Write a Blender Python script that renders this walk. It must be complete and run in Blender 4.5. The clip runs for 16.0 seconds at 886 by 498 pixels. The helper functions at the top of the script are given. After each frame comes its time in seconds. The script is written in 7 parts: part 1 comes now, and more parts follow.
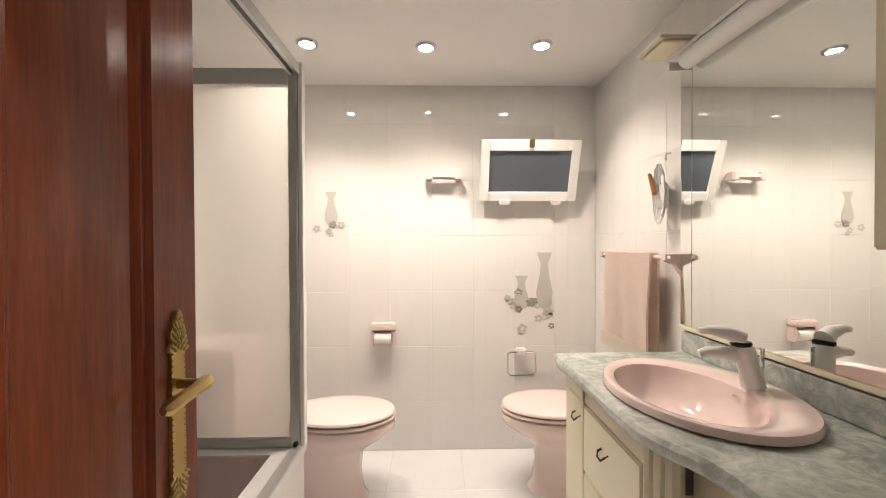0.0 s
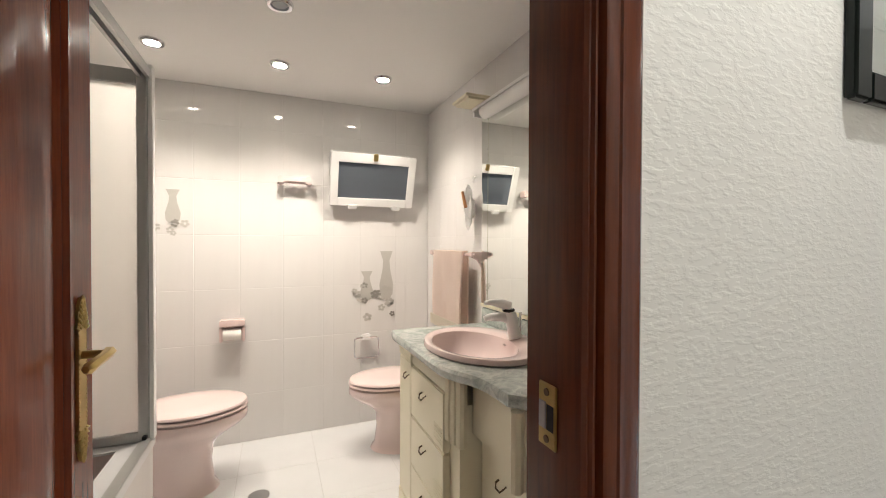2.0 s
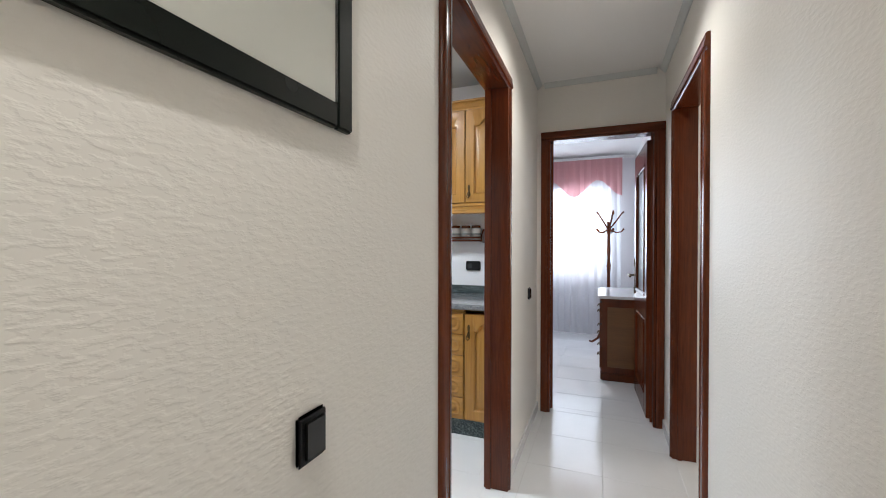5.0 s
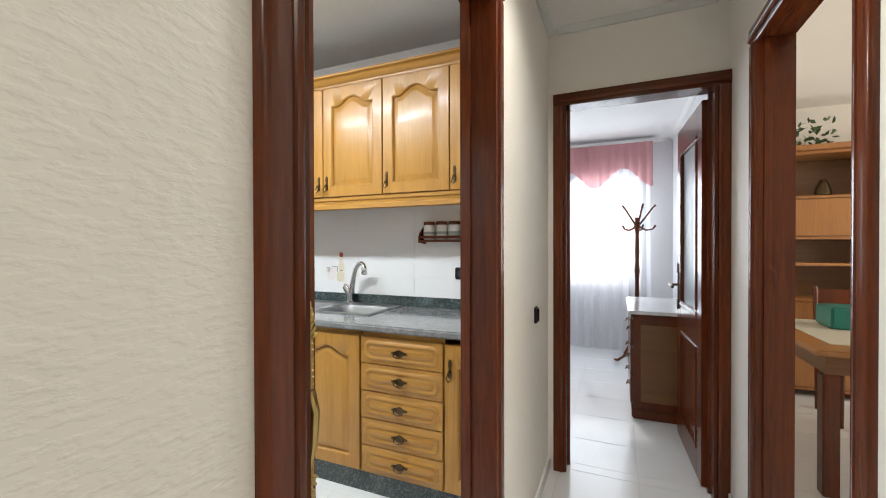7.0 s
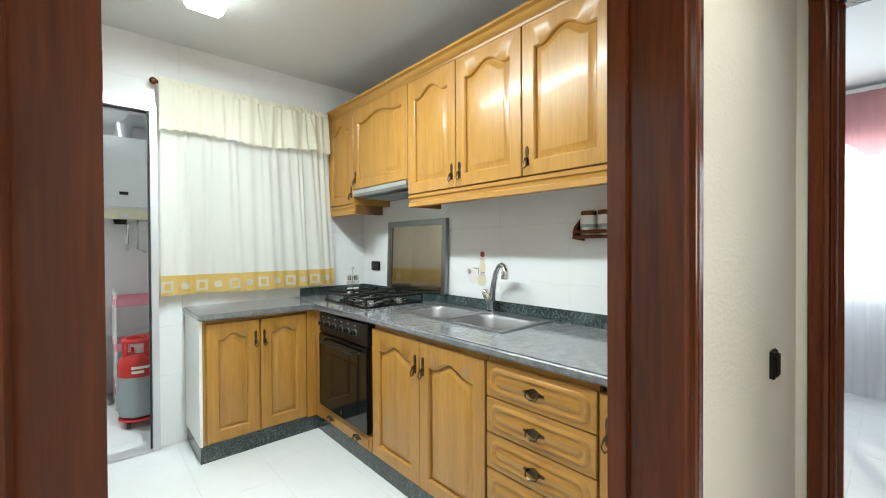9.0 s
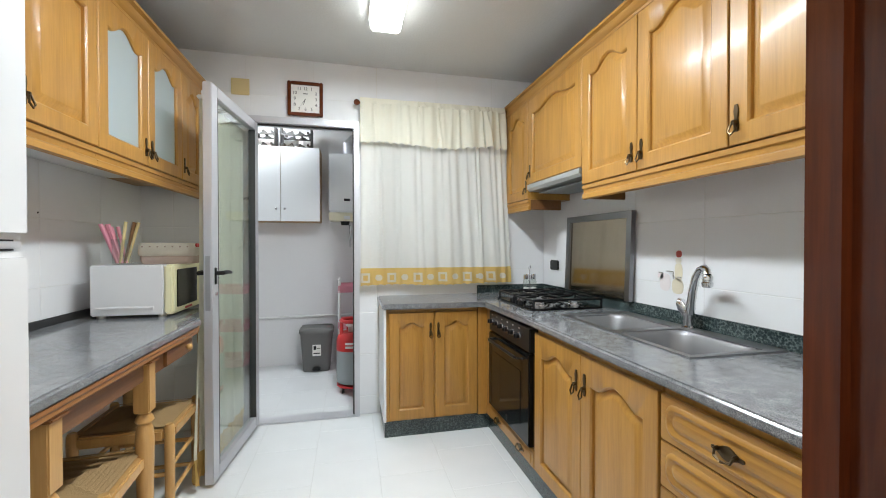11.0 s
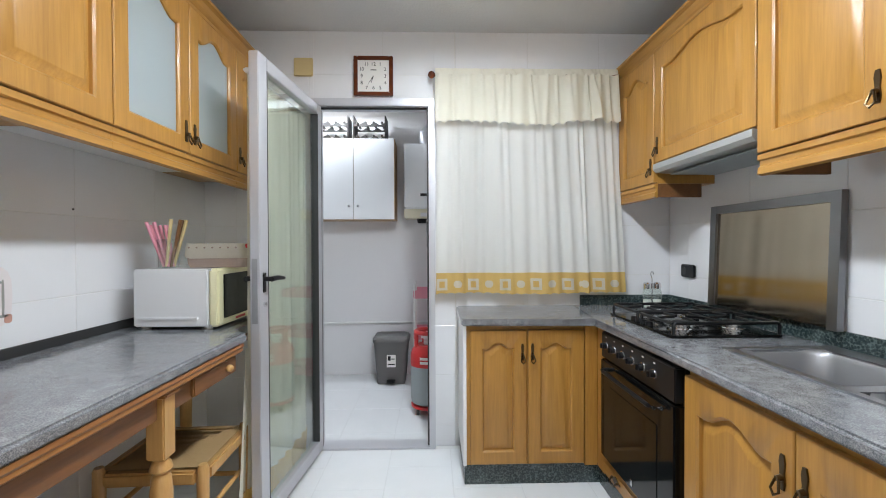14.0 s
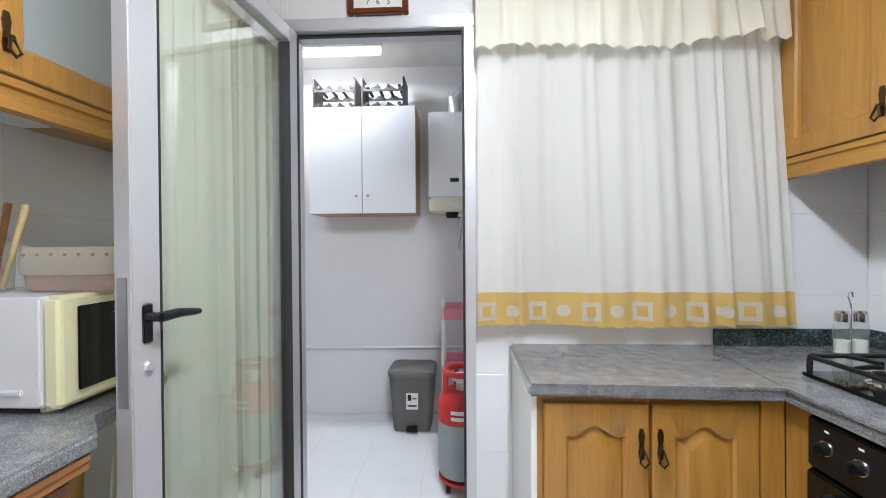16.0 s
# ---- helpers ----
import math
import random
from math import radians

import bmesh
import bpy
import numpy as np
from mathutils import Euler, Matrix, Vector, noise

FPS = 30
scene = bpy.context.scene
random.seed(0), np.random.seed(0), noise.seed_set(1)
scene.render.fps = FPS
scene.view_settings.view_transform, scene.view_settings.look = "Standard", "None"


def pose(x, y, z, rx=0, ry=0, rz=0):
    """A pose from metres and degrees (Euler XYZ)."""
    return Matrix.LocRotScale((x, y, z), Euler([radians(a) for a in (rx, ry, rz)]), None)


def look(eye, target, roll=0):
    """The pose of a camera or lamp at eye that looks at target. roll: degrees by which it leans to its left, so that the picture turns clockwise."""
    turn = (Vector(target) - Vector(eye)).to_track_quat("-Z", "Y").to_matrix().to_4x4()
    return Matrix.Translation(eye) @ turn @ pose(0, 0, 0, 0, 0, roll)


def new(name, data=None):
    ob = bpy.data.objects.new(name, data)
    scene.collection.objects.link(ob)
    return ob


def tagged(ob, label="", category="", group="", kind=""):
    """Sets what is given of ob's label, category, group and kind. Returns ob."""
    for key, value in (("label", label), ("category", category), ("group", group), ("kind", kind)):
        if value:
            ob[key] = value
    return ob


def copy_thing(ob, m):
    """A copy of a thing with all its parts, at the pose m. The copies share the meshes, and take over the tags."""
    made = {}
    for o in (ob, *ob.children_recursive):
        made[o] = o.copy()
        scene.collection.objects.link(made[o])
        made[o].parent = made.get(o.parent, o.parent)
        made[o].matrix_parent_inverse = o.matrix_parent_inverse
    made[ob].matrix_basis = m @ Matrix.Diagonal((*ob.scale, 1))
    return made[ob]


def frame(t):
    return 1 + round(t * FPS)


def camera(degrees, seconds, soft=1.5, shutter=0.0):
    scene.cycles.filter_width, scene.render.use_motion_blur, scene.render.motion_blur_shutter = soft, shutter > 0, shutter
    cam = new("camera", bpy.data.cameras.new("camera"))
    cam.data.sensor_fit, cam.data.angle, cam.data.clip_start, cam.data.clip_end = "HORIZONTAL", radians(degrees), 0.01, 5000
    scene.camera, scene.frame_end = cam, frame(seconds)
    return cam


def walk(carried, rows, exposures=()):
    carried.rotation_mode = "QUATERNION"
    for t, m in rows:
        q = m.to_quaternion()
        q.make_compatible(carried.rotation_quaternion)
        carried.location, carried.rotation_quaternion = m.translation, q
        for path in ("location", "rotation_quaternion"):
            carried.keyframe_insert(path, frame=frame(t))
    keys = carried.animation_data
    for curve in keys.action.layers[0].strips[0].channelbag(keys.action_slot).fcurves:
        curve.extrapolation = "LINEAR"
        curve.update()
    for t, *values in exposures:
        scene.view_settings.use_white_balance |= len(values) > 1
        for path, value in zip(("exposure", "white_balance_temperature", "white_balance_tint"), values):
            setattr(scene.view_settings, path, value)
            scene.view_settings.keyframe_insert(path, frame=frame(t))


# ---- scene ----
cam = camera(95.3, 16.0, soft=1.0)
PATH = [
    (0, (-0.06, -0.287, 1.253), (-0.013, 1.712, 1.229), -0.2),
    (0.5, (-0.076, -0.391, 1.255), (0.013, 1.606, 1.227), -0.1),
    (1, (-0.085, -0.502, 1.253), (0.141, 1.485, 1.227), -0.1),
    (1.5, (-0.106, -0.577, 1.253), (0.367, 1.366, 1.225), 0.1),
    (2, (-0.12, -0.657, 1.254), (0.649, 1.189, 1.228), 0.2),
    (2.5, (-0.113, -0.733, 1.257), (1.074, 0.876, 1.233), 0.4),
    (3, (-0.07, -0.773, 1.257), (1.469, 0.505, 1.234), 0.4),
    (3.5, (0.068, -0.797, 1.256), (1.792, 0.217, 1.241), 0.3),
    (4, (0.264, -0.807, 1.259), (2.071, 0.049, 1.245), 0.2),
    (4.5, (0.475, -0.789, 1.263), (2.321, -0.021, 1.25), 0.2),
    (5, (0.705, -0.78, 1.259), (2.57, -0.056, 1.245), 0.1),
    (5.2, (0.799, -0.784, 1.262), (2.665, -0.066, 1.248), 0.1),
    (7.5, (1.63, -0.684, 1.274), (3.428, 0.193, 1.259), -0.4),
    (8, (1.741, -0.686, 1.276), (3.408, 0.419, 1.259), -0.2),
    (8.5, (1.903, -0.631, 1.273), (3.415, 0.678, 1.254), -0.2),
    (9, (2.056, -0.561, 1.27), (3.382, 0.936, 1.25), -0.3),
    (9.5, (2.138, -0.52, 1.262), (3.272, 1.127, 1.244), -0.3),
    (10, (2.235, -0.515, 1.26), (3.146, 1.266, 1.237), -0.4),
    (10.2, (2.264, -0.515, 1.259), (3.074, 1.313, 1.241), -0.3),
    (12.3, (2.398, -0.5, 1.256), (2.498, 1.498, 1.231), -0.2),
    (12.5, (2.411, -0.462, 1.248), (2.49, 1.536, 1.23), -0.2),
    (13, (2.395, -0.316, 1.259), (2.448, 1.683, 1.237), -0.1),
    (13.5, (2.379, -0.157, 1.258), (2.426, 1.842, 1.24), -0.1),
    (14, (2.384, 0.018, 1.257), (2.433, 2.018, 1.236), -0.2),
    (14.5, (2.407, 0.223, 1.258), (2.448, 2.223, 1.233), -0.2),
    (15, (2.414, 0.433, 1.244), (2.433, 2.433, 1.229), -0.2),
    (15.5, (2.388, 0.683, 1.261), (2.359, 2.682, 1.242), -0.3),
    (16, (2.341, 0.937, 1.263), (2.252, 2.935, 1.247), -0.4),
]
# seconds, stops, kelvin, tint
EXPOSURES = [(0, 0.16, 6450, 9), (1.5, 0.26, 6400, 9), (2.5, -0.08, 6000, 4), (3.0, 0.0, 6400, 10), (3.5, -0.02, 6650, 9), (5, -0.04, 6400, 9), (7.5, 0.3, 6900, 4), (8.5, 0.36, 6750, -3), (10, 0.22, 6800, 2), (12.5, -0.06, 6500, 9), (14.5, 0.05, 6500, 9), (16, 0.15, 6500, 11)]
walk(cam, [(t, look(eye, target, roll)) for t, eye, target, roll in PATH], EXPOSURES)

# ---- world and daylight ----
world = bpy.data.worlds.new("world")
scene.world = world
world.use_nodes = True
wn = world.node_tree.nodes
sky = wn.new("ShaderNodeTexSky")
sky.sky_type = "NISHITA"
sky.sun_disc = False
sky.sun_elevation, sky.sun_rotation = radians(38), radians(70)
world.node_tree.links.new(sky.outputs[0], wn["Background"].inputs[0])
wn["Background"].inputs[1].default_value = 0.12


def lamp(name, kind, m, energy, colour, **extra):
    data = bpy.data.lights.new(name, kind)
    data.energy, data.color = energy, colour
    for key, value in extra.items():
        if key == "size":
            data.shape, data.size, data.size_y = "RECTANGLE", value[0], value[1]
        if key == "soft":
            data.shadow_soft_size = value
        if key == "cone":
            data.spot_size, data.spot_blend = radians(value), 0.9
        if key == "angle":
            data.angle = radians(value)
    ob = new(name, data)
    ob.matrix_world = m
    return ob


lamp("sun", "SUN", look((20, 6, 16), (0, 0, 0)), 2.5, (1, 0.95, 0.88), angle=0.5)
# daylight in the bedroom window, and a fill lamp added in the living room
lamp("bedroom_window_light", "AREA", look((6.80, 0.05, 1.5), (4.0, -0.5, 0.9)), 50, (0.78, 0.86, 1.0), size=(1.9, 1.2))
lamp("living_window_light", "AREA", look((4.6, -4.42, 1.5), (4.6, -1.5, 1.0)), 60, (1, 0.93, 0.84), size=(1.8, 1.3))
WARM, COOL, HALL = (1.0, 0.85, 0.715), (0.82, 0.905, 1.0), (0.98, 0.945, 0.89)
BATH_SPOTS = [(-0.655, 1.65), (-0.093, 1.675), (0.461, 1.648), (-0.1, 1.09)]
for px, py in BATH_SPOTS[:3]:
    lamp("spot_bulb", "SPOT", look((px, py, 2.185), (px, py, 0)), 50, WARM, soft=0.035, cone=124)
lamp("hall_bulb", "SPOT", look((2.69, -0.76, 2.46), (2.69, -0.76, 0)), 34, HALL, soft=0.03, cone=150)
# unseen second hall lamp, its place chosen to brighten the north wall
lamp("hall_bulb", "SPOT", look((0.5, -0.64, 2.46), (0.5, -0.64, 0)), 58, HALL, soft=0.03, cone=150)
lamp("kitchen_tube", "AREA", look((2.53, 1.15, 2.475), (2.53, 1.15, 0)), 47, COOL, size=(0.14, 1.2))
lamp("utility_tube", "AREA", look((1.51, 3.58, 2.50), (1.51, 3.58, 0)), 19, COOL, size=(0.6, 0.1))


# ---- materials ----
def node_mat(name, rough=0.5, metal=0.0, coat=0.0):
    m = bpy.data.materials.new(name)
    m.use_nodes = True
    nt = m.node_tree
    b = nt.nodes["Principled BSDF"]
    b.inputs["Roughness"].default_value = rough
    b.inputs["Metallic"].default_value = metal
    b.inputs["Coat Weight"].default_value = coat
    b.inputs["Coat Roughness"].default_value = 0.08
    return m, nt, b


def coords(nt, scale=(1, 1, 1), kind="Object"):
    tc = nt.nodes.new("ShaderNodeTexCoord")
    mp = nt.nodes.new("ShaderNodeMapping")
    mp.inputs["Scale"].default_value = scale
    nt.links.new(tc.outputs[kind], mp.inputs[0])
    return mp.outputs[0]


def noise_tex(nt, vec, scale, detail=4, rough=0.55, distort=0.0):
    n = nt.nodes.new("ShaderNodeTexNoise")
    n.inputs["Scale"].default_value, n.inputs["Detail"].default_value = scale, detail
    n.inputs["Roughness"].default_value, n.inputs["Distortion"].default_value = rough, distort
    nt.links.new(vec, n.inputs["Vector"])
    return n.outputs["Fac"]


def ramp(nt, fac, stops):
    r = nt.nodes.new("ShaderNodeValToRGB")
    while len(r.color_ramp.elements) < len(stops):
        r.color_ramp.elements.new(0.5)
    for e, (p, c) in zip(r.color_ramp.elements, stops):
        e.position, e.color = p, (*c, 1)
    nt.links.new(fac, r.inputs[0])
    return r.outputs[0]


def mixc(nt, fac, a, b, mode="MIX"):
    n = nt.nodes.new("ShaderNodeMix")
    n.data_type, n.blend_type = "RGBA", mode
    for sock, v in ((n.inputs[0], fac), (n.inputs[6], a), (n.inputs[7], b)):
        if isinstance(v, (int, float)):
            sock.default_value = v
        elif isinstance(v, tuple):
            sock.default_value = (*v, 1)
        else:
            nt.links.new(v, sock)
    return n.outputs[2]


def bump(nt, b, height, strength, distance):
    n = nt.nodes.new("ShaderNodeBump")
    n.inputs["Strength"].default_value, n.inputs["Distance"].default_value = strength, distance
    nt.links.new(height, n.inputs["Height"])
    nt.links.new(n.outputs[0], b.inputs["Normal"])


def plain(name, colour, rough=0.5, metal=0.0, vary=0.08, grain=60, relief=0.0, coat=0.0, glow=0.0, spec=0.5):
    """Paint, plastic, metal or cloth with slight variation at two scales."""
    m, nt, b = node_mat(name, rough, metal, coat)
    b.inputs["Specular IOR Level"].default_value = spec
    v = coords(nt)
    big, fine = noise_tex(nt, v, 2.2), noise_tex(nt, v, grain, 3)
    dark = tuple(c * (1 - vary) for c in colour)
    col = mixc(nt, big, colour, dark)
    col = mixc(nt, 0.35, col, mixc(nt, fine, colour, dark))
    nt.links.new(col, b.inputs["Base Color"])
    rr = nt.nodes.new("ShaderNodeMapRange")
    rr.inputs[3].default_value, rr.inputs[4].default_value = max(rough - 0.06, 0.02), min(rough + 0.08, 1)
    nt.links.new(big, rr.inputs[0])
    nt.links.new(rr.outputs[0], b.inputs["Roughness"])
    if relief:
        bump(nt, b, fine, 0.5, relief)
    if glow:
        b.inputs["Emission Color"].default_value = (*colour, 1)
        b.inputs["Emission Strength"].default_value = glow
    return m


def wood(name, light, dark, along="z", rough=0.35, coat=0.3, fine=1.0, spec=0.5):
    m, nt, b = node_mat(name, rough, 0, coat)
    b.inputs["Specular IOR Level"].default_value = spec
    sc = {"z": (1, 1, 0.06), "x": (0.06, 1, 1), "y": (1, 0.06, 1)}[along]
    v = coords(nt, sc)
    g1 = noise_tex(nt, v, 16 * fine, 5, 0.6, 0.8)
    g2 = noise_tex(nt, v, 130 * fine, 3, 0.6, 0.2)
    g3 = noise_tex(nt, coords(nt), 1.7, 2)
    mid = tuple((a + c) / 2 for a, c in zip(light, dark))
    col = ramp(nt, g1, [(0.28, dark), (0.48, mid), (0.7, light)])
    col = mixc(nt, 0.35, col, ramp(nt, g2, [(0.35, dark), (0.65, light)]))
    col = mixc(nt, 0.25, col, mixc(nt, g3, dark, light))
    nt.links.new(col, b.inputs["Base Color"])
    bump(nt, b, g2, 0.15, 0.0006)
    return m


def stone(name, stops, scale, rough=0.2, veins=False):
    m, nt, b = node_mat(name, rough, 0, 0.15)
    v = coords(nt)
    a = noise_tex(nt, v, scale, 6, 0.7, 1.2 if veins else 0.2)
    vo = nt.nodes.new("ShaderNodeTexVoronoi")
    vo.inputs["Scale"].default_value = scale * (2.0 if veins else 1.6)
    nt.links.new(v, vo.inputs["Vector"])
    col = ramp(nt, a, stops)
    col = mixc(nt, 0.15 if veins else 0.45, col, ramp(nt, vo.outputs["Distance"], stops))
    col = mixc(nt, 0.25, col, ramp(nt, noise_tex(nt, v, scale * 0.12, 2), stops))
    nt.links.new(col, b.inputs["Base Color"])
    return m


def tile_mat(name, colour, dark, rough=0.12, streak=False, wave=0.0004):
    m, nt, b = node_mat(name, rough)
    oi = nt.nodes.new("ShaderNodeObjectInfo")
    v = coords(nt, (1, 1, 0.12) if streak else (1, 1, 1), "Object")
    g = noise_tex(nt, v, 14 if streak else 5, 3)
    col = mixc(nt, g, colour, dark)
    col = mixc(nt, oi.outputs["Random"], col, mixc(nt, 0.2, col, dark))
    nt.links.new(col, b.inputs["Base Color"])
    bump(nt, b, noise_tex(nt, coords(nt), 7, 2), 0.4, wave)
    return m


def stucco(name, colour, dark):
    m, nt, b = node_mat(name, 0.55)
    v = coords(nt)
    n1, n2 = noise_tex(nt, coords(nt, (0.55, 0.55, 1.3)), 82, 3, 0.5), noise_tex(nt, v, 1.5, 3)
    nt.links.new(mixc(nt, n2, colour, dark), b.inputs["Base Color"])
    r = ramp(nt, n1, [(0.44, (0, 0, 0)), (0.60, (1, 1, 1))])
    bump(nt, b, r, 0.21, 0.0018)
    return m


def glass(name, colour=(1, 1, 1), rough=0.0, sheen=0.05, frost=0.0):
    """Thin pane: mostly see-through with a sharp sheen, or frosted."""
    m = bpy.data.materials.new(name)
    m.use_nodes = True
    nt = m.node_tree
    b = nt.nodes["Principled BSDF"]
    b.inputs["Base Color"].default_value = (*colour, 1)
    b.inputs["Roughness"].default_value = rough
    b.inputs["IOR"].default_value = 1.45
    tr = nt.nodes.new("ShaderNodeBsdfTransparent")
    tr.inputs[0].default_value = (*colour, 1)
    gl = nt.nodes.new("ShaderNodeBsdfGlossy")
    gl.inputs["Roughness"].default_value = max(rough, 0.01)
    lw = nt.nodes.new("ShaderNodeLayerWeight")
    lw.inputs[0].default_value = 0.5
    pw = nt.nodes.new("ShaderNodeMath")
    pw.operation = "POWER"
    pw.inputs[1].default_value = 3.5
    nt.links.new(lw.outputs["Facing"], pw.inputs[0])
    fr = nt.nodes.new("ShaderNodeMapRange")
    fr.inputs[3].default_value, fr.inputs[4].default_value = sheen, 0.9
    nt.links.new(pw.outputs[0], fr.inputs[0])
    mx = nt.nodes.new("ShaderNodeMixShader")
    nt.links.new(fr.outputs[0], mx.inputs[0])
    nt.links.new(tr.outputs[0], mx.inputs[1])
    nt.links.new(gl.outputs[0], mx.inputs[2])
    top = mx.outputs[0]
    if frost:
        df = nt.nodes.new("ShaderNodeBsdfDiffuse")
        df.inputs[0].default_value = (*colour, 1)
        tl = nt.nodes.new("ShaderNodeBsdfTranslucent")
        tl.inputs[0].default_value = (*colour, 1)
        m1, m2 = nt.nodes.new("ShaderNodeMixShader"), nt.nodes.new("ShaderNodeMixShader")
        m1.inputs[0].default_value = 0.5
        nt.links.new(df.outputs[0], m1.inputs[1])
        nt.links.new(tl.outputs[0], m1.inputs[2])
        m2.inputs[0].default_value = frost
        nt.links.new(top, m2.inputs[1])
        nt.links.new(m1.outputs[0], m2.inputs[2])
        top = m2.outputs[0]
    nt.links.new(top, nt.nodes["Material Output"].inputs[0])
    return m


def cloth(name, colour, dark, sheer=0.0, weave=500, relief=0.0):
    m = bpy.data.materials.new(name)
    m.use_nodes = True
    nt = m.node_tree
    v = coords(nt)
    col = mixc(nt, noise_tex(nt, v, weave, 2), colour, dark)
    df, tl = nt.nodes.new("ShaderNodeBsdfDiffuse"), nt.nodes.new("ShaderNodeBsdfTranslucent")
    nt.links.new(col, df.inputs[0])
    nt.links.new(col, tl.inputs[0])
    if relief:
        bump(nt, df, noise_tex(nt, v, weave, 3), 0.8, relief)
    m1 = nt.nodes.new("ShaderNodeMixShader")
    m1.inputs[0].default_value = 0.45
    nt.links.new(df.outputs[0], m1.inputs[1])
    nt.links.new(tl.outputs[0], m1.inputs[2])
    top = m1.outputs[0]
    if sheer:
        tr = nt.nodes.new("ShaderNodeBsdfTransparent")
        m2 = nt.nodes.new("ShaderNodeMixShader")
        m2.inputs[0].default_value = sheer
        nt.links.new(top, m2.inputs[1])
        nt.links.new(tr.outputs[0], m2.inputs[2])
        top = m2.outputs[0]
    nt.links.new(top, nt.nodes["Material Output"].inputs[0])
    return m


MAHOGANY = wood("mahogany", (0.165, 0.036, 0.0105), (0.046, 0.0098, 0.0036), "z", 0.2, 0.0, spec=0.4)
MAHOGANY_X = wood("mahogany_rail", (0.165, 0.036, 0.0105), (0.046, 0.0098, 0.0036), "x", 0.2, 0.0, spec=0.4)
MAHOGANY_Y = wood("mahogany_lintel", (0.165, 0.036, 0.0105), (0.046, 0.0098, 0.0036), "y", 0.2, 0.0, spec=0.4)
DOOR_MAHOGANY = wood("red_varnished_mahogany", (0.27, 0.056, 0.020), (0.095, 0.018, 0.008), "z", 0.22, 0.0, 1.6, spec=0.4)
OAK = wood("honey_oak", (0.51, 0.26, 0.052), (0.28, 0.125, 0.021), "z", 0.36, 0.15, 0.8)
OAK_Y = wood("honey_oak_rail", (0.51, 0.26, 0.052), (0.28, 0.125, 0.021), "y", 0.36, 0.15, 0.8)
# darker honey oak: shade under table and wall units is in its colour
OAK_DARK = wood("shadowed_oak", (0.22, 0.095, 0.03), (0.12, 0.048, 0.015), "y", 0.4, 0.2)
PINE = wood("pine", (0.60, 0.36, 0.13), (0.42, 0.22, 0.07), "z", 0.4, 0.2)
TEAK = wood("teak_unit", (0.42, 0.19, 0.06), (0.25, 0.10, 0.03), "z", 0.35, 0.2)
TEAK_Y = wood("teak_edge", (0.36, 0.16, 0.05), (0.20, 0.08, 0.024), "y", 0.4, 0.1)
STUCCO = stucco("stucco", (0.80, 0.775, 0.73), (0.76, 0.73, 0.68))
CEIL_PAINT = plain("ceiling_paint", (0.82, 0.81, 0.79), 0.7, vary=0.05, grain=120, relief=0.0006)
CEIL_ROUGH = plain("rough_ceiling_paint", (0.70, 0.70, 0.69), 0.75, vary=0.15, grain=70, relief=0.004)
WHITE = plain("white_paint", (0.80, 0.80, 0.80), 0.45, vary=0.06)
PLASTER = plain("plain_plaster", (0.78, 0.77, 0.78), 0.6, vary=0.06, grain=50, relief=0.0004)
FLOOR_TILE = tile_mat("floor_tile", (0.76, 0.765, 0.77), (0.68, 0.69, 0.70), 0.16)
GROUT = plain("grout", (0.64, 0.64, 0.64), 0.85, vary=0.15, grain=90)
BATH_GROUT = plain("wall_grout", (0.74, 0.73, 0.71), 0.8, vary=0.1)
BATH_TILE = tile_mat("bath_tile", (0.77, 0.755, 0.74), (0.70, 0.685, 0.672), 0.03, True, 0.00006)
KITCHEN_TILE = tile_mat("kitchen_tile", (0.80, 0.80, 0.81), (0.75, 0.75, 0.765), 0.12)
GRANITE = stone("grey_granite", [(0.3, (0.05, 0.053, 0.058)), (0.5, (0.17, 0.175, 0.185)), (0.72, (0.40, 0.40, 0.41))], 210, 0.13)
DARK_GRANITE = stone("green_black_granite", [(0.35, (0.010, 0.016, 0.018)), (0.55, (0.04, 0.06, 0.06)), (0.75, (0.20, 0.25, 0.24))], 70, 0.14)
MARBLE = stone("green_marble", [(0.28, (0.16, 0.20, 0.18)), (0.47, (0.36, 0.40, 0.37)), (0.66, (0.66, 0.68, 0.64))], 15, 0.1, True)
WHITE_MARBLE = stone("white_marble", [(0.3, (0.6, 0.6, 0.62)), (0.6, (0.78, 0.78, 0.79))], 6, 0.1, True)
PINK = plain("pink_porcelain", (0.80, 0.655, 0.63), 0.08, vary=0.03, coat=0.5)
CREAM = plain("cream_lacquer", (0.74, 0.69, 0.52), 0.35, vary=0.08)
ENAMEL = plain("white_enamel", (0.74, 0.745, 0.76), 0.22, vary=0.02)
PVC = plain("white_plastic", (0.82, 0.82, 0.81), 0.3, vary=0.03)
CREAM_PLASTIC = plain("cream_plastic", (0.80, 0.76, 0.50), 0.3, vary=0.03)
CHROME = plain("chrome", (0.75, 0.75, 0.77), 0.1, 1.0, vary=0.05)
STEEL = plain("brushed_steel", (0.45, 0.45, 0.46), 0.36, 1.0, vary=0.2, grain=14)
ALUMINIUM = plain("aluminium", (0.60, 0.60, 0.63), 0.36, 0.45, vary=0.08)
ALU_PAINT = plain("grey_aluminium_frame", (0.50, 0.51, 0.50), 0.4, 0.6, vary=0.1)
STEEL_DARK = plain("dull_steel_sheet", (0.44, 0.38, 0.30), 0.12, 1.0, vary=0.3, grain=9)
LID_STEEL = plain("grey_steel_edge", (0.26, 0.26, 0.27), 0.3, 1.0, vary=0.2, grain=14)
BRASS = plain("brass", (0.55, 0.41, 0.16), 0.33, 1.0, vary=0.3, grain=160)
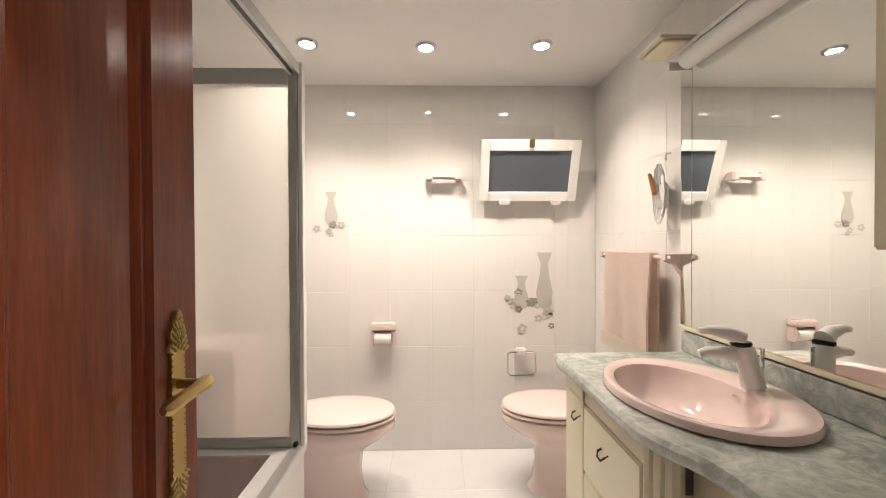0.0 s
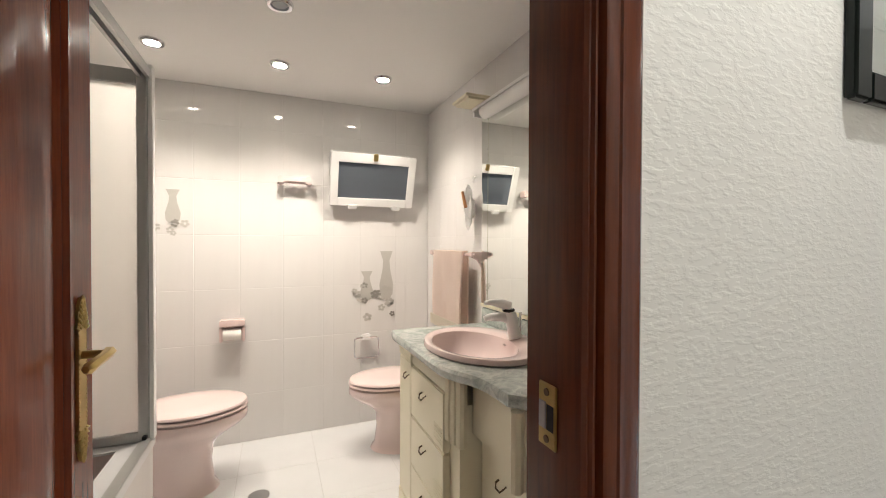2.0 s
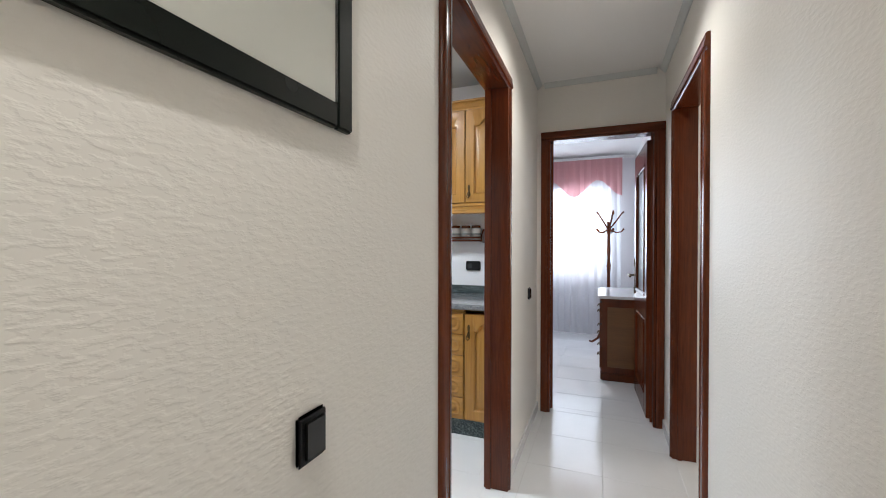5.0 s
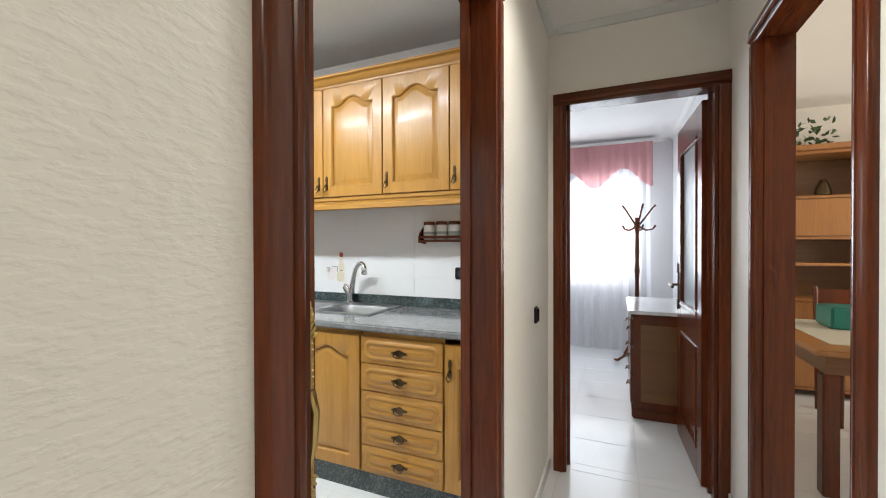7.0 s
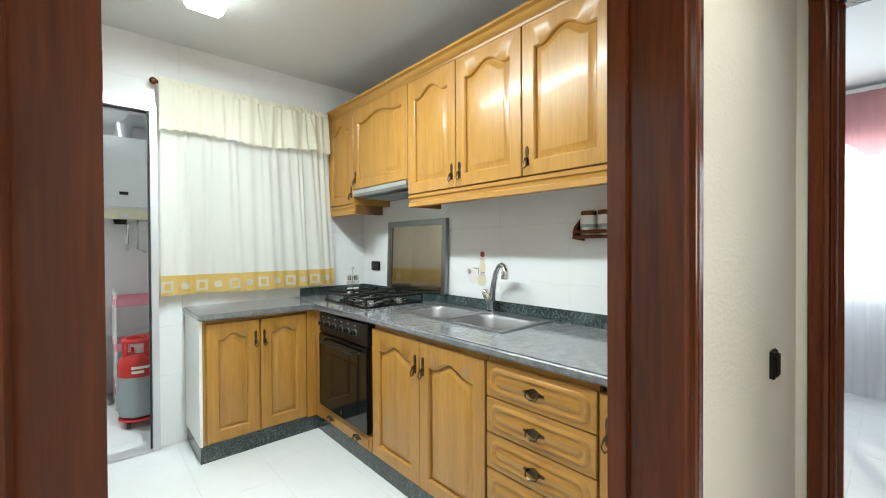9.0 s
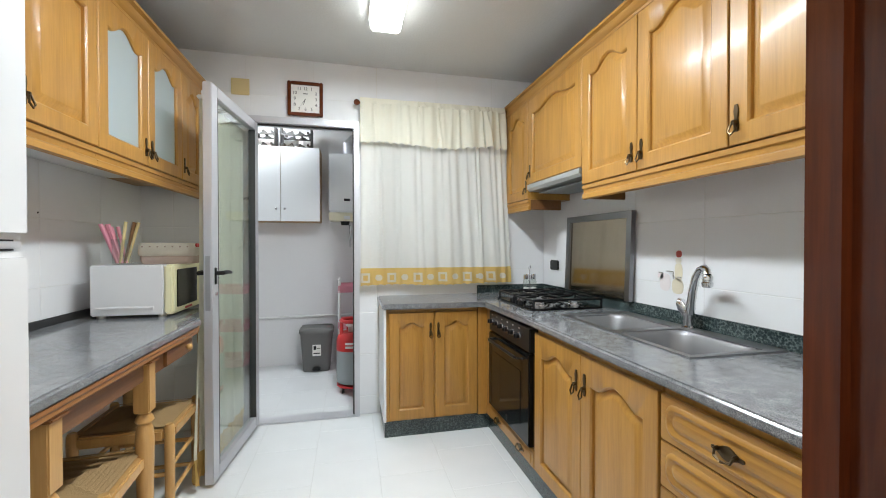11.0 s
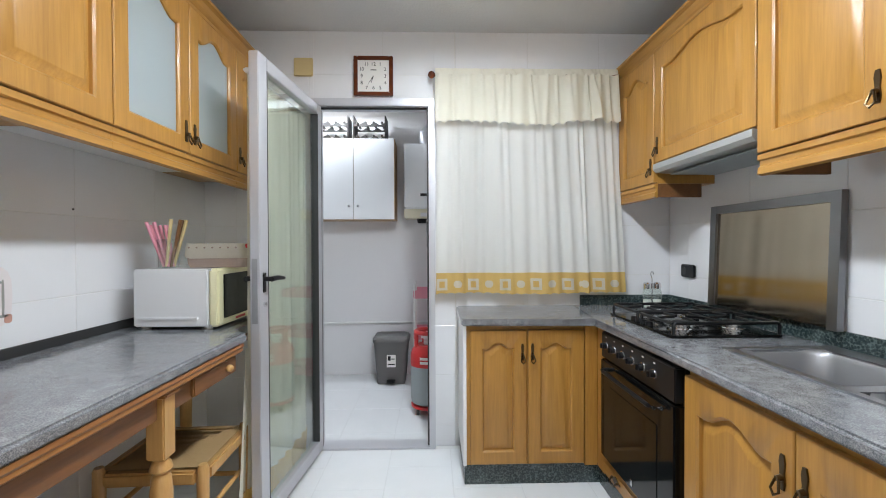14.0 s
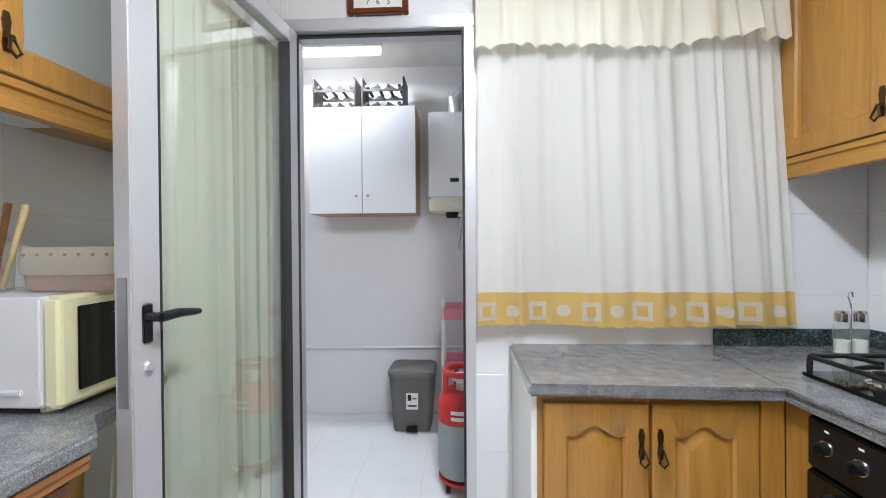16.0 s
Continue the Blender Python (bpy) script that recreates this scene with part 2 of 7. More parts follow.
BRONZE = plain("dark_bronze", (0.13, 0.09, 0.05), 0.3, 1.0, vary=0.4, grain=160)
BLACK = plain("black_plastic", (0.009, 0.009, 0.010), 0.36, vary=0.1, spec=0.3)
BLACK_GLASS = plain("black_glass", (0.006, 0.006, 0.006), 0.07, vary=0.05, spec=0.4)
BOWL_STEEL = plain("satin_steel", (0.42, 0.42, 0.43), 0.5, 1.0, vary=0.15, grain=20)
IRON = plain("black_iron", (0.010, 0.010, 0.011), 0.35, 0.0, vary=0.2, spec=0.25)
RUBBER = plain("dark_gasket", (0.03, 0.03, 0.03), 0.6)
MIRROR, mnt, mb = node_mat("mirror_glass", 0.015, 1.0)
mb.inputs["Base Color"].default_value = (0.86, 0.88, 0.85, 1)
PANE = glass("clear_pane", (0.985, 0.995, 0.99))
DOOR_PANE = glass("door_pane", (0.93, 0.98, 0.95), sheen=0.1)
FROSTED = glass("frosted_pane", (0.76, 0.82, 0.83), 0.25, frost=0.62)
SHOWER_GLASS = glass("shower_pane", (0.96, 0.95, 0.93), 0.1, frost=0.45)
JAR_GLASS = glass("jar_glass", (0.9, 0.94, 0.92), 0.02, frost=0.12)
CURTAIN = cloth("cream_curtain", (0.88, 0.855, 0.745), (0.84, 0.81, 0.69))
CURTAIN_THIN = cloth("thin_cream_curtain", (0.88, 0.87, 0.83), (0.84, 0.83, 0.78), 0.12)
CURTAIN_BAND = cloth("mustard_band", (0.78, 0.56, 0.22), (0.70, 0.48, 0.16))
# the hall cove's shade is put into this grey
CORNICE_SHADE = plain("cornice_shade_grey", (0.60, 0.62, 0.61), 0.6, vary=0.06)
TUB_PINK = plain("dull_pink_enamel", (0.62, 0.52, 0.50), 0.2, vary=0.05)
VOILE = cloth("white_voile", (0.85, 0.85, 0.88), (0.80, 0.80, 0.84), 0.35)
ROSE = cloth("rose_valance", (0.74, 0.42, 0.42), (0.64, 0.33, 0.34))
TOWEL = cloth("peach_towel", (0.88, 0.79, 0.73), (0.78, 0.66, 0.59), weave=130, relief=0.004)
RUSH = plain("woven_rush", (0.42, 0.27, 0.12), 0.8, vary=0.4, grain=150, relief=0.003)
PAPER = plain("paper", (0.82, 0.80, 0.76), 0.8, vary=0.05)
SEPIA = plain("sanguine_drawing", (0.62, 0.34, 0.27), 0.8, vary=0.5, grain=25)
GREY_INK = plain("grey_print", (0.34, 0.325, 0.30), 0.35, vary=0.3)
PALE_INK = plain("pale_print", (0.54, 0.525, 0.49), 0.3, vary=0.2)
RED = plain("red_paint", (0.55, 0.03, 0.03), 0.35, vary=0.1)
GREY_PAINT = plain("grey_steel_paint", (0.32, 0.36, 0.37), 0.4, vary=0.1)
GREY_PLASTIC = plain("taupe_plastic", (0.13, 0.125, 0.12), 0.45, vary=0.1)
RACK_PLASTIC = plain("dark_rack_plastic", (0.035, 0.032, 0.03), 0.5, vary=0.1, spec=0.3)
PINK_PLASTIC = plain("pink_plastic", (0.75, 0.30, 0.38), 0.4)
WICKER = plain("pale_wicker", (0.50, 0.38, 0.32), 0.8, vary=0.4, grain=120, relief=0.002)
LACE = cloth("lace", (0.80, 0.77, 0.68), (0.66, 0.60, 0.50))
YELLOW = plain("yellowed_plastic", (0.66, 0.52, 0.26), 0.4)
TEAL = plain("teal_plastic", (0.02, 0.20, 0.17), 0.3)
GREEN = plain("leaf_green", (0.06, 0.12, 0.04), 0.5, vary=0.4)
GLOW_WARM = plain("lit_bulb", (1.0, 0.88, 0.72), 0.4, glow=120)
GLOW_COOL = plain("lit_tube_cover", (0.95, 0.98, 1.0), 0.4, glow=9)
GLOW_HALL = plain("lit_hall_bulb", (1.0, 0.92, 0.8), 0.4, glow=14)


# ---- mesh helpers ----
def box(bm, x0, x1, y0, y1, z0, z1, bev=0.0, seg=2):
    vs = [bm.verts.new((x, y, z)) for x in (x0, x1) for y in (y0, y1) for z in (z0, z1)]
    fs = [bm.faces.new([vs[i] for i in f]) for f in ((0, 1, 3, 2), (4, 6, 7, 5), (0, 4, 5, 1), (2, 3, 7, 6), (0, 2, 6, 4), (1, 5, 7, 3))]
    if bev:
        es = list({e for f in fs for e in f.edges})
        bmesh.ops.bevel(bm, geom=es, offset=bev, segments=seg, affect="EDGES", clamp_overlap=True)
    return bm


def boxes(*args, bev=0.0):
    bm = bmesh.new()
    for a in args:
        box(bm, *a, bev=bev)
    return bm


def cyl(bm, p0, p1, r0, r1=None, seg=16):
    p0, p1 = Vector(p0), Vector(p1)
    d = p1 - p0
    m = Matrix.Translation((p0 + p1) / 2) @ d.to_track_quat("Z", "Y").to_matrix().to_4x4()
    bmesh.ops.create_cone(bm, cap_ends=True, segments=seg, radius1=r0, radius2=r0 if r1 is None else r1, depth=d.length, matrix=m)
    return bm


def lathe(bm, prof, m=None, seg=20, sx=1.0, sy=1.0):
    """prof: radius and height pairs, turned round z, then moved by m."""
    m = m or Matrix()
    rings = []
    for r, z in prof:
        rings.append([bm.verts.new(m @ Vector((sx * r * math.cos(2 * math.pi * k / seg), sy * r * math.sin(2 * math.pi * k / seg), z))) for k in range(seg)])
    for a, b in zip(rings, rings[1:]):
        for k in range(seg):
            bm.faces.new((a[k], a[(k + 1) % seg], b[(k + 1) % seg], b[k]))
    bm.faces.new(list(reversed(rings[0])))
    bm.faces.new(rings[-1])
    return bm


def tube(bm, pts, r, seg=8):
    pts = [Vector(p) for p in pts]
    rings = []
    for i, p in enumerate(pts):
        d = (pts[min(i + 1, len(pts) - 1)] - pts[max(i - 1, 0)]).normalized()
        q = d.to_track_quat("Z", "Y").to_matrix()
        rr = r[i] if isinstance(r, (list, tuple)) else r
        rings.append([bm.verts.new(p + q @ Vector((rr * math.cos(2 * math.pi * k / seg), rr * math.sin(2 * math.pi * k / seg), 0))) for k in range(seg)])
    for a, b in zip(rings, rings[1:]):
        best = min(range(seg), key=lambda s: (a[0].co - b[s].co).length)
        for k in range(seg):
            bm.faces.new((a[k], a[(k + 1) % seg], b[(k + 1 + best) % seg], b[(k + best) % seg]))
    bm.faces.new(list(reversed(rings[0])))
    bm.faces.new(rings[-1])
    return bm


def prism(bm, pts, lo, hi, axis="z"):
    """A polygon drawn in the plane across axis, pushed from lo to hi."""
    def at(p, w):
        return {"z": (p[0], p[1], w), "y": (p[0], w, p[1]), "x": (w, p[0], p[1])}[axis]
    a = [bm.verts.new(at(p, lo)) for p in pts]
    b = [bm.verts.new(at(p, hi)) for p in pts]
    bm.faces.new(list(reversed(a)))
    bm.faces.new(b)
    for k in range(len(pts)):
        bm.faces.new((a[k], a[(k + 1) % len(pts)], b[(k + 1) % len(pts)], b[k]))
    return bm


def loops(bm, rings, close_first=True, close_last=True):
    vv = [[bm.verts.new(p) for p in ring] for ring in rings]
    n = len(vv[0])
    for a, b in zip(vv, vv[1:]):
        for k in range(n):
            bm.faces.new((a[k], a[(k + 1) % n], b[(k + 1) % n], b[k]))
    if close_first:
        bm.faces.new(list(reversed(vv[0])))
    if close_last:
        bm.faces.new(vv[-1])
    return bm


def to_mesh(bm, name, material, smooth=True):
    bmesh.ops.recalc_face_normals(bm, faces=bm.faces)
    me = bpy.data.meshes.new(name)
    bm.to_mesh(me)
    bm.free()
    me.materials.append(material)
    if smooth:
        me.polygons.foreach_set("use_smooth", [True] * len(me.polygons))
        me.set_sharp_from_angle(angle=radians(38))
    return me


def under(ob, parent):
    if parent is not None:
        ob.parent = parent
        ob.matrix_parent_inverse = parent.matrix_basis.inverted() if parent.type == "EMPTY" else Matrix()
    return ob


def part(name, bm, material, parent=None, label="", m=None):
    ob = new(name, to_mesh(bm, name, material))
    if m is not None:
        ob.data.transform(m)
    if label:
        ob["label"] = label
    return under(ob, parent)


def shared(name, me, parent, m):
    """One more object on a mesh that is used again."""
    ob = new(name, me)
    under(ob, parent)
    ob.matrix_basis = m
    return ob


def thing(name, at, label, category, group=""):
    e = new(name)
    e.empty_display_size = 0.05
    e.matrix_basis = Matrix.Translation(at)
    return tagged(e, label, category, group)


def solo(name, bm, material, label, category, group=""):
    return tagged(part(name, bm, material), label, category, group)


def setting(name, bm, material, label, category):
    return tagged(part(name, bm, material), label, category, kind="structure")


def wall(name, axis, a0, a1, p0, p1, z0, z1, holes, material, label):
    """A wall along x or y from a0 to a1, p0 to p1 thick, with openings (from, to, bottom, top)."""
    bm = bmesh.new()
    cuts = sorted({a0, a1, *[h[0] for h in holes], *[h[1] for h in holes]})
    for u, v in zip(cuts, cuts[1:]):
        spans, lo = [], z0
        for h in sorted((h for h in holes if h[0] <= u and h[1] >= v), key=lambda h: h[2]):
            if h[2] > lo:
                spans.append((lo, h[2]))
            lo = h[3]
        if lo < z1:
            spans.append((lo, z1))
        for s, e in spans:
            box(bm, *((u, v, p0, p1) if axis == "x" else (p0, p1, u, v)), s, e)
    return setting(name, bm, material, label, "wall")


# ---- structure ----
H = 2.72
wall_hall_north = wall("wall_hall_north", "x", -1.5, 3.86, -0.33, -0.22, 0, H, [(-0.58, 0.212, 0, 2.10), (1.88, 2.765, 0, 2.10)], STUCCO, "cream stucco hall wall with two door openings")
wall_hall_south = wall("wall_hall_south", "x", -1.5, 3.86, -1.31, -1.2, 0, H, [(2.70, 3.445, 0, 2.10)], STUCCO, "cream stucco hall wall with a door opening")
wall_hall_west = wall("wall_hall_west", "y", -1.2, -0.33, -1.5, -1.4, 0, H, [], STUCCO, "plain stucco wall closing the hall")
wall_hall_end = wall("wall_hall_end", "y", -1.31, -0.22, 3.86, 3.97, 0, H, [(-1.15, -0.41, 0, 2.075)], STUCCO, "stucco wall at the end of the hall")
wall_bath_west = wall("wall_bath_west", "y", -0.22, 2.30, -1.5, -1.3012, 0, H, [], BATH_GROUT, "tiled bathroom wall beside the bathtub")
wall_bath_north = wall("wall_bath_north", "x", -1.306, 0.93, 2.1612, 2.30, 0, H, [(0.245, 0.76, 1.53, 1.87)], BATH_GROUT, "pale tiled bathroom wall with a small window")
wall_between = wall("wall_between", "y", -0.22, 2.53, 0.9312, 0.9868, 0, H, [], BATH_GROUT, "wall between bathroom and kitchen")
wall_kitchen_east = wall("wall_kitchen_east", "y", -0.22, 2.53, 3.8762, 3.97, 0, H, [], BATH_GROUT, "white tiled kitchen wall behind the worktop")
wall_kitchen_north = wall("wall_kitchen_north", "x", 0.93, 3.97, 2.5312, 2.64, 0, H, [(1.655, 2.39, 0, 2.135), (2.52, 3.46, 1.02, 2.2)], BATH_GROUT, "white tiled kitchen wall with door and window")
wall_utility_west = wall("wall_utility_west", "y", 2.64, 3.95, 1.05, 1.15, 0, H, [], PLASTER, "plain white utility room wall")
wall_utility_east = wall("wall_utility_east", "y", 2.64, 3.95, 3.5, 3.6, 0, H, [], PLASTER, "plain white utility room wall")
wall_utility_north = wall("wall_utility_north", "x", 1.05, 3.6, 3.95, 4.05, 0, H, [], PLASTER, "plain white utility room wall behind the boiler")
wall_bedroom_east = wall("wall_bedroom_east", "y", -1.4, 2.0, 6.86, 7.0, 0, H, [(-0.95, 1.0, 0.88, 2.1)], PLASTER, "white bedroom wall with a wide window")
wall_bedroom_south = wall("wall_bedroom_south", "x", 3.97, 6.86, -1.4, -1.28, 0, H, [], PLASTER, "plain white bedroom wall")
wall_bedroom_north = wall("wall_bedroom_north", "x", 3.97, 6.86, 1.9, 2.0, 0, H, [], PLASTER, "plain white bedroom wall")
wall_living_west = wall("wall_living_west", "y", -4.6, -1.31, 2.0, 2.1, 0, H, [], STUCCO, "plain living room wall")
wall_living_east = wall("wall_living_east", "y", -4.6, -1.4, 6.2, 6.3, 0, H, [], STUCCO, "plain living room wall behind the wall unit")
# opening added for the living room fill lamp; no window known here
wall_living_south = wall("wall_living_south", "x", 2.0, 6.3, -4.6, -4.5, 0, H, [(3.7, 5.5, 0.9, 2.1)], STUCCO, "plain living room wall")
wall_living_north = wall("wall_living_north", "x", 3.97, 6.2, -1.46, -1.41, 0, H, [], STUCCO, "plain living room wall")


def slab(name, x0, x1, y0, y1, z0, z1, material, label, category):
    return setting(name, boxes((x0, x1, y0, y1, z0, z1)), material, label, category)


floor = slab("floor", -1.5, 7.0, -4.6, 4.05, -0.12, -0.0012, GROUT, "pale grout bed under white floor tiles", "floor")
slab("ceiling_hall", -1.4, 3.86, -1.2, -0.33, 2.49, 2.6, CEIL_PAINT, "smooth white hall ceiling", "ceiling")
slab("ceiling_bathroom", -1.306, 0.936, -0.22, 2.168, 2.21, 2.3, CEIL_PAINT, "smooth white bathroom ceiling", "ceiling")
slab("ceiling_kitchen", 0.982, 3.881, -0.22, 2.536, 2.572, 2.7, CEIL_ROUGH, "rough textured grey-white kitchen ceiling", "ceiling")
slab("ceiling_utility", 1.15, 3.5, 2.64, 3.95, 2.60, 2.7, CEIL_ROUGH, "white utility room ceiling", "ceiling")
slab("ceiling_bedroom", 3.97, 6.86, -1.28, 1.9, 2.52, 2.7, CEIL_PAINT, "smooth white bedroom ceiling", "ceiling")
slab("ceiling_living", 2.1, 6.2, -4.5, -1.31, 2.52, 2.7, CEIL_PAINT, "smooth white living room ceiling", "ceiling")
ground = slab("ground", -300, 300, -300, 300, -3.3, -3.2, GROUT, "pale ground far below the window", "ground")


def cornice(name, runs):
    """Cove moulding: profile swept along straight runs under a ceiling."""
    bm = bmesh.new()
    for axis, a0, a1, edge, top, sign in runs:
        pts = [(edge, top), (edge, top - 0.032), (edge + sign * 0.010, top - 0.032), (edge + sign * 0.016, top - 0.022), (edge + sign * 0.032, top - 0.010), (edge + sign * 0.036, top)]
        prism(bm, pts, a0, a1, axis)
    return setting(name, bm, CORNICE_SHADE if name == "trim_hall" else CEIL_PAINT, "narrow plaster cornice under the ceiling", "cornice")


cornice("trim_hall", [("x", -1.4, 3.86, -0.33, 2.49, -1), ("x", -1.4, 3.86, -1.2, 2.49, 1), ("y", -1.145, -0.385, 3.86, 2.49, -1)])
cornice("trim_bedroom", [("x", 3.97, 6.86, -1.28, 2.52, 1), ("y", -1.225, 1.9, 6.86, 2.52, -1)])


# door frames: moulded casings and jamb linings
def casing_profile(w, d):
    """Two fine beads beside the opening, a raised band, then a broad gently sloping face."""
    steps = ((0, 0), (0, 0.5), (0.05, 0.64), (0.09, 0.5), (0.12, 0.5), (0.15, 0.66), (0.19, 0.66), (0.22, 0.52), (0.25, 0.92), (0.29, 1.0), (0.43, 1.0), (0.46, 0.84), (0.50, 0.84), (0.53, 0.92), (0.72, 0.80), (0.88, 0.82), (0.96, 0.66), (1, 0.4), (1, 0))
    return [(w * u, d * v) for u, v in steps]


def door_frame(name, axis, a0, a1, face, sign, top, p0, p1, label, w=0.085, d=0.024, rebate=0.0):
    """Casing on the wall face (sign: the way it stands proud) and lining through the wall from p0 to p1."""
    e = tagged(new(name), label, "door frame", kind="structure")
    for side, edge, s in (("casing", a0, -1), ("casing", a1, 1)):
        pts = [(edge + s * u, face + sign * v) for u, v in casing_profile(w, d)]
        if axis == "y":
            pts = [(y, x) for x, y in pts]
        part(side, prism(bmesh.new(), pts, 0, top, "z"), MAHOGANY, e)
    pts = [(face + sign * v, top + u) for u, v in casing_profile(w, d)]
    part("head_casing", prism(bmesh.new(), pts, a0 - w, a1 + w, "x" if axis == "x" else "y") if axis == "x" else prism(bmesh.new(), pts, a0 - w, a1 + w, "y"), MAHOGANY_X if axis == "x" else MAHOGANY_Y, e)
    for lo, hi in ((a0 - 0.02, a0), (a1, a1 + 0.02)):
        if rebate:
            cut, far = p0 + (p1 - p0) * 0.73, (a0 - 0.02 if lo < a0 else a1 + rebate + 0.024)
            u0, u1 = sorted((a0 if lo < a0 else a1, far))
            v0, v1 = (a0 - 0.02, a0) if lo < a0 else (a1 + rebate, far)
            part("jamb", boxes((u0, u1, p0, cut, 0, top)), MAHOGANY, e)
            part("rebate", boxes((v0, v1, cut, p1, 0, top)), MAHOGANY, e)
            continue
        part("jamb", boxes((lo, hi, p0, p1, 0, top) if axis == "x" else (p0, p1, lo, hi, 0, top)), MAHOGANY, e)
        c = 0.012 if lo < a0 else -0.012
        q0, q1 = p0 + (p1 - p0) * 0.66, p0 + (p1 - p0) * 0.9
        u0, u1 = sorted(((a0 if c > 0 else a1), (a0 if c > 0 else a1) + c))
        part("door_stop", boxes((u0, u1, q0, q1, 0, top - 0.002) if axis == "x" else (q0, q1, u0, u1, 0, top - 0.002)), MAHOGANY, e)
    part("head_lining", boxes((a0 - 0.02, a1 + 0.02 + rebate, p0, p1, top, top + 0.02) if axis == "x" else (p0, p1, a0 - 0.02, a1 + 0.02, top, top + 0.02)), MAHOGANY_X if axis == "x" else MAHOGANY_Y, e)
    return e


frame_bath = door_frame("door_frame_bathroom", "x", -0.56, 0.16, -0.33, -1, 2.068, -0.33, -0.22, "mahogany moulded frame of the bathroom door", w=0.078, rebate=0.028)
frame_kitchen = door_frame("door_frame_kitchen", "x", 1.90, 2.745, -0.33, -1, 2.068, -0.33, -0.22, "mahogany moulded frame of the kitchen door", w=0.075)
frame_living = door_frame("door_frame_living", "x", 2.72, 3.425, -1.2, 1, 2.068, -1.31, -1.2, "mahogany moulded frame of the living room door", w=0.075)
frame_bedroom = door_frame("door_frame_bedroom", "y", -1.13, -0.43, 3.86, -1, 2.055, 3.86, 3.97, "mahogany moulded frame of the bedroom door", w=0.07)
part("rear_lining", boxes((1.9, 2.066, -0.199, -0.165, 0.0, 2.10), bev=0.003), MAHOGANY, frame_kitchen)
strike = part("strike_plate", boxes((0.1565, 0.16, -0.307, -0.277, 1.03, 1.10), bev=0.001), BRASS, frame_bath, "worn brass strike plate")
part("latch_hole", boxes((0.1556, 0.1564, -0.304, -0.293, 1.05, 1.078)), BLACK, strike)
part("latch_tongue", boxes((0.1545, 0.1564, -0.292, -0.280, 1.05, 1.08), bev=0.0006), STEEL, strike)
for z in (1.039, 1.091):
    part("screw", cyl(bmesh.new(), (0.1566, -0.292, z), (0.1552, -0.292, z), 0.0045, 0.004, 10), BRONZE, strike)

# baseboards in the hall
for k, (x0, x1, y0, y1) in enumerate(((0.25, 1.82, -0.342, -0.33), (2.83, 3.86, -0.342, -0.33), (-1.4, 2.64, -1.2, -1.188), (3.505, 3.86, -1.2, -1.188))):
    setting("baseboard", boxes((x0, x1, y0, y1, 0, 0.07), bev=0.003), FLOOR_TILE, "white tile skirting along the hall wall", "baseboard")


# ---- panelled doors ----
def panel_leaf(e, width, height, thick, m, material, panels, both=True):
    """Leaf in its own plane: x along, z up, y thickness about 0; panels (x0, x1, z0, z1) with mouldings."""
    part("leaf", boxes((0, width, -thick / 2, thick / 2, 0.008, height), bev=0.003), material, e, m=m)
    for x0, x1, z0, z1 in panels:
        for s in ((-1, 1) if both else (-1,)):
            bm = bmesh.new()
            rings = []
            for ins, up in ((0, 0.0), (0.004, 0.012), (0.016, 0.013), (0.024, 0.005), (0.034, 0.0085), (0.046, 0.001), (0.085, 0.008), (0.095, 0.008)):
                y = s * (thick / 2 + up)
                rings.append([(x0 + ins, y, z0 + ins), (x1 - ins, y, z0 + ins), (x1 - ins, y, z1 - ins), (x0 + ins, y, z1 - ins)])
            loops(bm, rings, close_first=False)
            part("panel", bm, material, e, m=m)


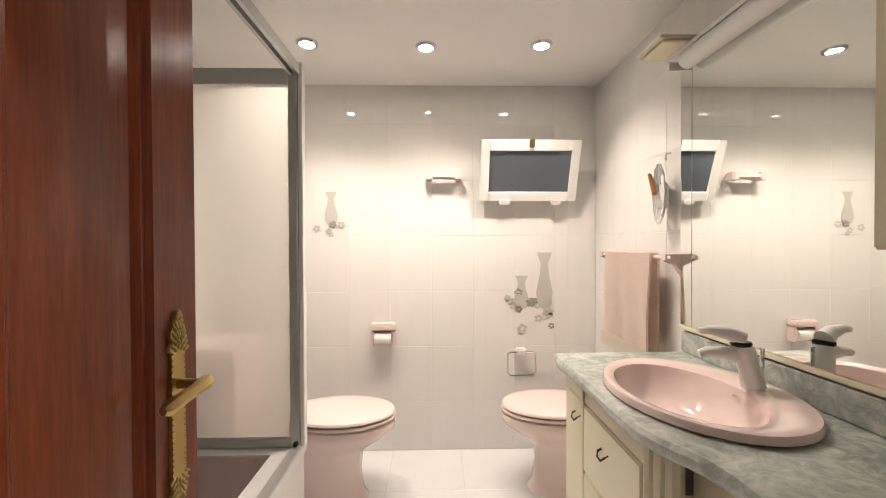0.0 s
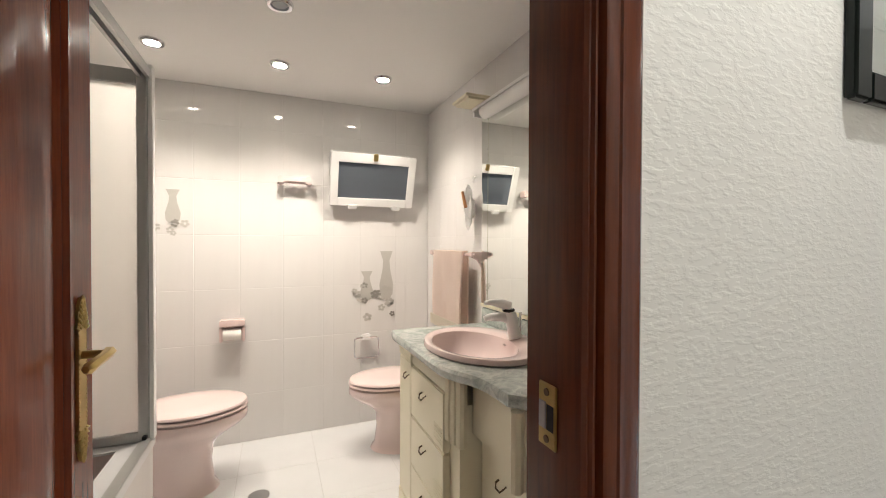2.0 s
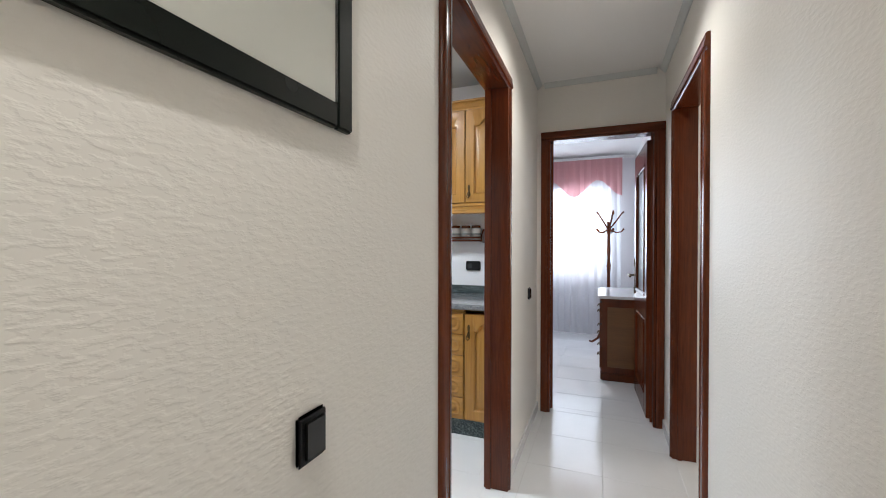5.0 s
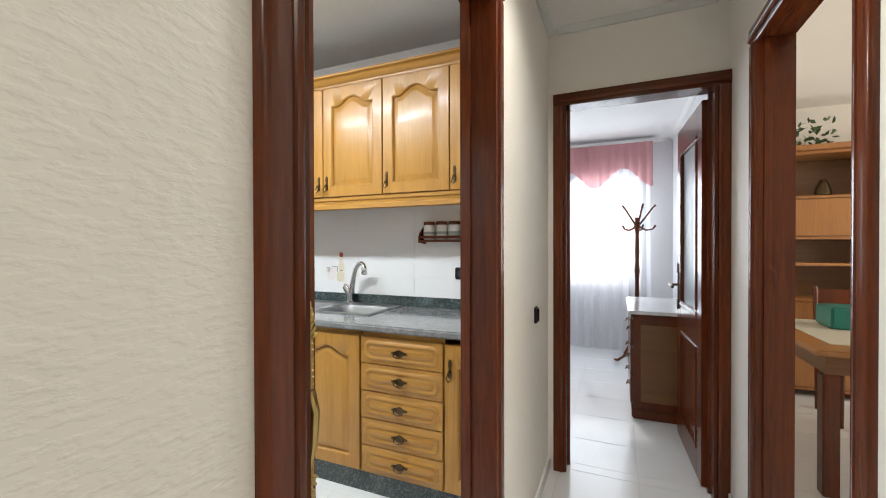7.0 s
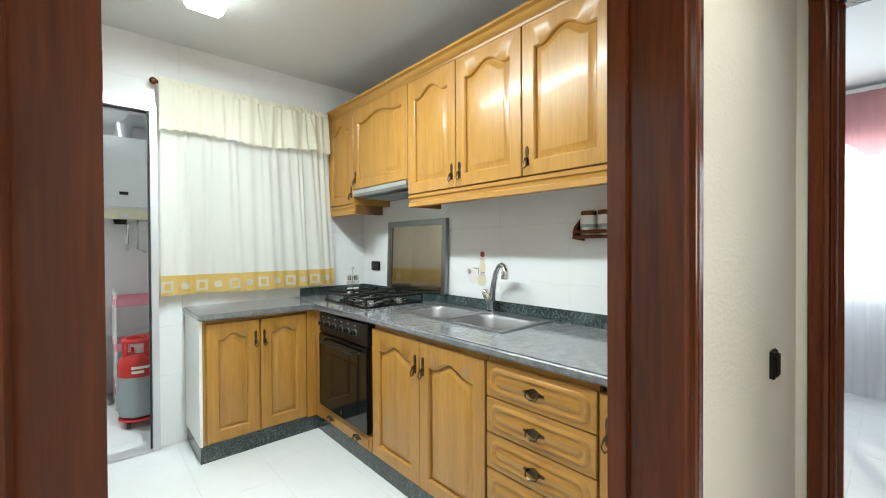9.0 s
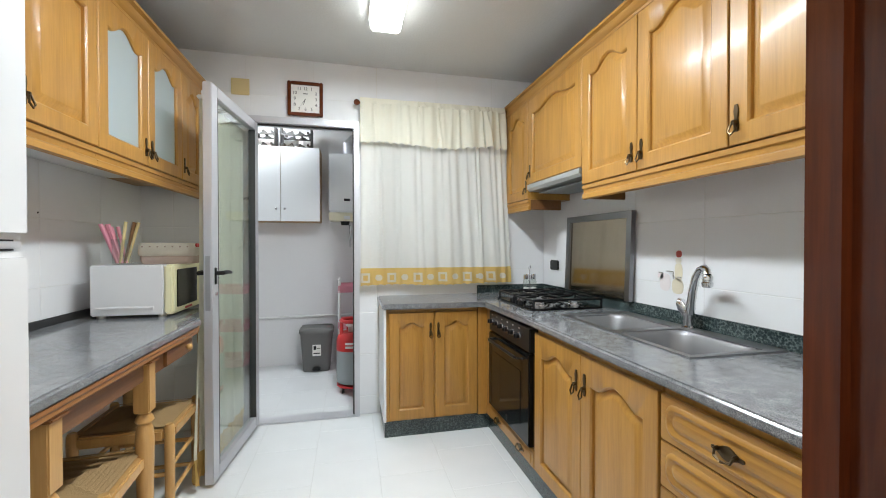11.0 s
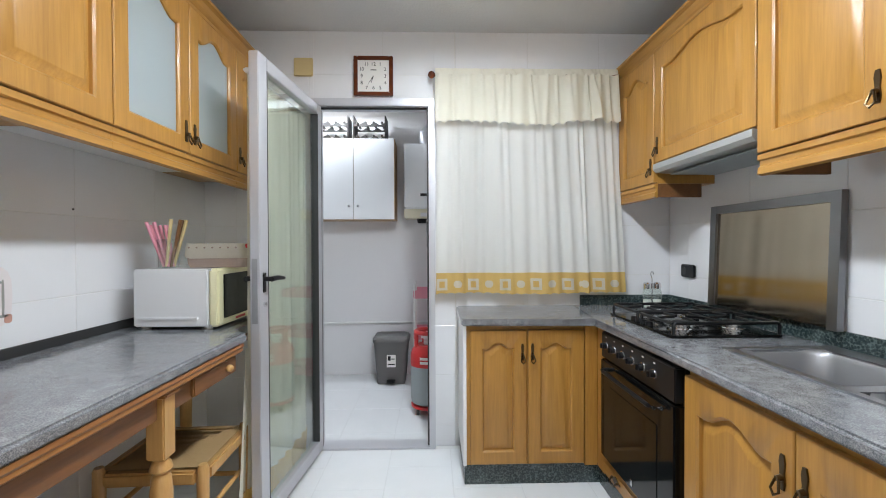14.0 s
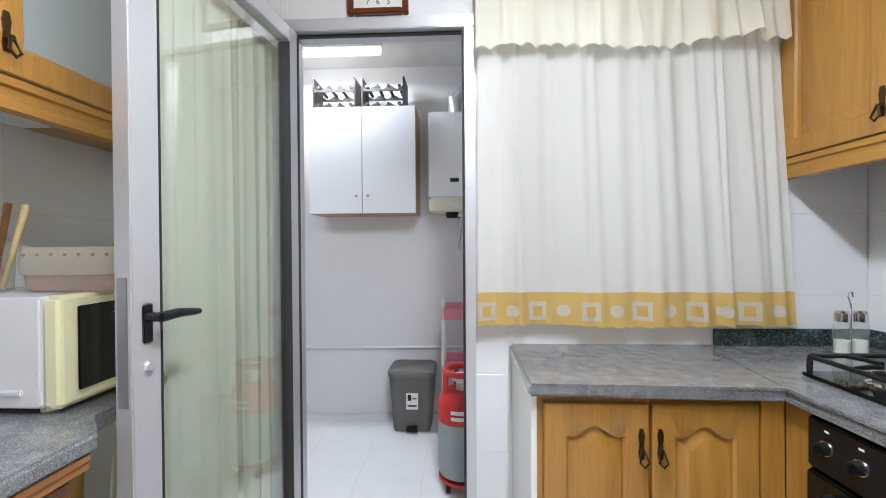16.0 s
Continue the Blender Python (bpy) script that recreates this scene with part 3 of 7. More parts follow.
def lever_set(e, m, side, material, length=0.3, pull=False):
    """Ornate back plate with a lever, on the leaf face that looks along side * y."""
    bm = bmesh.new()
    h = length / 2
    outline = []
    knots = ((0, 1), (0.6, 1), (0.62, 1.25), (0.66, 1.3), (0.69, 0.9), (0.73, 0.85), (0.77, 1.15), (0.82, 1.12), (0.86, 0.7), (0.9, 0.72), (0.94, 0.5), (0.97, 0.42), (1, 0.08))
    for k in range(61):
        t = -1 + 2 * k / 60
        w = 0.0165 * float(np.interp(abs(t), [q[0] for q in knots], [q[1] for q in knots]))
        outline.append((w, t * h))
    pts = outline + [(-u, v) for u, v in reversed(outline)]
    prism(bm, pts, 0, side * 0.006, "y")
    def leaf(u, z, turn, long, wide):
        m4 = Matrix.Translation((u, side * 0.0065, z)) @ Matrix.Rotation(radians(turn), 4, "Y") @ Matrix.Diagonal((wide, 0.0035, long, 1))
        bmesh.ops.create_icosphere(bm, subdivisions=2, radius=1.0, matrix=m4)

    for s in (-1, 1):
        base = s * 0.62 * h
        for step in range(7):
            f = step / 6
            for q in (-1, 1):
                leaf(q * 0.0155 * (1.15 - 0.85 * f), base + s * 0.33 * h * f, s * q * (62 - 48 * f), 0.0075 - 0.002 * f, 0.0028)
                leaf(q * 0.008 * (1.1 - 0.8 * f), base + s * (0.33 * f + 0.02) * h, s * q * (38 - 25 * f), 0.0065, 0.0024)
        for step in range(4):
            leaf(0, base + s * (0.06 + 0.10 * step) * h, 0, 0.008, 0.0026)
        leaf(0, s * 0.985 * h, 0, 0.006, 0.003)
    for k in range(22):
        for u in (-0.0148, 0.0148):
            bmesh.ops.create_icosphere(bm, subdivisions=1, radius=0.0022, matrix=Matrix.Translation((u, side * 0.006, (-0.6 + 1.2 * k / 21) * h)))
    plate = part("handle_plate", bm, material, e, "ornate cast brass back plate" if material == BRASS else "", m=m)
    if not pull:
        up = 0.05 if length > 0.32 else 0.01
        bm = cyl(bmesh.new(), (0, 0, up), (0, side * 0.05, up), 0.009, 0.008, 12)
        tube(bm, [(0.012, side * 0.05, up + 0.003), (0.004, side * 0.05, up + 0.002), (-0.03, side * 0.053, up), (-0.065, side * 0.051, up - 0.004), (-0.088, side * 0.049, up - 0.008), (-0.095, side * 0.048, up - 0.008)], [0.009, 0.012, 0.010, 0.0105, 0.0115, 0.007], 6)
        part("lever", bm, material, e, m=m)
    else:
        bm = cyl(bmesh.new(), (0, side * 0.005, 0.02), (0, side * 0.016, 0.02), 0.011, 0.008, 12)
        tube(bm, [(0, side * 0.016, 0.03), (0, side * 0.02, 0.0), (0, side * 0.017, -0.05), (0, side * 0.012, -0.08)], [0.006, 0.009, 0.008, 0.004], 8)
        part("pull", bm, material, e, m=m)


bath_door = thing("door_1", (-0.535, -0.235, 0), "glossy mahogany bathroom door standing open, with brass lever", "door")
bath_door["kind"] = "structure"
MB = pose(-0.54, -0.235, 0, 0, 0, 87.3)
LEAF = [(0.10, 0.305, 0.52, 1.93), (0.335, 0.585, 0.52, 1.93), (0.10, 0.305, 0.15, 0.42), (0.335, 0.585, 0.15, 0.42)]
panel_leaf(bath_door, 0.69, 2.04, 0.036, MB, DOOR_MAHOGANY, LEAF)
lever_set(bath_door, MB @ Matrix.Translation((0.632, -0.018, 0.972)), -1, BRASS, 0.34)
kitchen_door = thing("door_2", (1.49, -0.28, 0), "mahogany sliding kitchen door pushed back into its pocket", "door")
kitchen_door["kind"] = "structure"
part("leaf", boxes((1.885, 1.988, -0.275, -0.24, 0.006, 2.05), bev=0.003), MAHOGANY, kitchen_door)
part("edge_bead", boxes((1.9885, 2.022, -0.243, -0.2, 0.004, 2.052), bev=0.004), MAHOGANY, kitchen_door)
lever_set(kitchen_door, pose(1.958, -0.2755, 1.035), -1, BRASS, 0.34, True)
bedroom_door = thing("door_3", (3.955, -1.115, 0), "mahogany bedroom door with frosted glass, standing open", "door")
bedroom_door["kind"] = "structure"
MD = pose(3.975, -1.115, 0, 0, 0, 2.5)
bm = boxes((0, 0.11, -0.018, 0.018, 0.008, 2.03), (0.57, 0.68, -0.018, 0.018, 0.008, 2.03), (0.11, 0.57, -0.018, 0.018, 0.008, 0.15), (0.11, 0.57, -0.018, 0.018, 0.72, 0.88), (0.11, 0.57, -0.018, 0.018, 1.88, 2.03), bev=0.003)
part("leaf", bm, MAHOGANY, bedroom_door, m=MD)
part("pane", boxes((0.105, 0.575, -0.003, 0.003, 0.87, 1.89)), FROSTED, bedroom_door, "frosted glass pane", m=MD)
part("panel", boxes((0.105, 0.575, -0.01, 0.01, 0.14, 0.73), bev=0.004), MAHOGANY, bedroom_door, m=MD)
for z0, z1 in ((0.15, 0.72), (0.88, 1.88)):
    bm = bmesh.new()
    for x0, x1, a, b in ((0.11, 0.57, z0, z0 + 0.03), (0.11, 0.57, z1 - 0.03, z1), (0.11, 0.14, z0 + 0.03, z1 - 0.03), (0.54, 0.57, z0 + 0.03, z1 - 0.03)):
        box(bm, x0, x1, -0.024, 0.024, a, b, 0.006)
    part("moulding", bm, MAHOGANY, bedroom_door, m=MD)
lever_set(bedroom_door, MD @ Matrix.Translation((0.635, 0.018, 1.0)), 1, BRONZE)


# ---- cabinet doors ----
def arch_ring(w, h, ins, rise, y, n=16):
    x0, x1, z0, zt = ins, w - ins, ins, h - ins - rise
    pts = [(x0, y, z0), (x1, y, z0)]
    for k in range(n + 1):
        t = 1 - 2 * k / n
        s = 0.5 * (1 + math.cos(math.pi * min(abs(t) / 0.78, 1)))
        pts.append(((x0 + x1) / 2 + t * (x1 - x0) / 2, y, zt + rise * s ** 0.8))
    return pts


def rect_ring(w, h, y, n=16):
    pts = [(0, y, 0), (w, y, 0)]
    for k in range(n + 1):
        pts.append((w - w * k / n, y, h))
    return pts


def raised_door(w, h, rise, stile=0.062, glazed=False):
    """Front in local space: x across, z up, outward is -y."""
    bm = bmesh.new()
    rings = [rect_ring(w, h, 0), rect_ring(w, h, -0.018)]
    small = [(p[0] + (0.003 if p[0] < w / 2 else -0.003) * (abs(p[0] - w / 2) > w / 2 - 1e-4), -0.021, p[2] + (0.003 if p[2] < h / 2 else -0.003)) for p in rect_ring(w, h, 0)]
    rings += [small, arch_ring(w, h, stile, rise, -0.021), arch_ring(w, h, stile + 0.007, rise, -0.015)]
    if glazed:
        rings += [arch_ring(w, h, stile + 0.009, rise, -0.002)]
        return loops(bm, rings, close_first=False, close_last=False)
    rings += [arch_ring(w, h, stile + 0.009, rise, -0.005), arch_ring(w, h, stile + 0.016, rise, -0.005), arch_ring(w, h, stile + 0.036, rise, -0.0185), arch_ring(w, h, stile + 0.042, rise, -0.0195)]
    return loops(bm, rings)


def make_pull():
    """Antique drop pull on a small plate, outward -y."""
    bm = bmesh.new()
    prism(bm, [(0.006, -0.035), (0.009, -0.02), (0.006, 0), (0.009, 0.02), (0.005, 0.036), (-0.005, 0.036), (-0.009, 0.02), (-0.006, 0), (-0.009, -0.02), (-0.006, -0.035)], 0, -0.004, "y")
    cyl(bm, (0, -0.004, -0.01), (0, -0.016, -0.012), 0.007, 0.006, 10)
    tube(bm, [(-0.004, -0.014, -0.012), (-0.013, -0.02, -0.035), (0, -0.022, -0.045), (0.013, -0.02, -0.035), (0.004, -0.014, -0.012)], 0.0032, 6)
    bm.transform(Matrix.Diagonal((0.95, 1.1, 1.22, 1)))
    return to_mesh(bm, "pull", BRONZE)


def make_bail():
    """Wide drawer pull with scrolled plate, outward -y."""
    bm = bmesh.new()
    out = [(0.045 * math.cos(a), (0.013 + 0.006 * math.cos(4 * a)) * math.sin(a)) for a in [2 * math.pi * k / 28 for k in range(28)]]
    prism(bm, out, 0, -0.004, "y")
    for u in (-0.026, 0.026):
        cyl(bm, (u, -0.003, 0.004), (u, -0.016, 0.002), 0.006, 0.005, 8)
    tube(bm, [(-0.026, -0.014, 0.002), (-0.022, -0.02, -0.012), (0, -0.023, -0.017), (0.022, -0.02, -0.012), (0.026, -0.014, 0.002)], 0.0038, 6)
    return to_mesh(bm, "bail", BRONZE)


PULL, BAIL = make_pull(), make_bail()


def facing(side, x, y, z):
    """Local front space to the world: outward -x, +x or -y; local x runs to the viewer's right."""
    return {"-x": pose(x, y, z, 0, 0, -90), "+x": pose(x, y, z, 0, 0, 90), "-y": pose(x, y, z)}[side]


def front(e, m, x0, x1, z0, z1, rise, pull_at=None, material=OAK, glazed=False):
    d = part("door", raised_door(x1 - x0 - 0.004, z1 - z0 - 0.004, rise, glazed=glazed), material, e, m=m @ Matrix.Translation((x0 + 0.002, 0, z0 + 0.002)))
    if glazed:
        part("pane", prism(bmesh.new(), [(p[0], p[2]) for p in arch_ring(x1 - x0, z1 - z0, 0.066, rise, 0)], -0.008, -0.004, "y"), FROSTED, d, "frosted patterned glass", m=m @ Matrix.Translation((x0, 0, z0)))
    if pull_at:
        shared("handle", PULL, d, m @ Matrix.Translation((pull_at[0], -0.021, pull_at[1])))
    return d


# ---- kitchen: worktops and base units ----
def carcass(e, m, x0, x1, z0, z1, depth, material=OAK):
    part("carcass", boxes((x0 + 0.001, x1 - 0.001, 0.0, depth, z0, z1)), material, e, m=m)


GB = "kitchen base units"
ME = facing("-x", 3.255, 0, 0)


def base_unit(label, y0, y1, doors):
    e = thing("base_cabinet", (3.5, (y0 + y1) / 2, 0), label, "cabinet", GB)
    carcass(e, ME, -y1, -y0, 0.105, 0.835 if y1 < 0.3 else 0.69, 0.60)
    part("front_rail", boxes((-y1 + 0.002, -y0 - 0.002, 0.0, 0.03, 0.70, 0.835)), OAK, e, m=ME)
    n = len(doors)
    for k, side in enumerate(doors):
        a = -y1 + (y1 - y0) * k / n
        b = -y1 + (y1 - y0) * (k + 1) / n
        front(e, ME, a, b, 0.115, 0.815, 0.045, ((b - 0.03) if side == "r" else (a + 0.03), 0.70))
    return e


base_unit("honey oak base cabinet with two arched doors under the sink", 0.525, 1.365, "rl")
base_unit("honey oak base cabinet beside the drawers", -0.2, 0.05, "l")
dr = thing("drawer_unit", (3.5, 0.29, 0), "honey oak drawer unit with five drawers and bronze pulls", "cabinet", GB)
carcass(dr, ME, -0.52, -0.055, 0.105, 0.835, 0.60)
for k in range(5):
    z0, z1 = 0.115 + 0.14 * k, 0.115 + 0.14 * (k + 1)
    d = part("drawer", boxes((-0.517, -0.058, -0.019, 0, z0 + 0.002, z1 - 0.002), bev=0.003), OAK_Y, dr, m=ME)
    bm = bmesh.new()
    rings = []
    for ins, up in ((0.020, 0.0185), (0.026, 0.0245), (0.034, 0.0255), (0.043, 0.0195), (0.047, 0.0195), (0.056, 0.0255), (0.060, 0.026)):
        x0, x1, a, b, r = -0.517 + ins, -0.058 - ins, z0 + ins, z1 - ins, 0.045 * (1 - ins * 9)
        r = max(min(r, (b - a) / 2 - 0.001), 0.004)
        rings.append([(cx + r * math.cos(q), -up, cz + r * math.sin(q)) for cx, cz, q0 in ((x1 - r, b - r, 0), (x0 + r, b - r, 90), (x0 + r, a + r, 180), (x1 - r, a + r, 270)) for q in [radians(q0 + 22.5 * i) for i in range(5)]])
    loops(bm, rings, close_first=False)
    part("drawer_moulding", bm, OAK_Y, d, m=ME)
    shared("handle", BAIL, d, ME @ Matrix.Translation((-0.2875, -0.026, (z0 + z1) / 2)))
leg_unit = thing("base_cabinet", (2.9, 2.3, 0), "honey oak corner cabinet with two narrow arched doors", "cabinet", GB)
ML = facing("-y", 0, 2.115, 0)
part("carcass", boxes((2.555, 3.25, 2.115, 2.53, 0.105, 0.835)), OAK, leg_unit)
part("end_panel", boxes((2.538, 2.5545, 2.10, 2.53, 0.105, 0.838), bev=0.002), PVC, leg_unit, "pale laminate end panel")
front(leg_unit, ML, 2.572, 2.868, 0.115, 0.815, 0.03, (2.845, 0.70))
front(leg_unit, ML, 2.874, 3.17, 0.115, 0.815, 0.03, (2.897, 0.70))
part("filler", boxes((3.172, 3.236, 2.095, 2.1145, 0.105, 0.835)), OAK, leg_unit)
oven_unit = thing("oven_cabinet", (3.5, 1.7, 0), "oak oven housing with a narrow drawer below", "cabinet", GB)
part("carcass", boxes((3.256, 3.86, 1.368, 1.3905, 0.105, 0.70), (3.256, 3.86, 2.01, 2.0325, 0.105, 0.835), (3.256, 3.86, 1.3905, 2.01, 0.105, 0.2)), OAK, oven_unit)
part("filler", boxes((3.238, 3.2555, 2.012, 2.094, 0.105, 0.835)), OAK, oven_unit)
dd = part("drawer", boxes((3.234, 3.2555, 1.372, 2.008, 0.115, 0.2), bev=0.003), OAK_Y, oven_unit)
part("drawer_moulding", boxes((3.2285, 3.2335, 1.40, 1.98, 0.133, 0.183), bev=0.002), OAK_Y, dd)
for y in (1.52, 1.86):
    shared("handle", BAIL, dd, facing("-x", 3.228, y, 0.158))
oven = thing("oven", (3.5, 1.7, 0.2), "black built-in oven with glass door and chrome knobs", "oven")
part("body", boxes((3.26, 3.8, 1.3925, 2.008, 0.205, 0.70)), BLACK, oven)
part("top_rail", boxes((3.26, 3.4, 1.3925, 2.008, 0.701, 0.83)), BLACK, oven)
part("control_panel", boxes((3.222, 3.258, 1.395, 2.006, 0.70, 0.825), bev=0.004), BLACK, oven)
od = part("oven_door", boxes((3.218, 3.258, 1.395, 2.006, 0.212, 0.692), bev=0.006), BLACK_GLASS, oven)
part("door_window", boxes((3.2155, 3.2178, 1.50, 1.90, 0.29, 0.58), bev=0.001), BLACK_GLASS, od)
part("badge", boxes((3.2155, 3.2178, 1.685, 1.705, 0.235, 0.262), bev=0.001), CHROME, od)
bm = tube(bmesh.new(), [(3.218, 1.47, 0.655), (3.19, 1.475, 0.655), (3.183, 1.50, 0.655), (3.183, 1.90, 0.655), (3.19, 1.925, 0.655), (3.218, 1.93, 0.655)], 0.009, 10)
part("oven_handle", bm, BLACK, od)
for k in range(6):
    y = 1.95 - k * 0.085
    bm = cyl(bmesh.new(), (3.222, y, 0.765), (3.200, y, 0.765), 0.016, 0.014, 18)
    box(bm, 3.19, 3.2005, y - 0.004, y + 0.004, 0.753, 0.777, 0.002)
    kn = part("knob", bm, BLACK, oven)
    part("knob_ring", cyl(bmesh.new(), (3.2215, y, 0.765), (3.2165, y, 0.765), 0.019, 0.018, 20), CHROME, kn)
    part("dial_mark", boxes((3.2205, 3.2218, y - 0.006, y + 0.006, 0.803, 0.808)), PVC, oven)
setting("plinth", boxes((2.545, 3.27, 2.118, 2.13, 0, 0.104), (3.258, 3.27, -0.2, 2.118, 0, 0.104), (2.545, 2.557, 2.13, 2.53, 0, 0.104)), DARK_GRANITE, "dark green granite plinth under the base units", "plinth")


def worktop(name, outline, z0, z1, label, holes=()):
    bm = bmesh.new()
    prism(bm, outline, z0, z1, "z")
    es = []
    for e in bm.edges:
        c = (e.verts[0].co + e.verts[1].co) / 2
        if abs(e.verts[0].co.z - e.verts[1].co.z) < 1e-5 and (abs(c.x - 3.216) < 0.01 or (abs(c.y - 2.065) < 0.01 and c.x < 3.2) or abs(c.x - 2.527) < 0.01 or abs(c.x - 1.603) < 0.01):
            es.append(e)
    bmesh.ops.bevel(bm, geom=es, offset=0.009, segments=3, affect="EDGES")
    return solo(name, bm, GRANITE, label, "worktop")


worktop("worktop", [(2.527, 2.065), (3.216, 2.065), (3.216, 1.43), (3.45, 1.43), (3.82, 1.43), (3.878, 1.43), (3.878, 2.53), (2.527, 2.53)], 0.84, 0.876, "speckled grey granite worktop in the kitchen corner")
worktop("worktop", [(3.216, -0.2), (3.878, -0.2), (3.878, 0.63), (3.216, 0.63)], 0.84, 0.876, "speckled grey granite worktop over the drawers")
worktop("worktop", [(3.216, 0.63), (3.455, 0.63), (3.455, 1.43), (3.216, 1.43)], 0.84, 0.876, "speckled grey granite worktop before the sink")
worktop("worktop", [(3.83, 0.63), (3.878, 0.63), (3.878, 1.43), (3.83, 1.43)], 0.84, 0.876, "speckled grey granite strip behind the sink")
setting("trim_joint", prism(bmesh.new(), [(3.206, 2.07), (3.2095, 2.07), (3.2605, 2.508), (3.257, 2.508)], 0.8758, 0.8768, "z"), RUBBER, "dark joint between two granite slabs", "trim")
setting("trim_splashback", boxes((3.858, 3.873, -0.2, 2.515, 0.876, 0.94), (3.3, 3.858, 2.51, 2.524, 0.876, 0.94), bev=0.002), DARK_GRANITE, "dark granite upstand along the worktop", "trim")


def bowl(bm, x0, x1, y0, y1, top, depth, r=0.07):
    def rr(ins, z, rad):
        a, b, c, d = x0 + ins, x1 - ins, y0 + ins, y1 - ins
        return [(cx + rad * math.cos(q), cy + rad * math.sin(q), z) for cx, cy, q0 in ((b - rad, d - rad, 0), (a + rad, d - rad, 90), (a + rad, c + rad, 180), (b - rad, c + rad, 270)) for q in [radians(q0 + 15 * i) for i in range(7)]]
    loops(bm, [rr(-0.012, top, r + 0.01), rr(0, top - 0.004, r), rr(0.008, top - 0.02, r), rr(0.016, top - depth + 0.03, r - 0.01), rr(0.045, top - depth, r - 0.03)], close_first=False)
    return bm


sink = thing("sink", (3.6, 1.1, 0.876), "double-bowl stainless steel sink set in the granite", "sink")
part("rim", boxes((3.43, 3.455, 0.605, 1.455, 0.8765, 0.8825), (3.765, 3.845, 0.605, 1.455, 0.8765, 0.8825), (3.455, 3.765, 0.605, 0.63, 0.8765, 0.8825), (3.455, 3.765, 1.435, 1.455, 0.8765, 0.8825), (3.455, 3.765, 1.005, 1.045, 0.8765, 0.8825)), STEEL, sink)
for y0, y1 in ((0.632, 1.003), (1.047, 1.433)):
    b = part("bowl", bowl(bmesh.new(), 3.457, 3.763, y0, y1, 0.8795, 0.155), BOWL_STEEL, sink)
    part("drain", cyl(bmesh.new(), (3.62, (y0 + y1) / 2, 0.7235), (3.62, (y0 + y1) / 2, 0.729), 0.035, 0.033, 20), CHROME, b)
tap = thing("kitchen_tap", (3.805, 1.0, 0.8825), "chrome mixer tap with curved spout and pull-out head", "tap")
bm = lathe(bmesh.new(), [(0.027, 0), (0.027, 0.008), (0.02, 0.014), (0.021, 0.06), (0.024, 0.085), (0.02, 0.10)], Matrix.Translation((3.805, 1.0, 0.8825)))
part("tap_body", bm, CHROME, tap)
arc = [(3.80, 0.985, 0.95), (3.798, 0.978, 1.0), (3.792, 0.962, 1.06), (3.782, 0.938, 1.115), (3.77, 0.905, 1.15), (3.756, 0.872, 1.16), (3.744, 0.848, 1.15), (3.738, 0.838, 1.132)]
part("spout", tube(bmesh.new(), arc, [0.019, 0.018, 0.017, 0.016, 0.0155, 0.015, 0.015, 0.015], 14), CHROME, tap)
part("spray_head", lathe(bmesh.new(), [(0.016, 0), (0.02, -0.006), (0.02, -0.018), (0.017, -0.021), (0.017, -0.026), (0.021, -0.03), (0.02, -0.046), (0.015, -0.05)][::-1], Matrix.Translation((3.737, 0.837, 1.134))), CHROME, tap)
part("tap_lever", tube(bmesh.new(), [(3.802, 1.005, 0.945), (3.795, 1.022, 0.975), (3.79, 1.032, 1.0), (3.784, 1.04, 1.004)], [0.02, 0.022, 0.02, 0.012], 12), CHROME, tap)

hob = thing("gas_hob", (3.58, 1.88, 0.876), "black gas hob with four burners and iron grates", "hob")
part("hob_plate", boxes((3.335, 3.80, 1.61, 2.17, 0.8765, 0.888), bev=0.005), BLACK_GLASS, hob)
for x in (3.455, 3.685):
    for y in (1.745, 2.03):
        bm = lathe(bmesh.new(), [(0.052, 0.888), (0.052, 0.893), (0.038, 0.896), (0.038, 0.909), (0.032, 0.914)], Matrix.Translation((x, y, 0)))
        bu = part("burner", bm, CHROME, hob)
        part("burner_cap", lathe(bmesh.new(), [(0.035, 0.9142), (0.035, 0.921), (0.022, 0.925)], Matrix.Translation((x, y, 0))), IRON, bu)
for yc in (1.745, 2.03):
    frame_bm = bmesh.new()
    for dy in (-0.125, 0.125):
        tube(frame_bm, [(3.352, yc + dy, 0.889), (3.352, yc + dy, 0.926), (3.360, yc + dy, 0.936), (3.78, yc + dy, 0.936), (3.788, yc + dy, 0.926), (3.788, yc + dy, 0.889)], 0.0075, 8)
    for x in (3.352, 3.57, 3.788):
        tube(frame_bm, [(x, yc - 0.125, 0.934), (x, yc + 0.125, 0.934)], 0.007, 8)
    grate = part("grate", frame_bm, IRON, hob, "black enamelled iron pan support")
    for x in (3.455, 3.685):
        for a in range(4):
            ca, sa = round(math.cos(a * math.pi / 2)), round(math.sin(a * math.pi / 2))
            reach = 0.105 if ca else 0.125
            part("finger", tube(bmesh.new(), [(x + reach * ca, yc + reach * sa, 0.934), (x + 0.06 * ca, yc + 0.06 * sa, 0.940), (x + 0.026 * ca, yc + 0.026 * sa, 0.940)], 0.0066, 8), IRON, grate)
for k in range(4):
    part("hob_knob", lathe(bmesh.new(), [(0.017, 0.888), (0.016, 0.905), (0.012, 0.908)], Matrix.Translation((3.362, 1.82 + 0.045 * k, 0))), BLACK, hob)

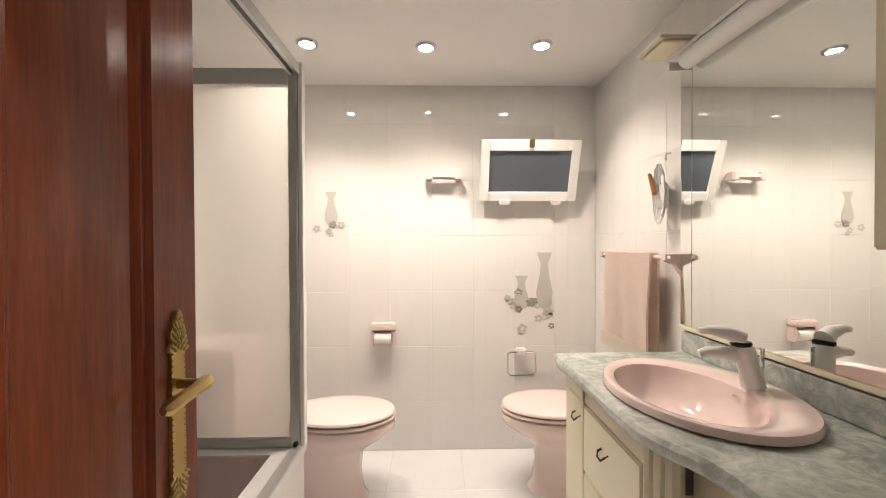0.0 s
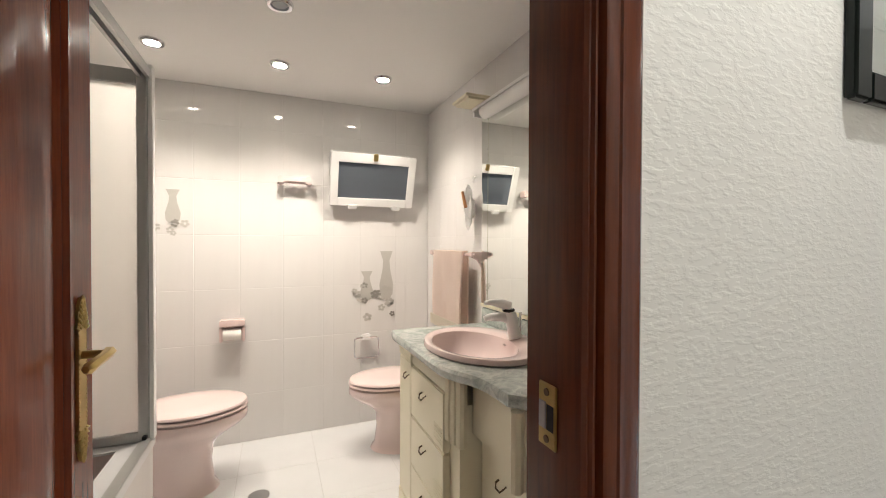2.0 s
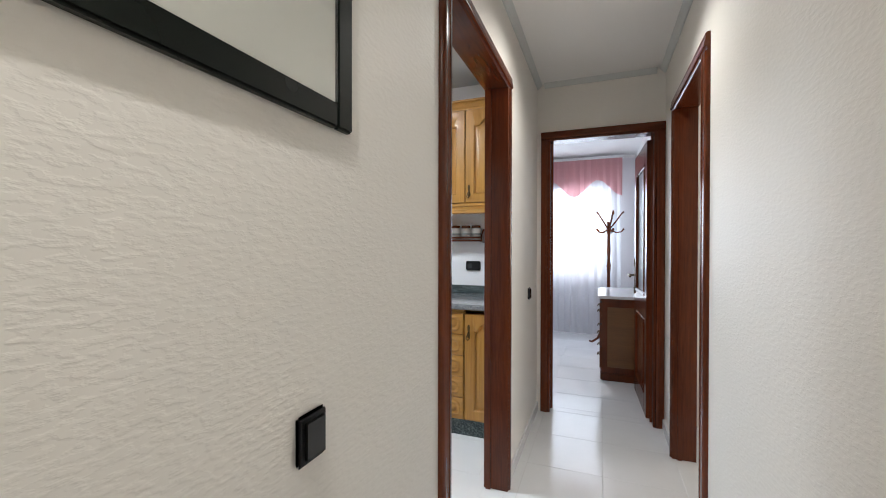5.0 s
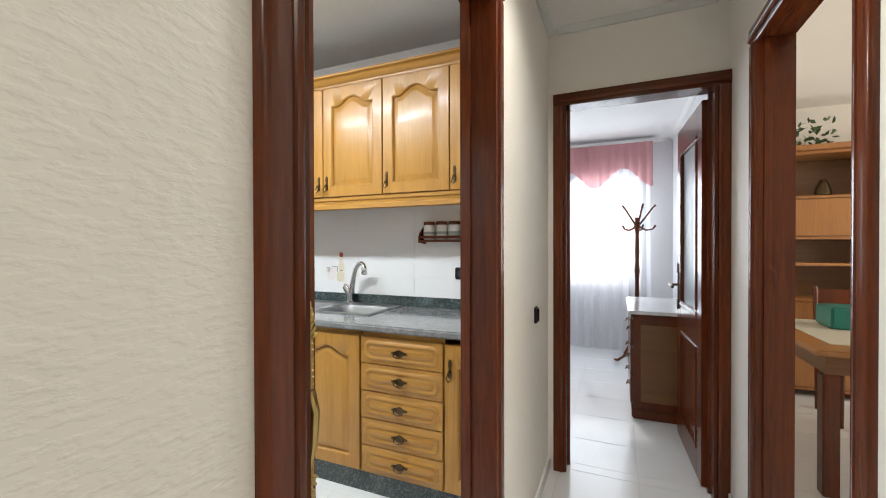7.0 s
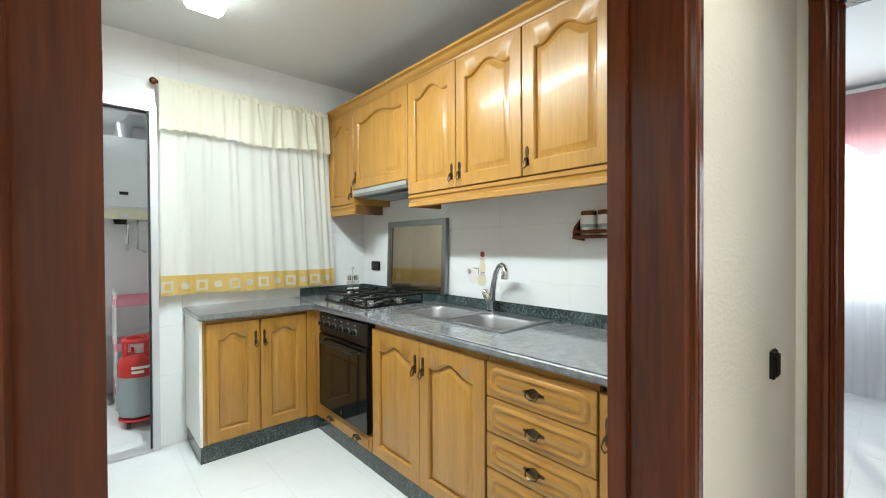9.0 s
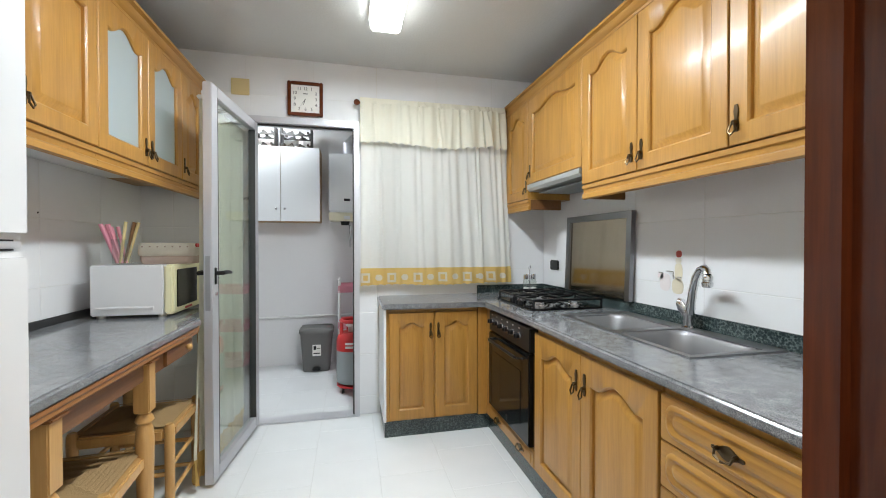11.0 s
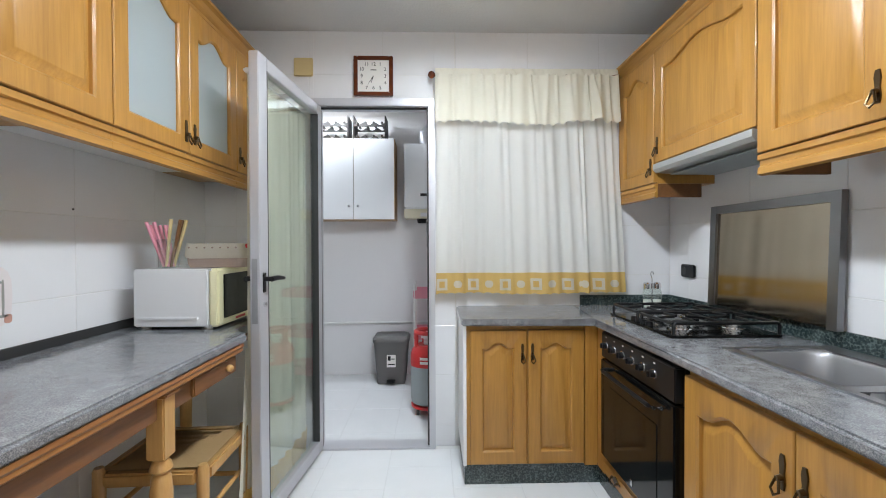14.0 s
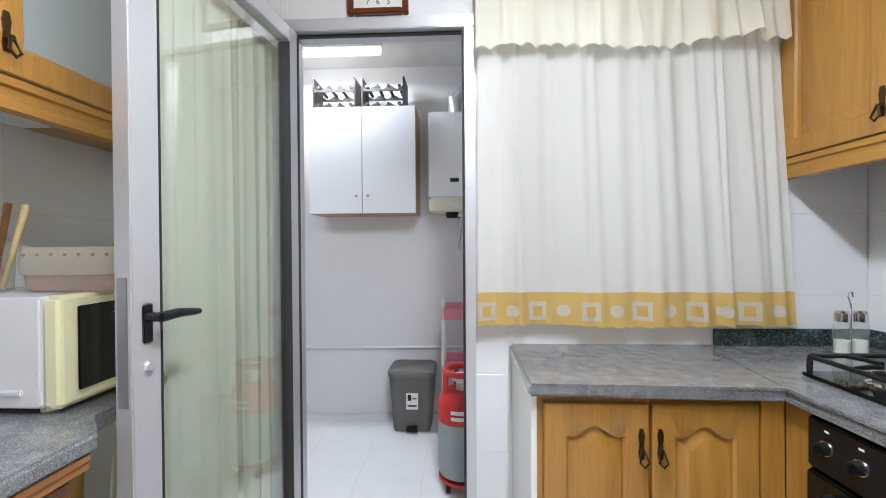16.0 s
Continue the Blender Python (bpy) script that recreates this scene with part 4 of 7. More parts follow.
splash = thing("hob_lid", (3.85, 1.76, 0.94), "raised brushed steel hob lid leaning on the tiles", "hob lid")
bm = prism(bmesh.new(), [(3.838, 0.945), (3.852, 0.945), (3.8695, 1.44), (3.8555, 1.44)], 1.46, 2.07, "y")
part("sheet", bm, STEEL_DARK, splash)
bm = bmesh.new()
for y0, y1 in ((1.425, 1.465), (2.065, 2.105)):
    prism(bm, [(3.826, 0.94), (3.852, 0.94), (3.8695, 1.45), (3.843, 1.45)], y0, y1, "y")
prism(bm, [(3.842, 1.41), (3.8675, 1.41), (3.8693, 1.4495), (3.8435, 1.4495)], 1.465, 2.065, "y")
part("sheet_edge", bm, LID_STEEL, splash)

# ---- kitchen: wall units ----
GW = "kitchen wall units"
MU = facing("-x", 3.565, 0, 0)


def wall_unit(label, y0, y1, z0, pulls, rise=0.05):
    e = thing("wall_cabinet", (3.72, (y0 + y1) / 2, z0), label, "cabinet", GW)
    carcass(e, MU, -y1, -y0, z0, 2.27, 0.305)
    n = len(pulls)
    for k, side in enumerate(pulls):
        a, b = -y1 + (y1 - y0) * k / n, -y1 + (y1 - y0) * (k + 1) / n
        front(e, MU, a, b, z0 + 0.003, 2.262, rise, ((b - 0.03) if side == "r" else (a + 0.03), z0 + 0.09))
    return e


def valance(e, y0, y1, z, ret0=None, ret1=None, x=3.56):
    prof = [(x - 0.012, z), (x - 0.012, z - 0.018), (x - 0.004, z - 0.022), (x - 0.002, z - 0.04), (x - 0.01, z - 0.046), (x - 0.012, z - 0.07), (x + 0.006, z - 0.075), (x + 0.006, z)]
    if x < 2:
        prof = [(2 * x - a, b) for a, b in prof]
    part("light_rail", prism(bmesh.new(), prof, y0, y1, "y"), OAK_Y, e)
    if ret0 is not None:
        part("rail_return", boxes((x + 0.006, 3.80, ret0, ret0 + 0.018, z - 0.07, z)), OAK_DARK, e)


u1 = wall_unit("honey oak wall cabinet with one arched door by the window", 2.115, 2.515, 1.575, "r")
valance(u1, 2.115, 2.515, 1.574, 2.116)
u2 = wall_unit("short honey oak wall cabinet over the extractor hood", 1.445, 2.113, 1.675, "l", 0.04)
hood = thing("extractor_hood", (3.7, 1.78, 1.6), "slim grey metal extractor hood under the cabinet", "extractor hood")
bm = prism(bmesh.new(), [(3.535, 1.672), (3.535, 1.645), (3.55, 1.628), (3.86, 1.618), (3.86, 1.672)], 1.45, 2.108, "y")
part("hood_body", bm, ALU_PAINT, hood)
part("filter", boxes((3.60, 3.84, 1.5, 2.06, 1.612, 1.6175)), GREY_PAINT, hood)
u3 = wall_unit("honey oak wall cabinet with arched door", 1.015, 1.442, 1.575, "r")
u4 = wall_unit("honey oak wall cabinet with arched door beside its twin", 0.578, 1.013, 1.575, "l")
u5 = wall_unit("honey oak wall cabinet over the spice rack", 0.15, 0.576, 1.575, "l")
u6 = wall_unit("honey oak wall cabinet next to the kitchen door", -0.2, 0.148, 1.575, "l")
valance(u3, 1.015, 1.442, 1.574, 1.422)
valance(u4, 0.578, 1.0145, 1.574)
valance(u5, 0.15, 0.5775, 1.574)
valance(u6, -0.2, 0.1495, 1.574)


def crown(e, x, y0, y1, s, end=None):
    prof = [(x, 2.262), (x - s * 0.018, 2.262), (x - s * 0.02, 2.275), (x - s * 0.035, 2.285), (x - s * 0.045, 2.305), (x - s * 0.062, 2.312), (x - s * 0.062, 2.325), (x, 2.325)]
    part("crown", prism(bmesh.new(), prof, y0, y1, "y"), OAK_Y, e)
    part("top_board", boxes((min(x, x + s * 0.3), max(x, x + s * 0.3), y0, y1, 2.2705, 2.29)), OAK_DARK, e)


for u, y0, y1 in ((u1, 2.1135, 2.53), (u2, 1.4435, 2.1135), (u3, 1.014, 1.4435), (u4, 0.577, 1.014), (u5, 0.149, 0.577), (u6, -0.2, 0.149)):
    crown(u, 3.565, y0, y1, 1)

# wall units on the fridge side
MW = facing("+x", 1.355, 0, 0)
Z0 = 1.635


def left_unit(label, y0, y1, pulls, glazed=False):
    e = thing("wall_cabinet", (1.17, (y0 + y1) / 2, Z0), label, "cabinet", GW)
    inner = PVC if glazed else OAK
    for board, dims in (("side_board", (y0 + 0.001, y0 + 0.018, 0, 0.365, Z0, 2.27)), ("side_board", (y1 - 0.018, y1 - 0.001, 0, 0.365, Z0, 2.27)), ("base_board", (y0 + 0.018, y1 - 0.018, 0, 0.365, Z0, Z0 + 0.018)), ("top_board", (y0 + 0.018, y1 - 0.018, 0, 0.365, 2.25, 2.27)), ("back_board", (y0 + 0.018, y1 - 0.018, 0.35, 0.365, Z0 + 0.018, 2.25)), ("shelf", (y0 + 0.018, y1 - 0.018, 0.02, 0.35, 1.94, 1.956))):
        part(board, boxes(dims), inner, e, m=MW)
    n = len(pulls)
    for k, side in enumerate(pulls):
        a, b = y0 + (y1 - y0) * k / n, y0 + (y1 - y0) * (k + 1) / n
        front(e, MW, a, b, Z0 + 0.003, 2.262, 0.05, ((b - 0.03) if side == "r" else (a + 0.03), Z0 + 0.09), glazed=glazed)
    valance(e, y0, y1, Z0 - 0.001, x=1.36)
    crown(e, 1.355, y0, y1, -1)
    return e


left_unit("honey oak wall cabinet with two arched doors above the side table", 0.52, 1.325, "rl")
left_unit("honey oak wall cabinet over the fridge side", 0.15, 0.519, "r")
left_unit("honey oak wall cabinet with two frosted glass doors", 1.326, 2.13, "rl", True)
left_unit("narrow honey oak wall cabinet at the row's end", 2.131, 2.45, "l")
solo("rolled_paper", cyl(bmesh.new(), (1.25, 2.1, 2.36), (1.3, 1.75, 2.36), 0.03, 0.03, 18), PAPER, "white paper roll lying on the wall cabinet", "paper roll")

# ---- kitchen: fridge and side table ----
fridge = thing("fridge", (1.35, 0.12, 0), "tall white two-door fridge freezer", "fridge")
part("body", boxes((1.0, 1.665, -0.18, 0.435, 0.03, 1.86), bev=0.008), ENAMEL, fridge)
part("lower_door", boxes((1.67, 1.722, -0.18, 0.437, 0.05, 1.245), bev=0.012), ENAMEL, fridge)
part("upper_door", boxes((1.67, 1.722, -0.18, 0.437, 1.268, 1.86), bev=0.012), ENAMEL, fridge)
part("door_gap", boxes((1.66, 1.70, -0.17, 0.425, 1.2455, 1.2675)), BLACK, fridge)
part("hinge", boxes((1.69, 1.716, 0.35, 0.42, 1.25, 1.264), bev=0.002), ALUMINIUM, fridge)
for x in (1.05, 1.6):
    for y in (-0.12, 0.37):
        part("foot", cyl(bmesh.new(), (x, y, 0), (x, y, 0.032), 0.02, 0.02, 12), BLACK, fridge)
side_top = worktop("side_worktop", [(0.992, 0.45), (1.603, 0.45), (1.603, 1.72), (1.52, 1.80), (1.52, 2.26), (0.992, 2.26)], 0.852, 0.89, "speckled grey granite top of the side table")
setting("trim_side_upstand", boxes((0.991, 1.004, 0.45, 2.26, 0.89, 0.925), bev=0.002), RUBBER, "thin black joint strip along the side table", "trim")
table = thing("side_table", (1.31, 1.35, 0), "pine side table frame with turned legs under granite", "table")


def turned_leg(x, y, top, fluted=False):
    s = 0.028
    bm = boxes((x - s, x + s, y - s, y + s, top - 0.19, top), bev=0.004)
    prof = [(0.027, -0.19), (0.02, -0.197), (0.028, -0.21), (0.032, -0.225), (0.021, -0.238), (0.027, -0.25), (0.032, -0.30), (0.030, -0.40), (0.026, -0.60), (0.02, -0.72), (0.028, -0.74), (0.018, -0.76), (0.022, -top)]
    lathe(bm, list(reversed([(r, top + z) for r, z in prof])), Matrix.Translation((x, y, 0)), 16)
    return bm


for x, y in ((1.548, 0.74), (1.548, 1.27), (1.46, 2.2), (1.06, 0.74), (1.06, 2.2)):
    part("leg", turned_leg(x, y, 0.80 if x > 1.5 else 0.851), PINE, table)
rail_prof = [(1.53, 0.8515), (1.596, 0.8515), (1.598, 0.84), (1.592, 0.832), (1.594, 0.822), (1.584, 0.814), (1.53, 0.814)]
part("top_moulding", prism(bmesh.new(), rail_prof, 0.46, 1.71, "y"), TEAK_Y, table, "moulded honey oak edge under the granite")
for y in (0.74, 1.27):
    part("leg_cap", boxes((1.515, 1.588, y - 0.036, y + 0.036, 0.800, 0.8135), bev=0.004), TEAK_Y, table)
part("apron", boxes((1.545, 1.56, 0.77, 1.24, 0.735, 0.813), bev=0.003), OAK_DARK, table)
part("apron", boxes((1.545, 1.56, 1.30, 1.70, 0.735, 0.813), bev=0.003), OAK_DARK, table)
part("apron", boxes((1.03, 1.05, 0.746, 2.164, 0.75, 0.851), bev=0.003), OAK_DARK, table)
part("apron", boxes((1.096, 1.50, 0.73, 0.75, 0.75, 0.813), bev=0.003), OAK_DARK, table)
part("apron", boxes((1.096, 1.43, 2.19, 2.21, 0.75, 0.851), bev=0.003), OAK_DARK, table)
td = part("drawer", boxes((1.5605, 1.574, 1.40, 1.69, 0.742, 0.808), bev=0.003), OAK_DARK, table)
bm = bmesh.new()
bmesh.ops.create_uvsphere(bm, u_segments=12, v_segments=8, radius=0.014, matrix=Matrix.Translation((1.584, 1.62, 0.775)))
part("drawer_knob", bm, PINE, td)


def stool(x, y, turn, h=0.45, w=0.36, d=0.34):
    e = thing("stool", (0, 0, 0), "pine stool with woven rush seat pushed under the table", "stool", "stools under the side table")
    for a in (-1, 1):
        for b in (-1, 1):
            bm = lathe(bmesh.new(), [(0.015, 0), (0.019, 0.03), (0.021, h - 0.06), (0.02, h), (0.015, h + 0.014)], Matrix.Translation((a * w / 2, b * d / 2, 0)), 12)
            part("leg", bm, PINE, e)
    for z in (0.14, 0.27):
        for a in (-1, 1):
            part("stretcher", cyl(bmesh.new(), (a * w / 2, -d / 2, z), (a * w / 2, d / 2, z), 0.01, 0.01, 10), PINE, e)
            part("stretcher", cyl(bmesh.new(), (-w / 2, a * d / 2, z - 0.03), (w / 2, a * d / 2, z - 0.03), 0.01, 0.01, 10), PINE, e)
    for a in (-1, 1):
        part("seat_rail", boxes((a * w / 2 - 0.017, a * w / 2 + 0.017, -d / 2 + 0.02, d / 2 - 0.02, h - 0.055, h - 0.006), bev=0.008), PINE, e)
        part("seat_rail", boxes((-w / 2 + 0.02, w / 2 - 0.02, a * d / 2 - 0.017, a * d / 2 + 0.017, h - 0.055, h - 0.006), bev=0.008), PINE, e)
    bm = bmesh.new()
    n = 14
    for q in range(4):
        for k in range(n):
            s0, s1 = (k + 0.05) / n, (k + 0.95) / n
            rot = Matrix.Rotation(q * math.pi / 2, 4, "Z")
            hw, hd = (w / 2, d / 2) if q % 2 == 0 else (d / 2, w / 2)
            z = h + 0.004 + 0.004 * math.sin(k * 2.1)
            f0, f1 = 1 - s0, 1 - s1
            vs = [bm.verts.new(rot @ Vector(p)) for p in ((-hw * f0, -hd * f0, z - 0.012 * s0), (hw * f0, -hd * f0, z - 0.012 * s0), (hw * f1, -hd * f1, z - 0.012 * s1 + 0.003), (-hw * f1, -hd * f1, z - 0.012 * s1 + 0.003))]
            bm.faces.new(vs)
    box(bm, -w / 2 + 0.012, w / 2 - 0.012, -d / 2 + 0.012, d / 2 - 0.012, h - 0.035, h - 0.011)
    part("seat", bm, RUSH, e, "woven rush seat")
    e.matrix_basis = pose(x, y, 0, 0, 0, turn)
    return e


st = stool(1.37, 1.12, 5)
copy_thing(st, pose(1.36, 0.66, 0, 0, 0, -3))
copy_thing(st, pose(1.36, 1.66, 0, 0, 0, 2))

micro = thing("microwave", (1.24, 1.95, 0.89), "small white microwave with cream front on the granite", "microwave")
part("body", boxes((1.06, 1.38, 1.79, 2.22, 0.905, 1.155), bev=0.006), ENAMEL, micro)
part("front_panel", boxes((1.3805, 1.425, 1.79, 2.22, 0.903, 1.157), bev=0.01), CREAM_PLASTIC, micro, "cream plastic front")
part("door_glass", boxes((1.4252, 1.431, 1.83, 2.10, 0.935, 1.13), bev=0.002), BLACK_GLASS, micro)
part("side_rib", boxes((1.085, 1.34, 1.783, 1.791, 0.935, 0.949), bev=0.003), ENAMEL, micro)
part("brand_mark", boxes((1.4252, 1.4285, 1.94, 2.03, 0.914, 0.924)), RED, micro)
for x in (1.09, 1.36):
    for y in (1.83, 2.18):
        part("foot", cyl(bmesh.new(), (x, y, 0.89), (x, y, 0.906), 0.018, 0.018, 12), PVC, micro)
micro.location.x += 0.028
pot = thing("straw_jar", (1.12, 1.88, 1.155), "glass jar of coloured straws on the microwave", "jar")
JX, JY = 1.185, 1.88
part("jar", lathe(bmesh.new(), [(0.034, 1.1565), (0.04, 1.162), (0.045, 1.285)], Matrix.Translation((JX, JY, 0))), JAR_GLASS, pot)
for k in range(12):
    a = k * 2.4
    x, y = JX + 0.02 * math.cos(a), JY + 0.02 * math.sin(a)
    pink = k % 3 != 2
    dx, dy = (-0.055 + 0.012 * math.cos(a) if pink else 0.035 + 0.012 * math.cos(a)), 0.025 * math.sin(a + 0.5)
    part("straw", cyl(bmesh.new(), (x, y, 1.163), (x + dx, y + dy, 1.35 + 0.012 * (k % 3)), 0.006, 0.0075, 8), PINK_PLASTIC if pink else (YELLOW, OAK_DARK)[k % 2], pot)
basket = thing("basket", (1.38, 1.95, 1.1565), "small oblong wicker basket with gathered lace top on the microwave", "basket")
BK = pose(1.385, 1.955, 0)


def rounded(a, b, r, z, puff=0.0):
    pts = []
    for cx, cy, q0 in ((a - r, b - r, 0), (-a + r, b - r, 90), (-a + r, -b + r, 180), (a - r, -b + r, 270)):
        for i in range(7):
            q = radians(q0 + 15 * i)
            pts.append((cx + r * math.cos(q), cy + r * math.sin(q), z + puff * math.sin(i * 3.1 + q0)))
    return pts


part("basket_body", loops(bmesh.new(), [rounded(0.118, 0.07, 0.02, 1.1572), rounded(0.124, 0.076, 0.022, 1.175), rounded(0.128, 0.08, 0.025, 1.215)]), WICKER, basket, m=BK)
part("lace_edge", loops(bmesh.new(), [rounded(0.130, 0.082, 0.025, 1.200, 0.003), rounded(0.134, 0.086, 0.025, 1.215), rounded(0.131, 0.083, 0.025, 1.255, 0.004), rounded(0.128, 0.08, 0.025, 1.267, 0.003), rounded(0.10, 0.055, 0.02, 1.262)], close_first=False), LACE, basket, "gathered lace edge", m=BK)
for k in range(7):
    x = 1.385 - 0.105 + 0.035 * k
    part("eyelet", cyl(bmesh.new(), (x, 1.8735, 1.248), (x, 1.869, 1.248), 0.004, 0.004, 8), WICKER, basket)
bm = bmesh.new()
for q in (-1, 1):
    bmesh.ops.create_uvsphere(bm, u_segments=10, v_segments=6, radius=0.011, matrix=Matrix.Translation((1.517, 1.93 + q * 0.012, 1.255)) @ Matrix.Diagonal((0.6, 1.2, 1, 1)))
part("bow", bm, RED, basket, "red ribbon bow")
plate = thing("fruit_dish", (1.2, 0.95, 0.89), "square white dish with green pattern on the side table", "dish")
part("dish", lathe(bmesh.new(), [(0.06, 0.8905), (0.08, 0.90), (0.16, 0.945), (0.165, 0.948), (0.155, 0.95), (0.075, 0.908)], Matrix.Translation((1.19, 0.93, 0)) @ pose(0, 0, 0, 0, 0, 40), 4), PVC, plate)
bm = bmesh.new()
for k in range(5):
    bmesh.ops.create_uvsphere(bm, u_segments=12, v_segments=8, radius=0.03, matrix=Matrix.Translation((1.19 + 0.04 * math.cos(k * 1.3), 0.93 + 0.04 * math.sin(k * 1.3), 0.932)))
part("fruit", bm, GREEN, plate, "green and yellow fruit")


# ---- bathroom ----
def oval(cx, cy, a, b, z, n=36, back=None):
    pts = []
    for k in range(n):
        q = 2 * math.pi * k / n
        x = a * math.cos(q)
        if back is not None and x < -back:
            x = -back
        pts.append((cx + x, cy + b * math.sin(q), z))
    return pts


def pan(name, m, label, category, lid_gap):
    e = thing(name, m.translation, label, category, "pink sanitary ware")
    rows = ((0.245, 0.225, 0.145, 0.0), (0.245, 0.218, 0.138, 0.012), (0.24, 0.205, 0.126, 0.04), (0.235, 0.198, 0.12, 0.14), (0.24, 0.20, 0.12, 0.225), (0.26, 0.212, 0.132, 0.262), (0.295, 0.236, 0.156, 0.298), (0.322, 0.258, 0.176, 0.33), (0.333, 0.268, 0.185, 0.352), (0.333, 0.27, 0.187, 0.372), (0.333, 0.265, 0.182, 0.388), (0.333, 0.245, 0.165, 0.393))
    bm = loops(bmesh.new(), [oval(c, 0, a, b, z) for c, a, b, z in rows])
    part("bowl", bm, PINK, e, m=m)
    part("neck", boxes((0.0, 0.2, -0.09, 0.09, 0.0, 0.36), bev=0.03), PINK, e, m=m)
    bm = loops(bmesh.new(), [oval(0.333, 0, 0.262, 0.18, 0.397, back=0.22), oval(0.333, 0, 0.270, 0.186, 0.402, back=0.225), oval(0.333, 0, 0.270, 0.186, 0.41, back=0.225), oval(0.333, 0, 0.264, 0.182, 0.414, back=0.22)])
    part("seat", bm, PINK, e, m=m)
    z = 0.414 + lid_gap
    bm = loops(bmesh.new(), [oval(0.333, 0, 0.262, 0.182, z, back=0.23), oval(0.333, 0, 0.268, 0.186, z + 0.005, back=0.235), oval(0.333, 0, 0.262, 0.182, z + 0.014, back=0.23), oval(0.333, 0, 0.22, 0.15, z + 0.020, back=0.19), oval(0.333, 0, 0.12, 0.08, z + 0.022, back=0.1)])
    part("lid", bm, PINK, e, m=m)
    for s in (-0.07, 0.07):
        part("hinge", cyl(bmesh.new(), (0.085, s - 0.02, 0.408), (0.085, s + 0.02, 0.408), 0.012, 0.012, 10), PINK, e, m=m)
    return e


toilet = pan("toilet", pose(-0.855, 1.72, 0), "pink porcelain toilet with closed lid", "toilet", 0.008)
part("cistern", boxes((-1.29, -0.96, 1.53, 1.91, 0.36, 0.78), bev=0.02), PINK, toilet)
pan("bidet", pose(0.89, 1.78, 0, 0, 0, 180), "pink porcelain bidet with closed lid", "bidet", 0.007)

# bathtub and shower screen
tub = thing("bathtub", (-0.95, 0.6, 0), "white bathtub with tiled front panel", "bathtub")
part("front_panel", boxes((-0.63, -0.603, -0.2, 1.40, 0.0, 0.395), (-1.30, -0.63, 1.373, 1.40, 0.0, 0.395)), BATH_TILE, tub)
bm = boxes((-0.70, -0.595, -0.2, 1.41, 0.395, 0.43), (-1.30, -1.23, -0.2, 1.41, 0.395, 0.43), (-1.23, -0.70, 1.30, 1.41, 0.395, 0.43), (-1.23, -0.70, -0.2, -0.12, 0.395, 0.43))
part("rim", bm, ENAMEL, tub)
bm = bmesh.new()
loops(bm, [[(-1.23, -0.12, 0.42), (-0.70, -0.12, 0.42), (-0.70, 1.30, 0.42), (-1.23, 1.30, 0.42)], [(-1.21, -0.08, 0.25), (-0.72, -0.08, 0.25), (-0.72, 1.26, 0.25), (-1.21, 1.26, 0.25)], [(-1.14, 0.0, 0.06), (-0.79, 0.0, 0.06), (-0.79, 1.18, 0.06), (-1.14, 1.18, 0.06)]], close_first=False)
part("basin", bm, TUB_PINK, tub, "dull pink enamel basin")
screen = thing("shower_screen", (-0.61, 1.38, 0.43), "aluminium shower screen with pale frosted panels", "shower screen")
part("corner_post", boxes((-0.64, -0.605, 1.345, 1.385, 0.431, 1.96), bev=0.003), ALU_PAINT, screen)
part("wall_profile", boxes((-0.604, -0.588, 1.36, 1.40, 0.431, 1.99), bev=0.002), PVC, screen)
part("top_track", boxes((-0.635, -0.622, -0.2, 1.345, 1.93, 1.97), (-0.605, -0.592, -0.2, 1.345, 1.93, 1.97), (-0.622, -0.605, -0.2, 1.345, 1.955, 1.97)), ALU_PAINT, screen)
part("bottom_track", boxes((-0.632, -0.592, -0.2, 1.345, 0.431, 0.445), bev=0.003), ALU_PAINT, screen)
part("top_rail", boxes((-1.30, -0.64, 1.352, 1.38, 1.90, 1.96), bev=0.003), ALU_PAINT, screen)
part("bottom_rail", boxes((-1.30, -0.64, 1.352, 1.38, 0.431, 0.47), bev=0.003), ALU_PAINT, screen)
# frosted pane stands in for a tiled end wall, so light comes through
part("side_panel", boxes((-1.30, -0.64, 1.363, 1.368, 0.47, 1.90)), SHOWER_GLASS, screen, "frosted panel standing in for the tiled end wall")
part("sliding_panel", boxes((-0.615, -0.611, -0.19, 0.38, 0.447, 1.93)), SHOWER_GLASS, screen, "frosted panel standing in for the tiled end wall slid back")
part("bumper", boxes((-0.622, -0.606, 1.322, 1.343, 0.447, 0.462), bev=0.002), BLACK, screen)

# vanity unit
vanity = thing("vanity_unit", (0.7, 0.75, 0), "cream lacquered vanity unit with drawers and fluted corners", "vanity unit")
part("carcass", boxes((0.46, 0.93, 0.58, 1.235, 0.0, 0.70)), CREAM, vanity)
part("end_panel", boxes((0.46, 0.93, 1.2352, 1.25, 0.0, 0.796)), CREAM, vanity)
part("carcass", boxes((0.56, 0.93, 0.285, 0.579, 0.0, 0.60)), CREAM, vanity)
part("plinth", boxes((0.44, 0.4595, 0.6, 1.245, 0.0, 0.07), bev=0.004), CREAM, vanity)


def loop_pull(bm, x, y, z):
    tube(bm, [(x, y - 0.022, z + 0.008), (x - 0.012, y - 0.022, z + 0.002), (x - 0.018, y - 0.012, z - 0.01), (x - 0.018, y + 0.012, z - 0.01), (x - 0.012, y + 0.022, z + 0.002), (x, y + 0.022, z + 0.008)], 0.0035, 8)
    return bm


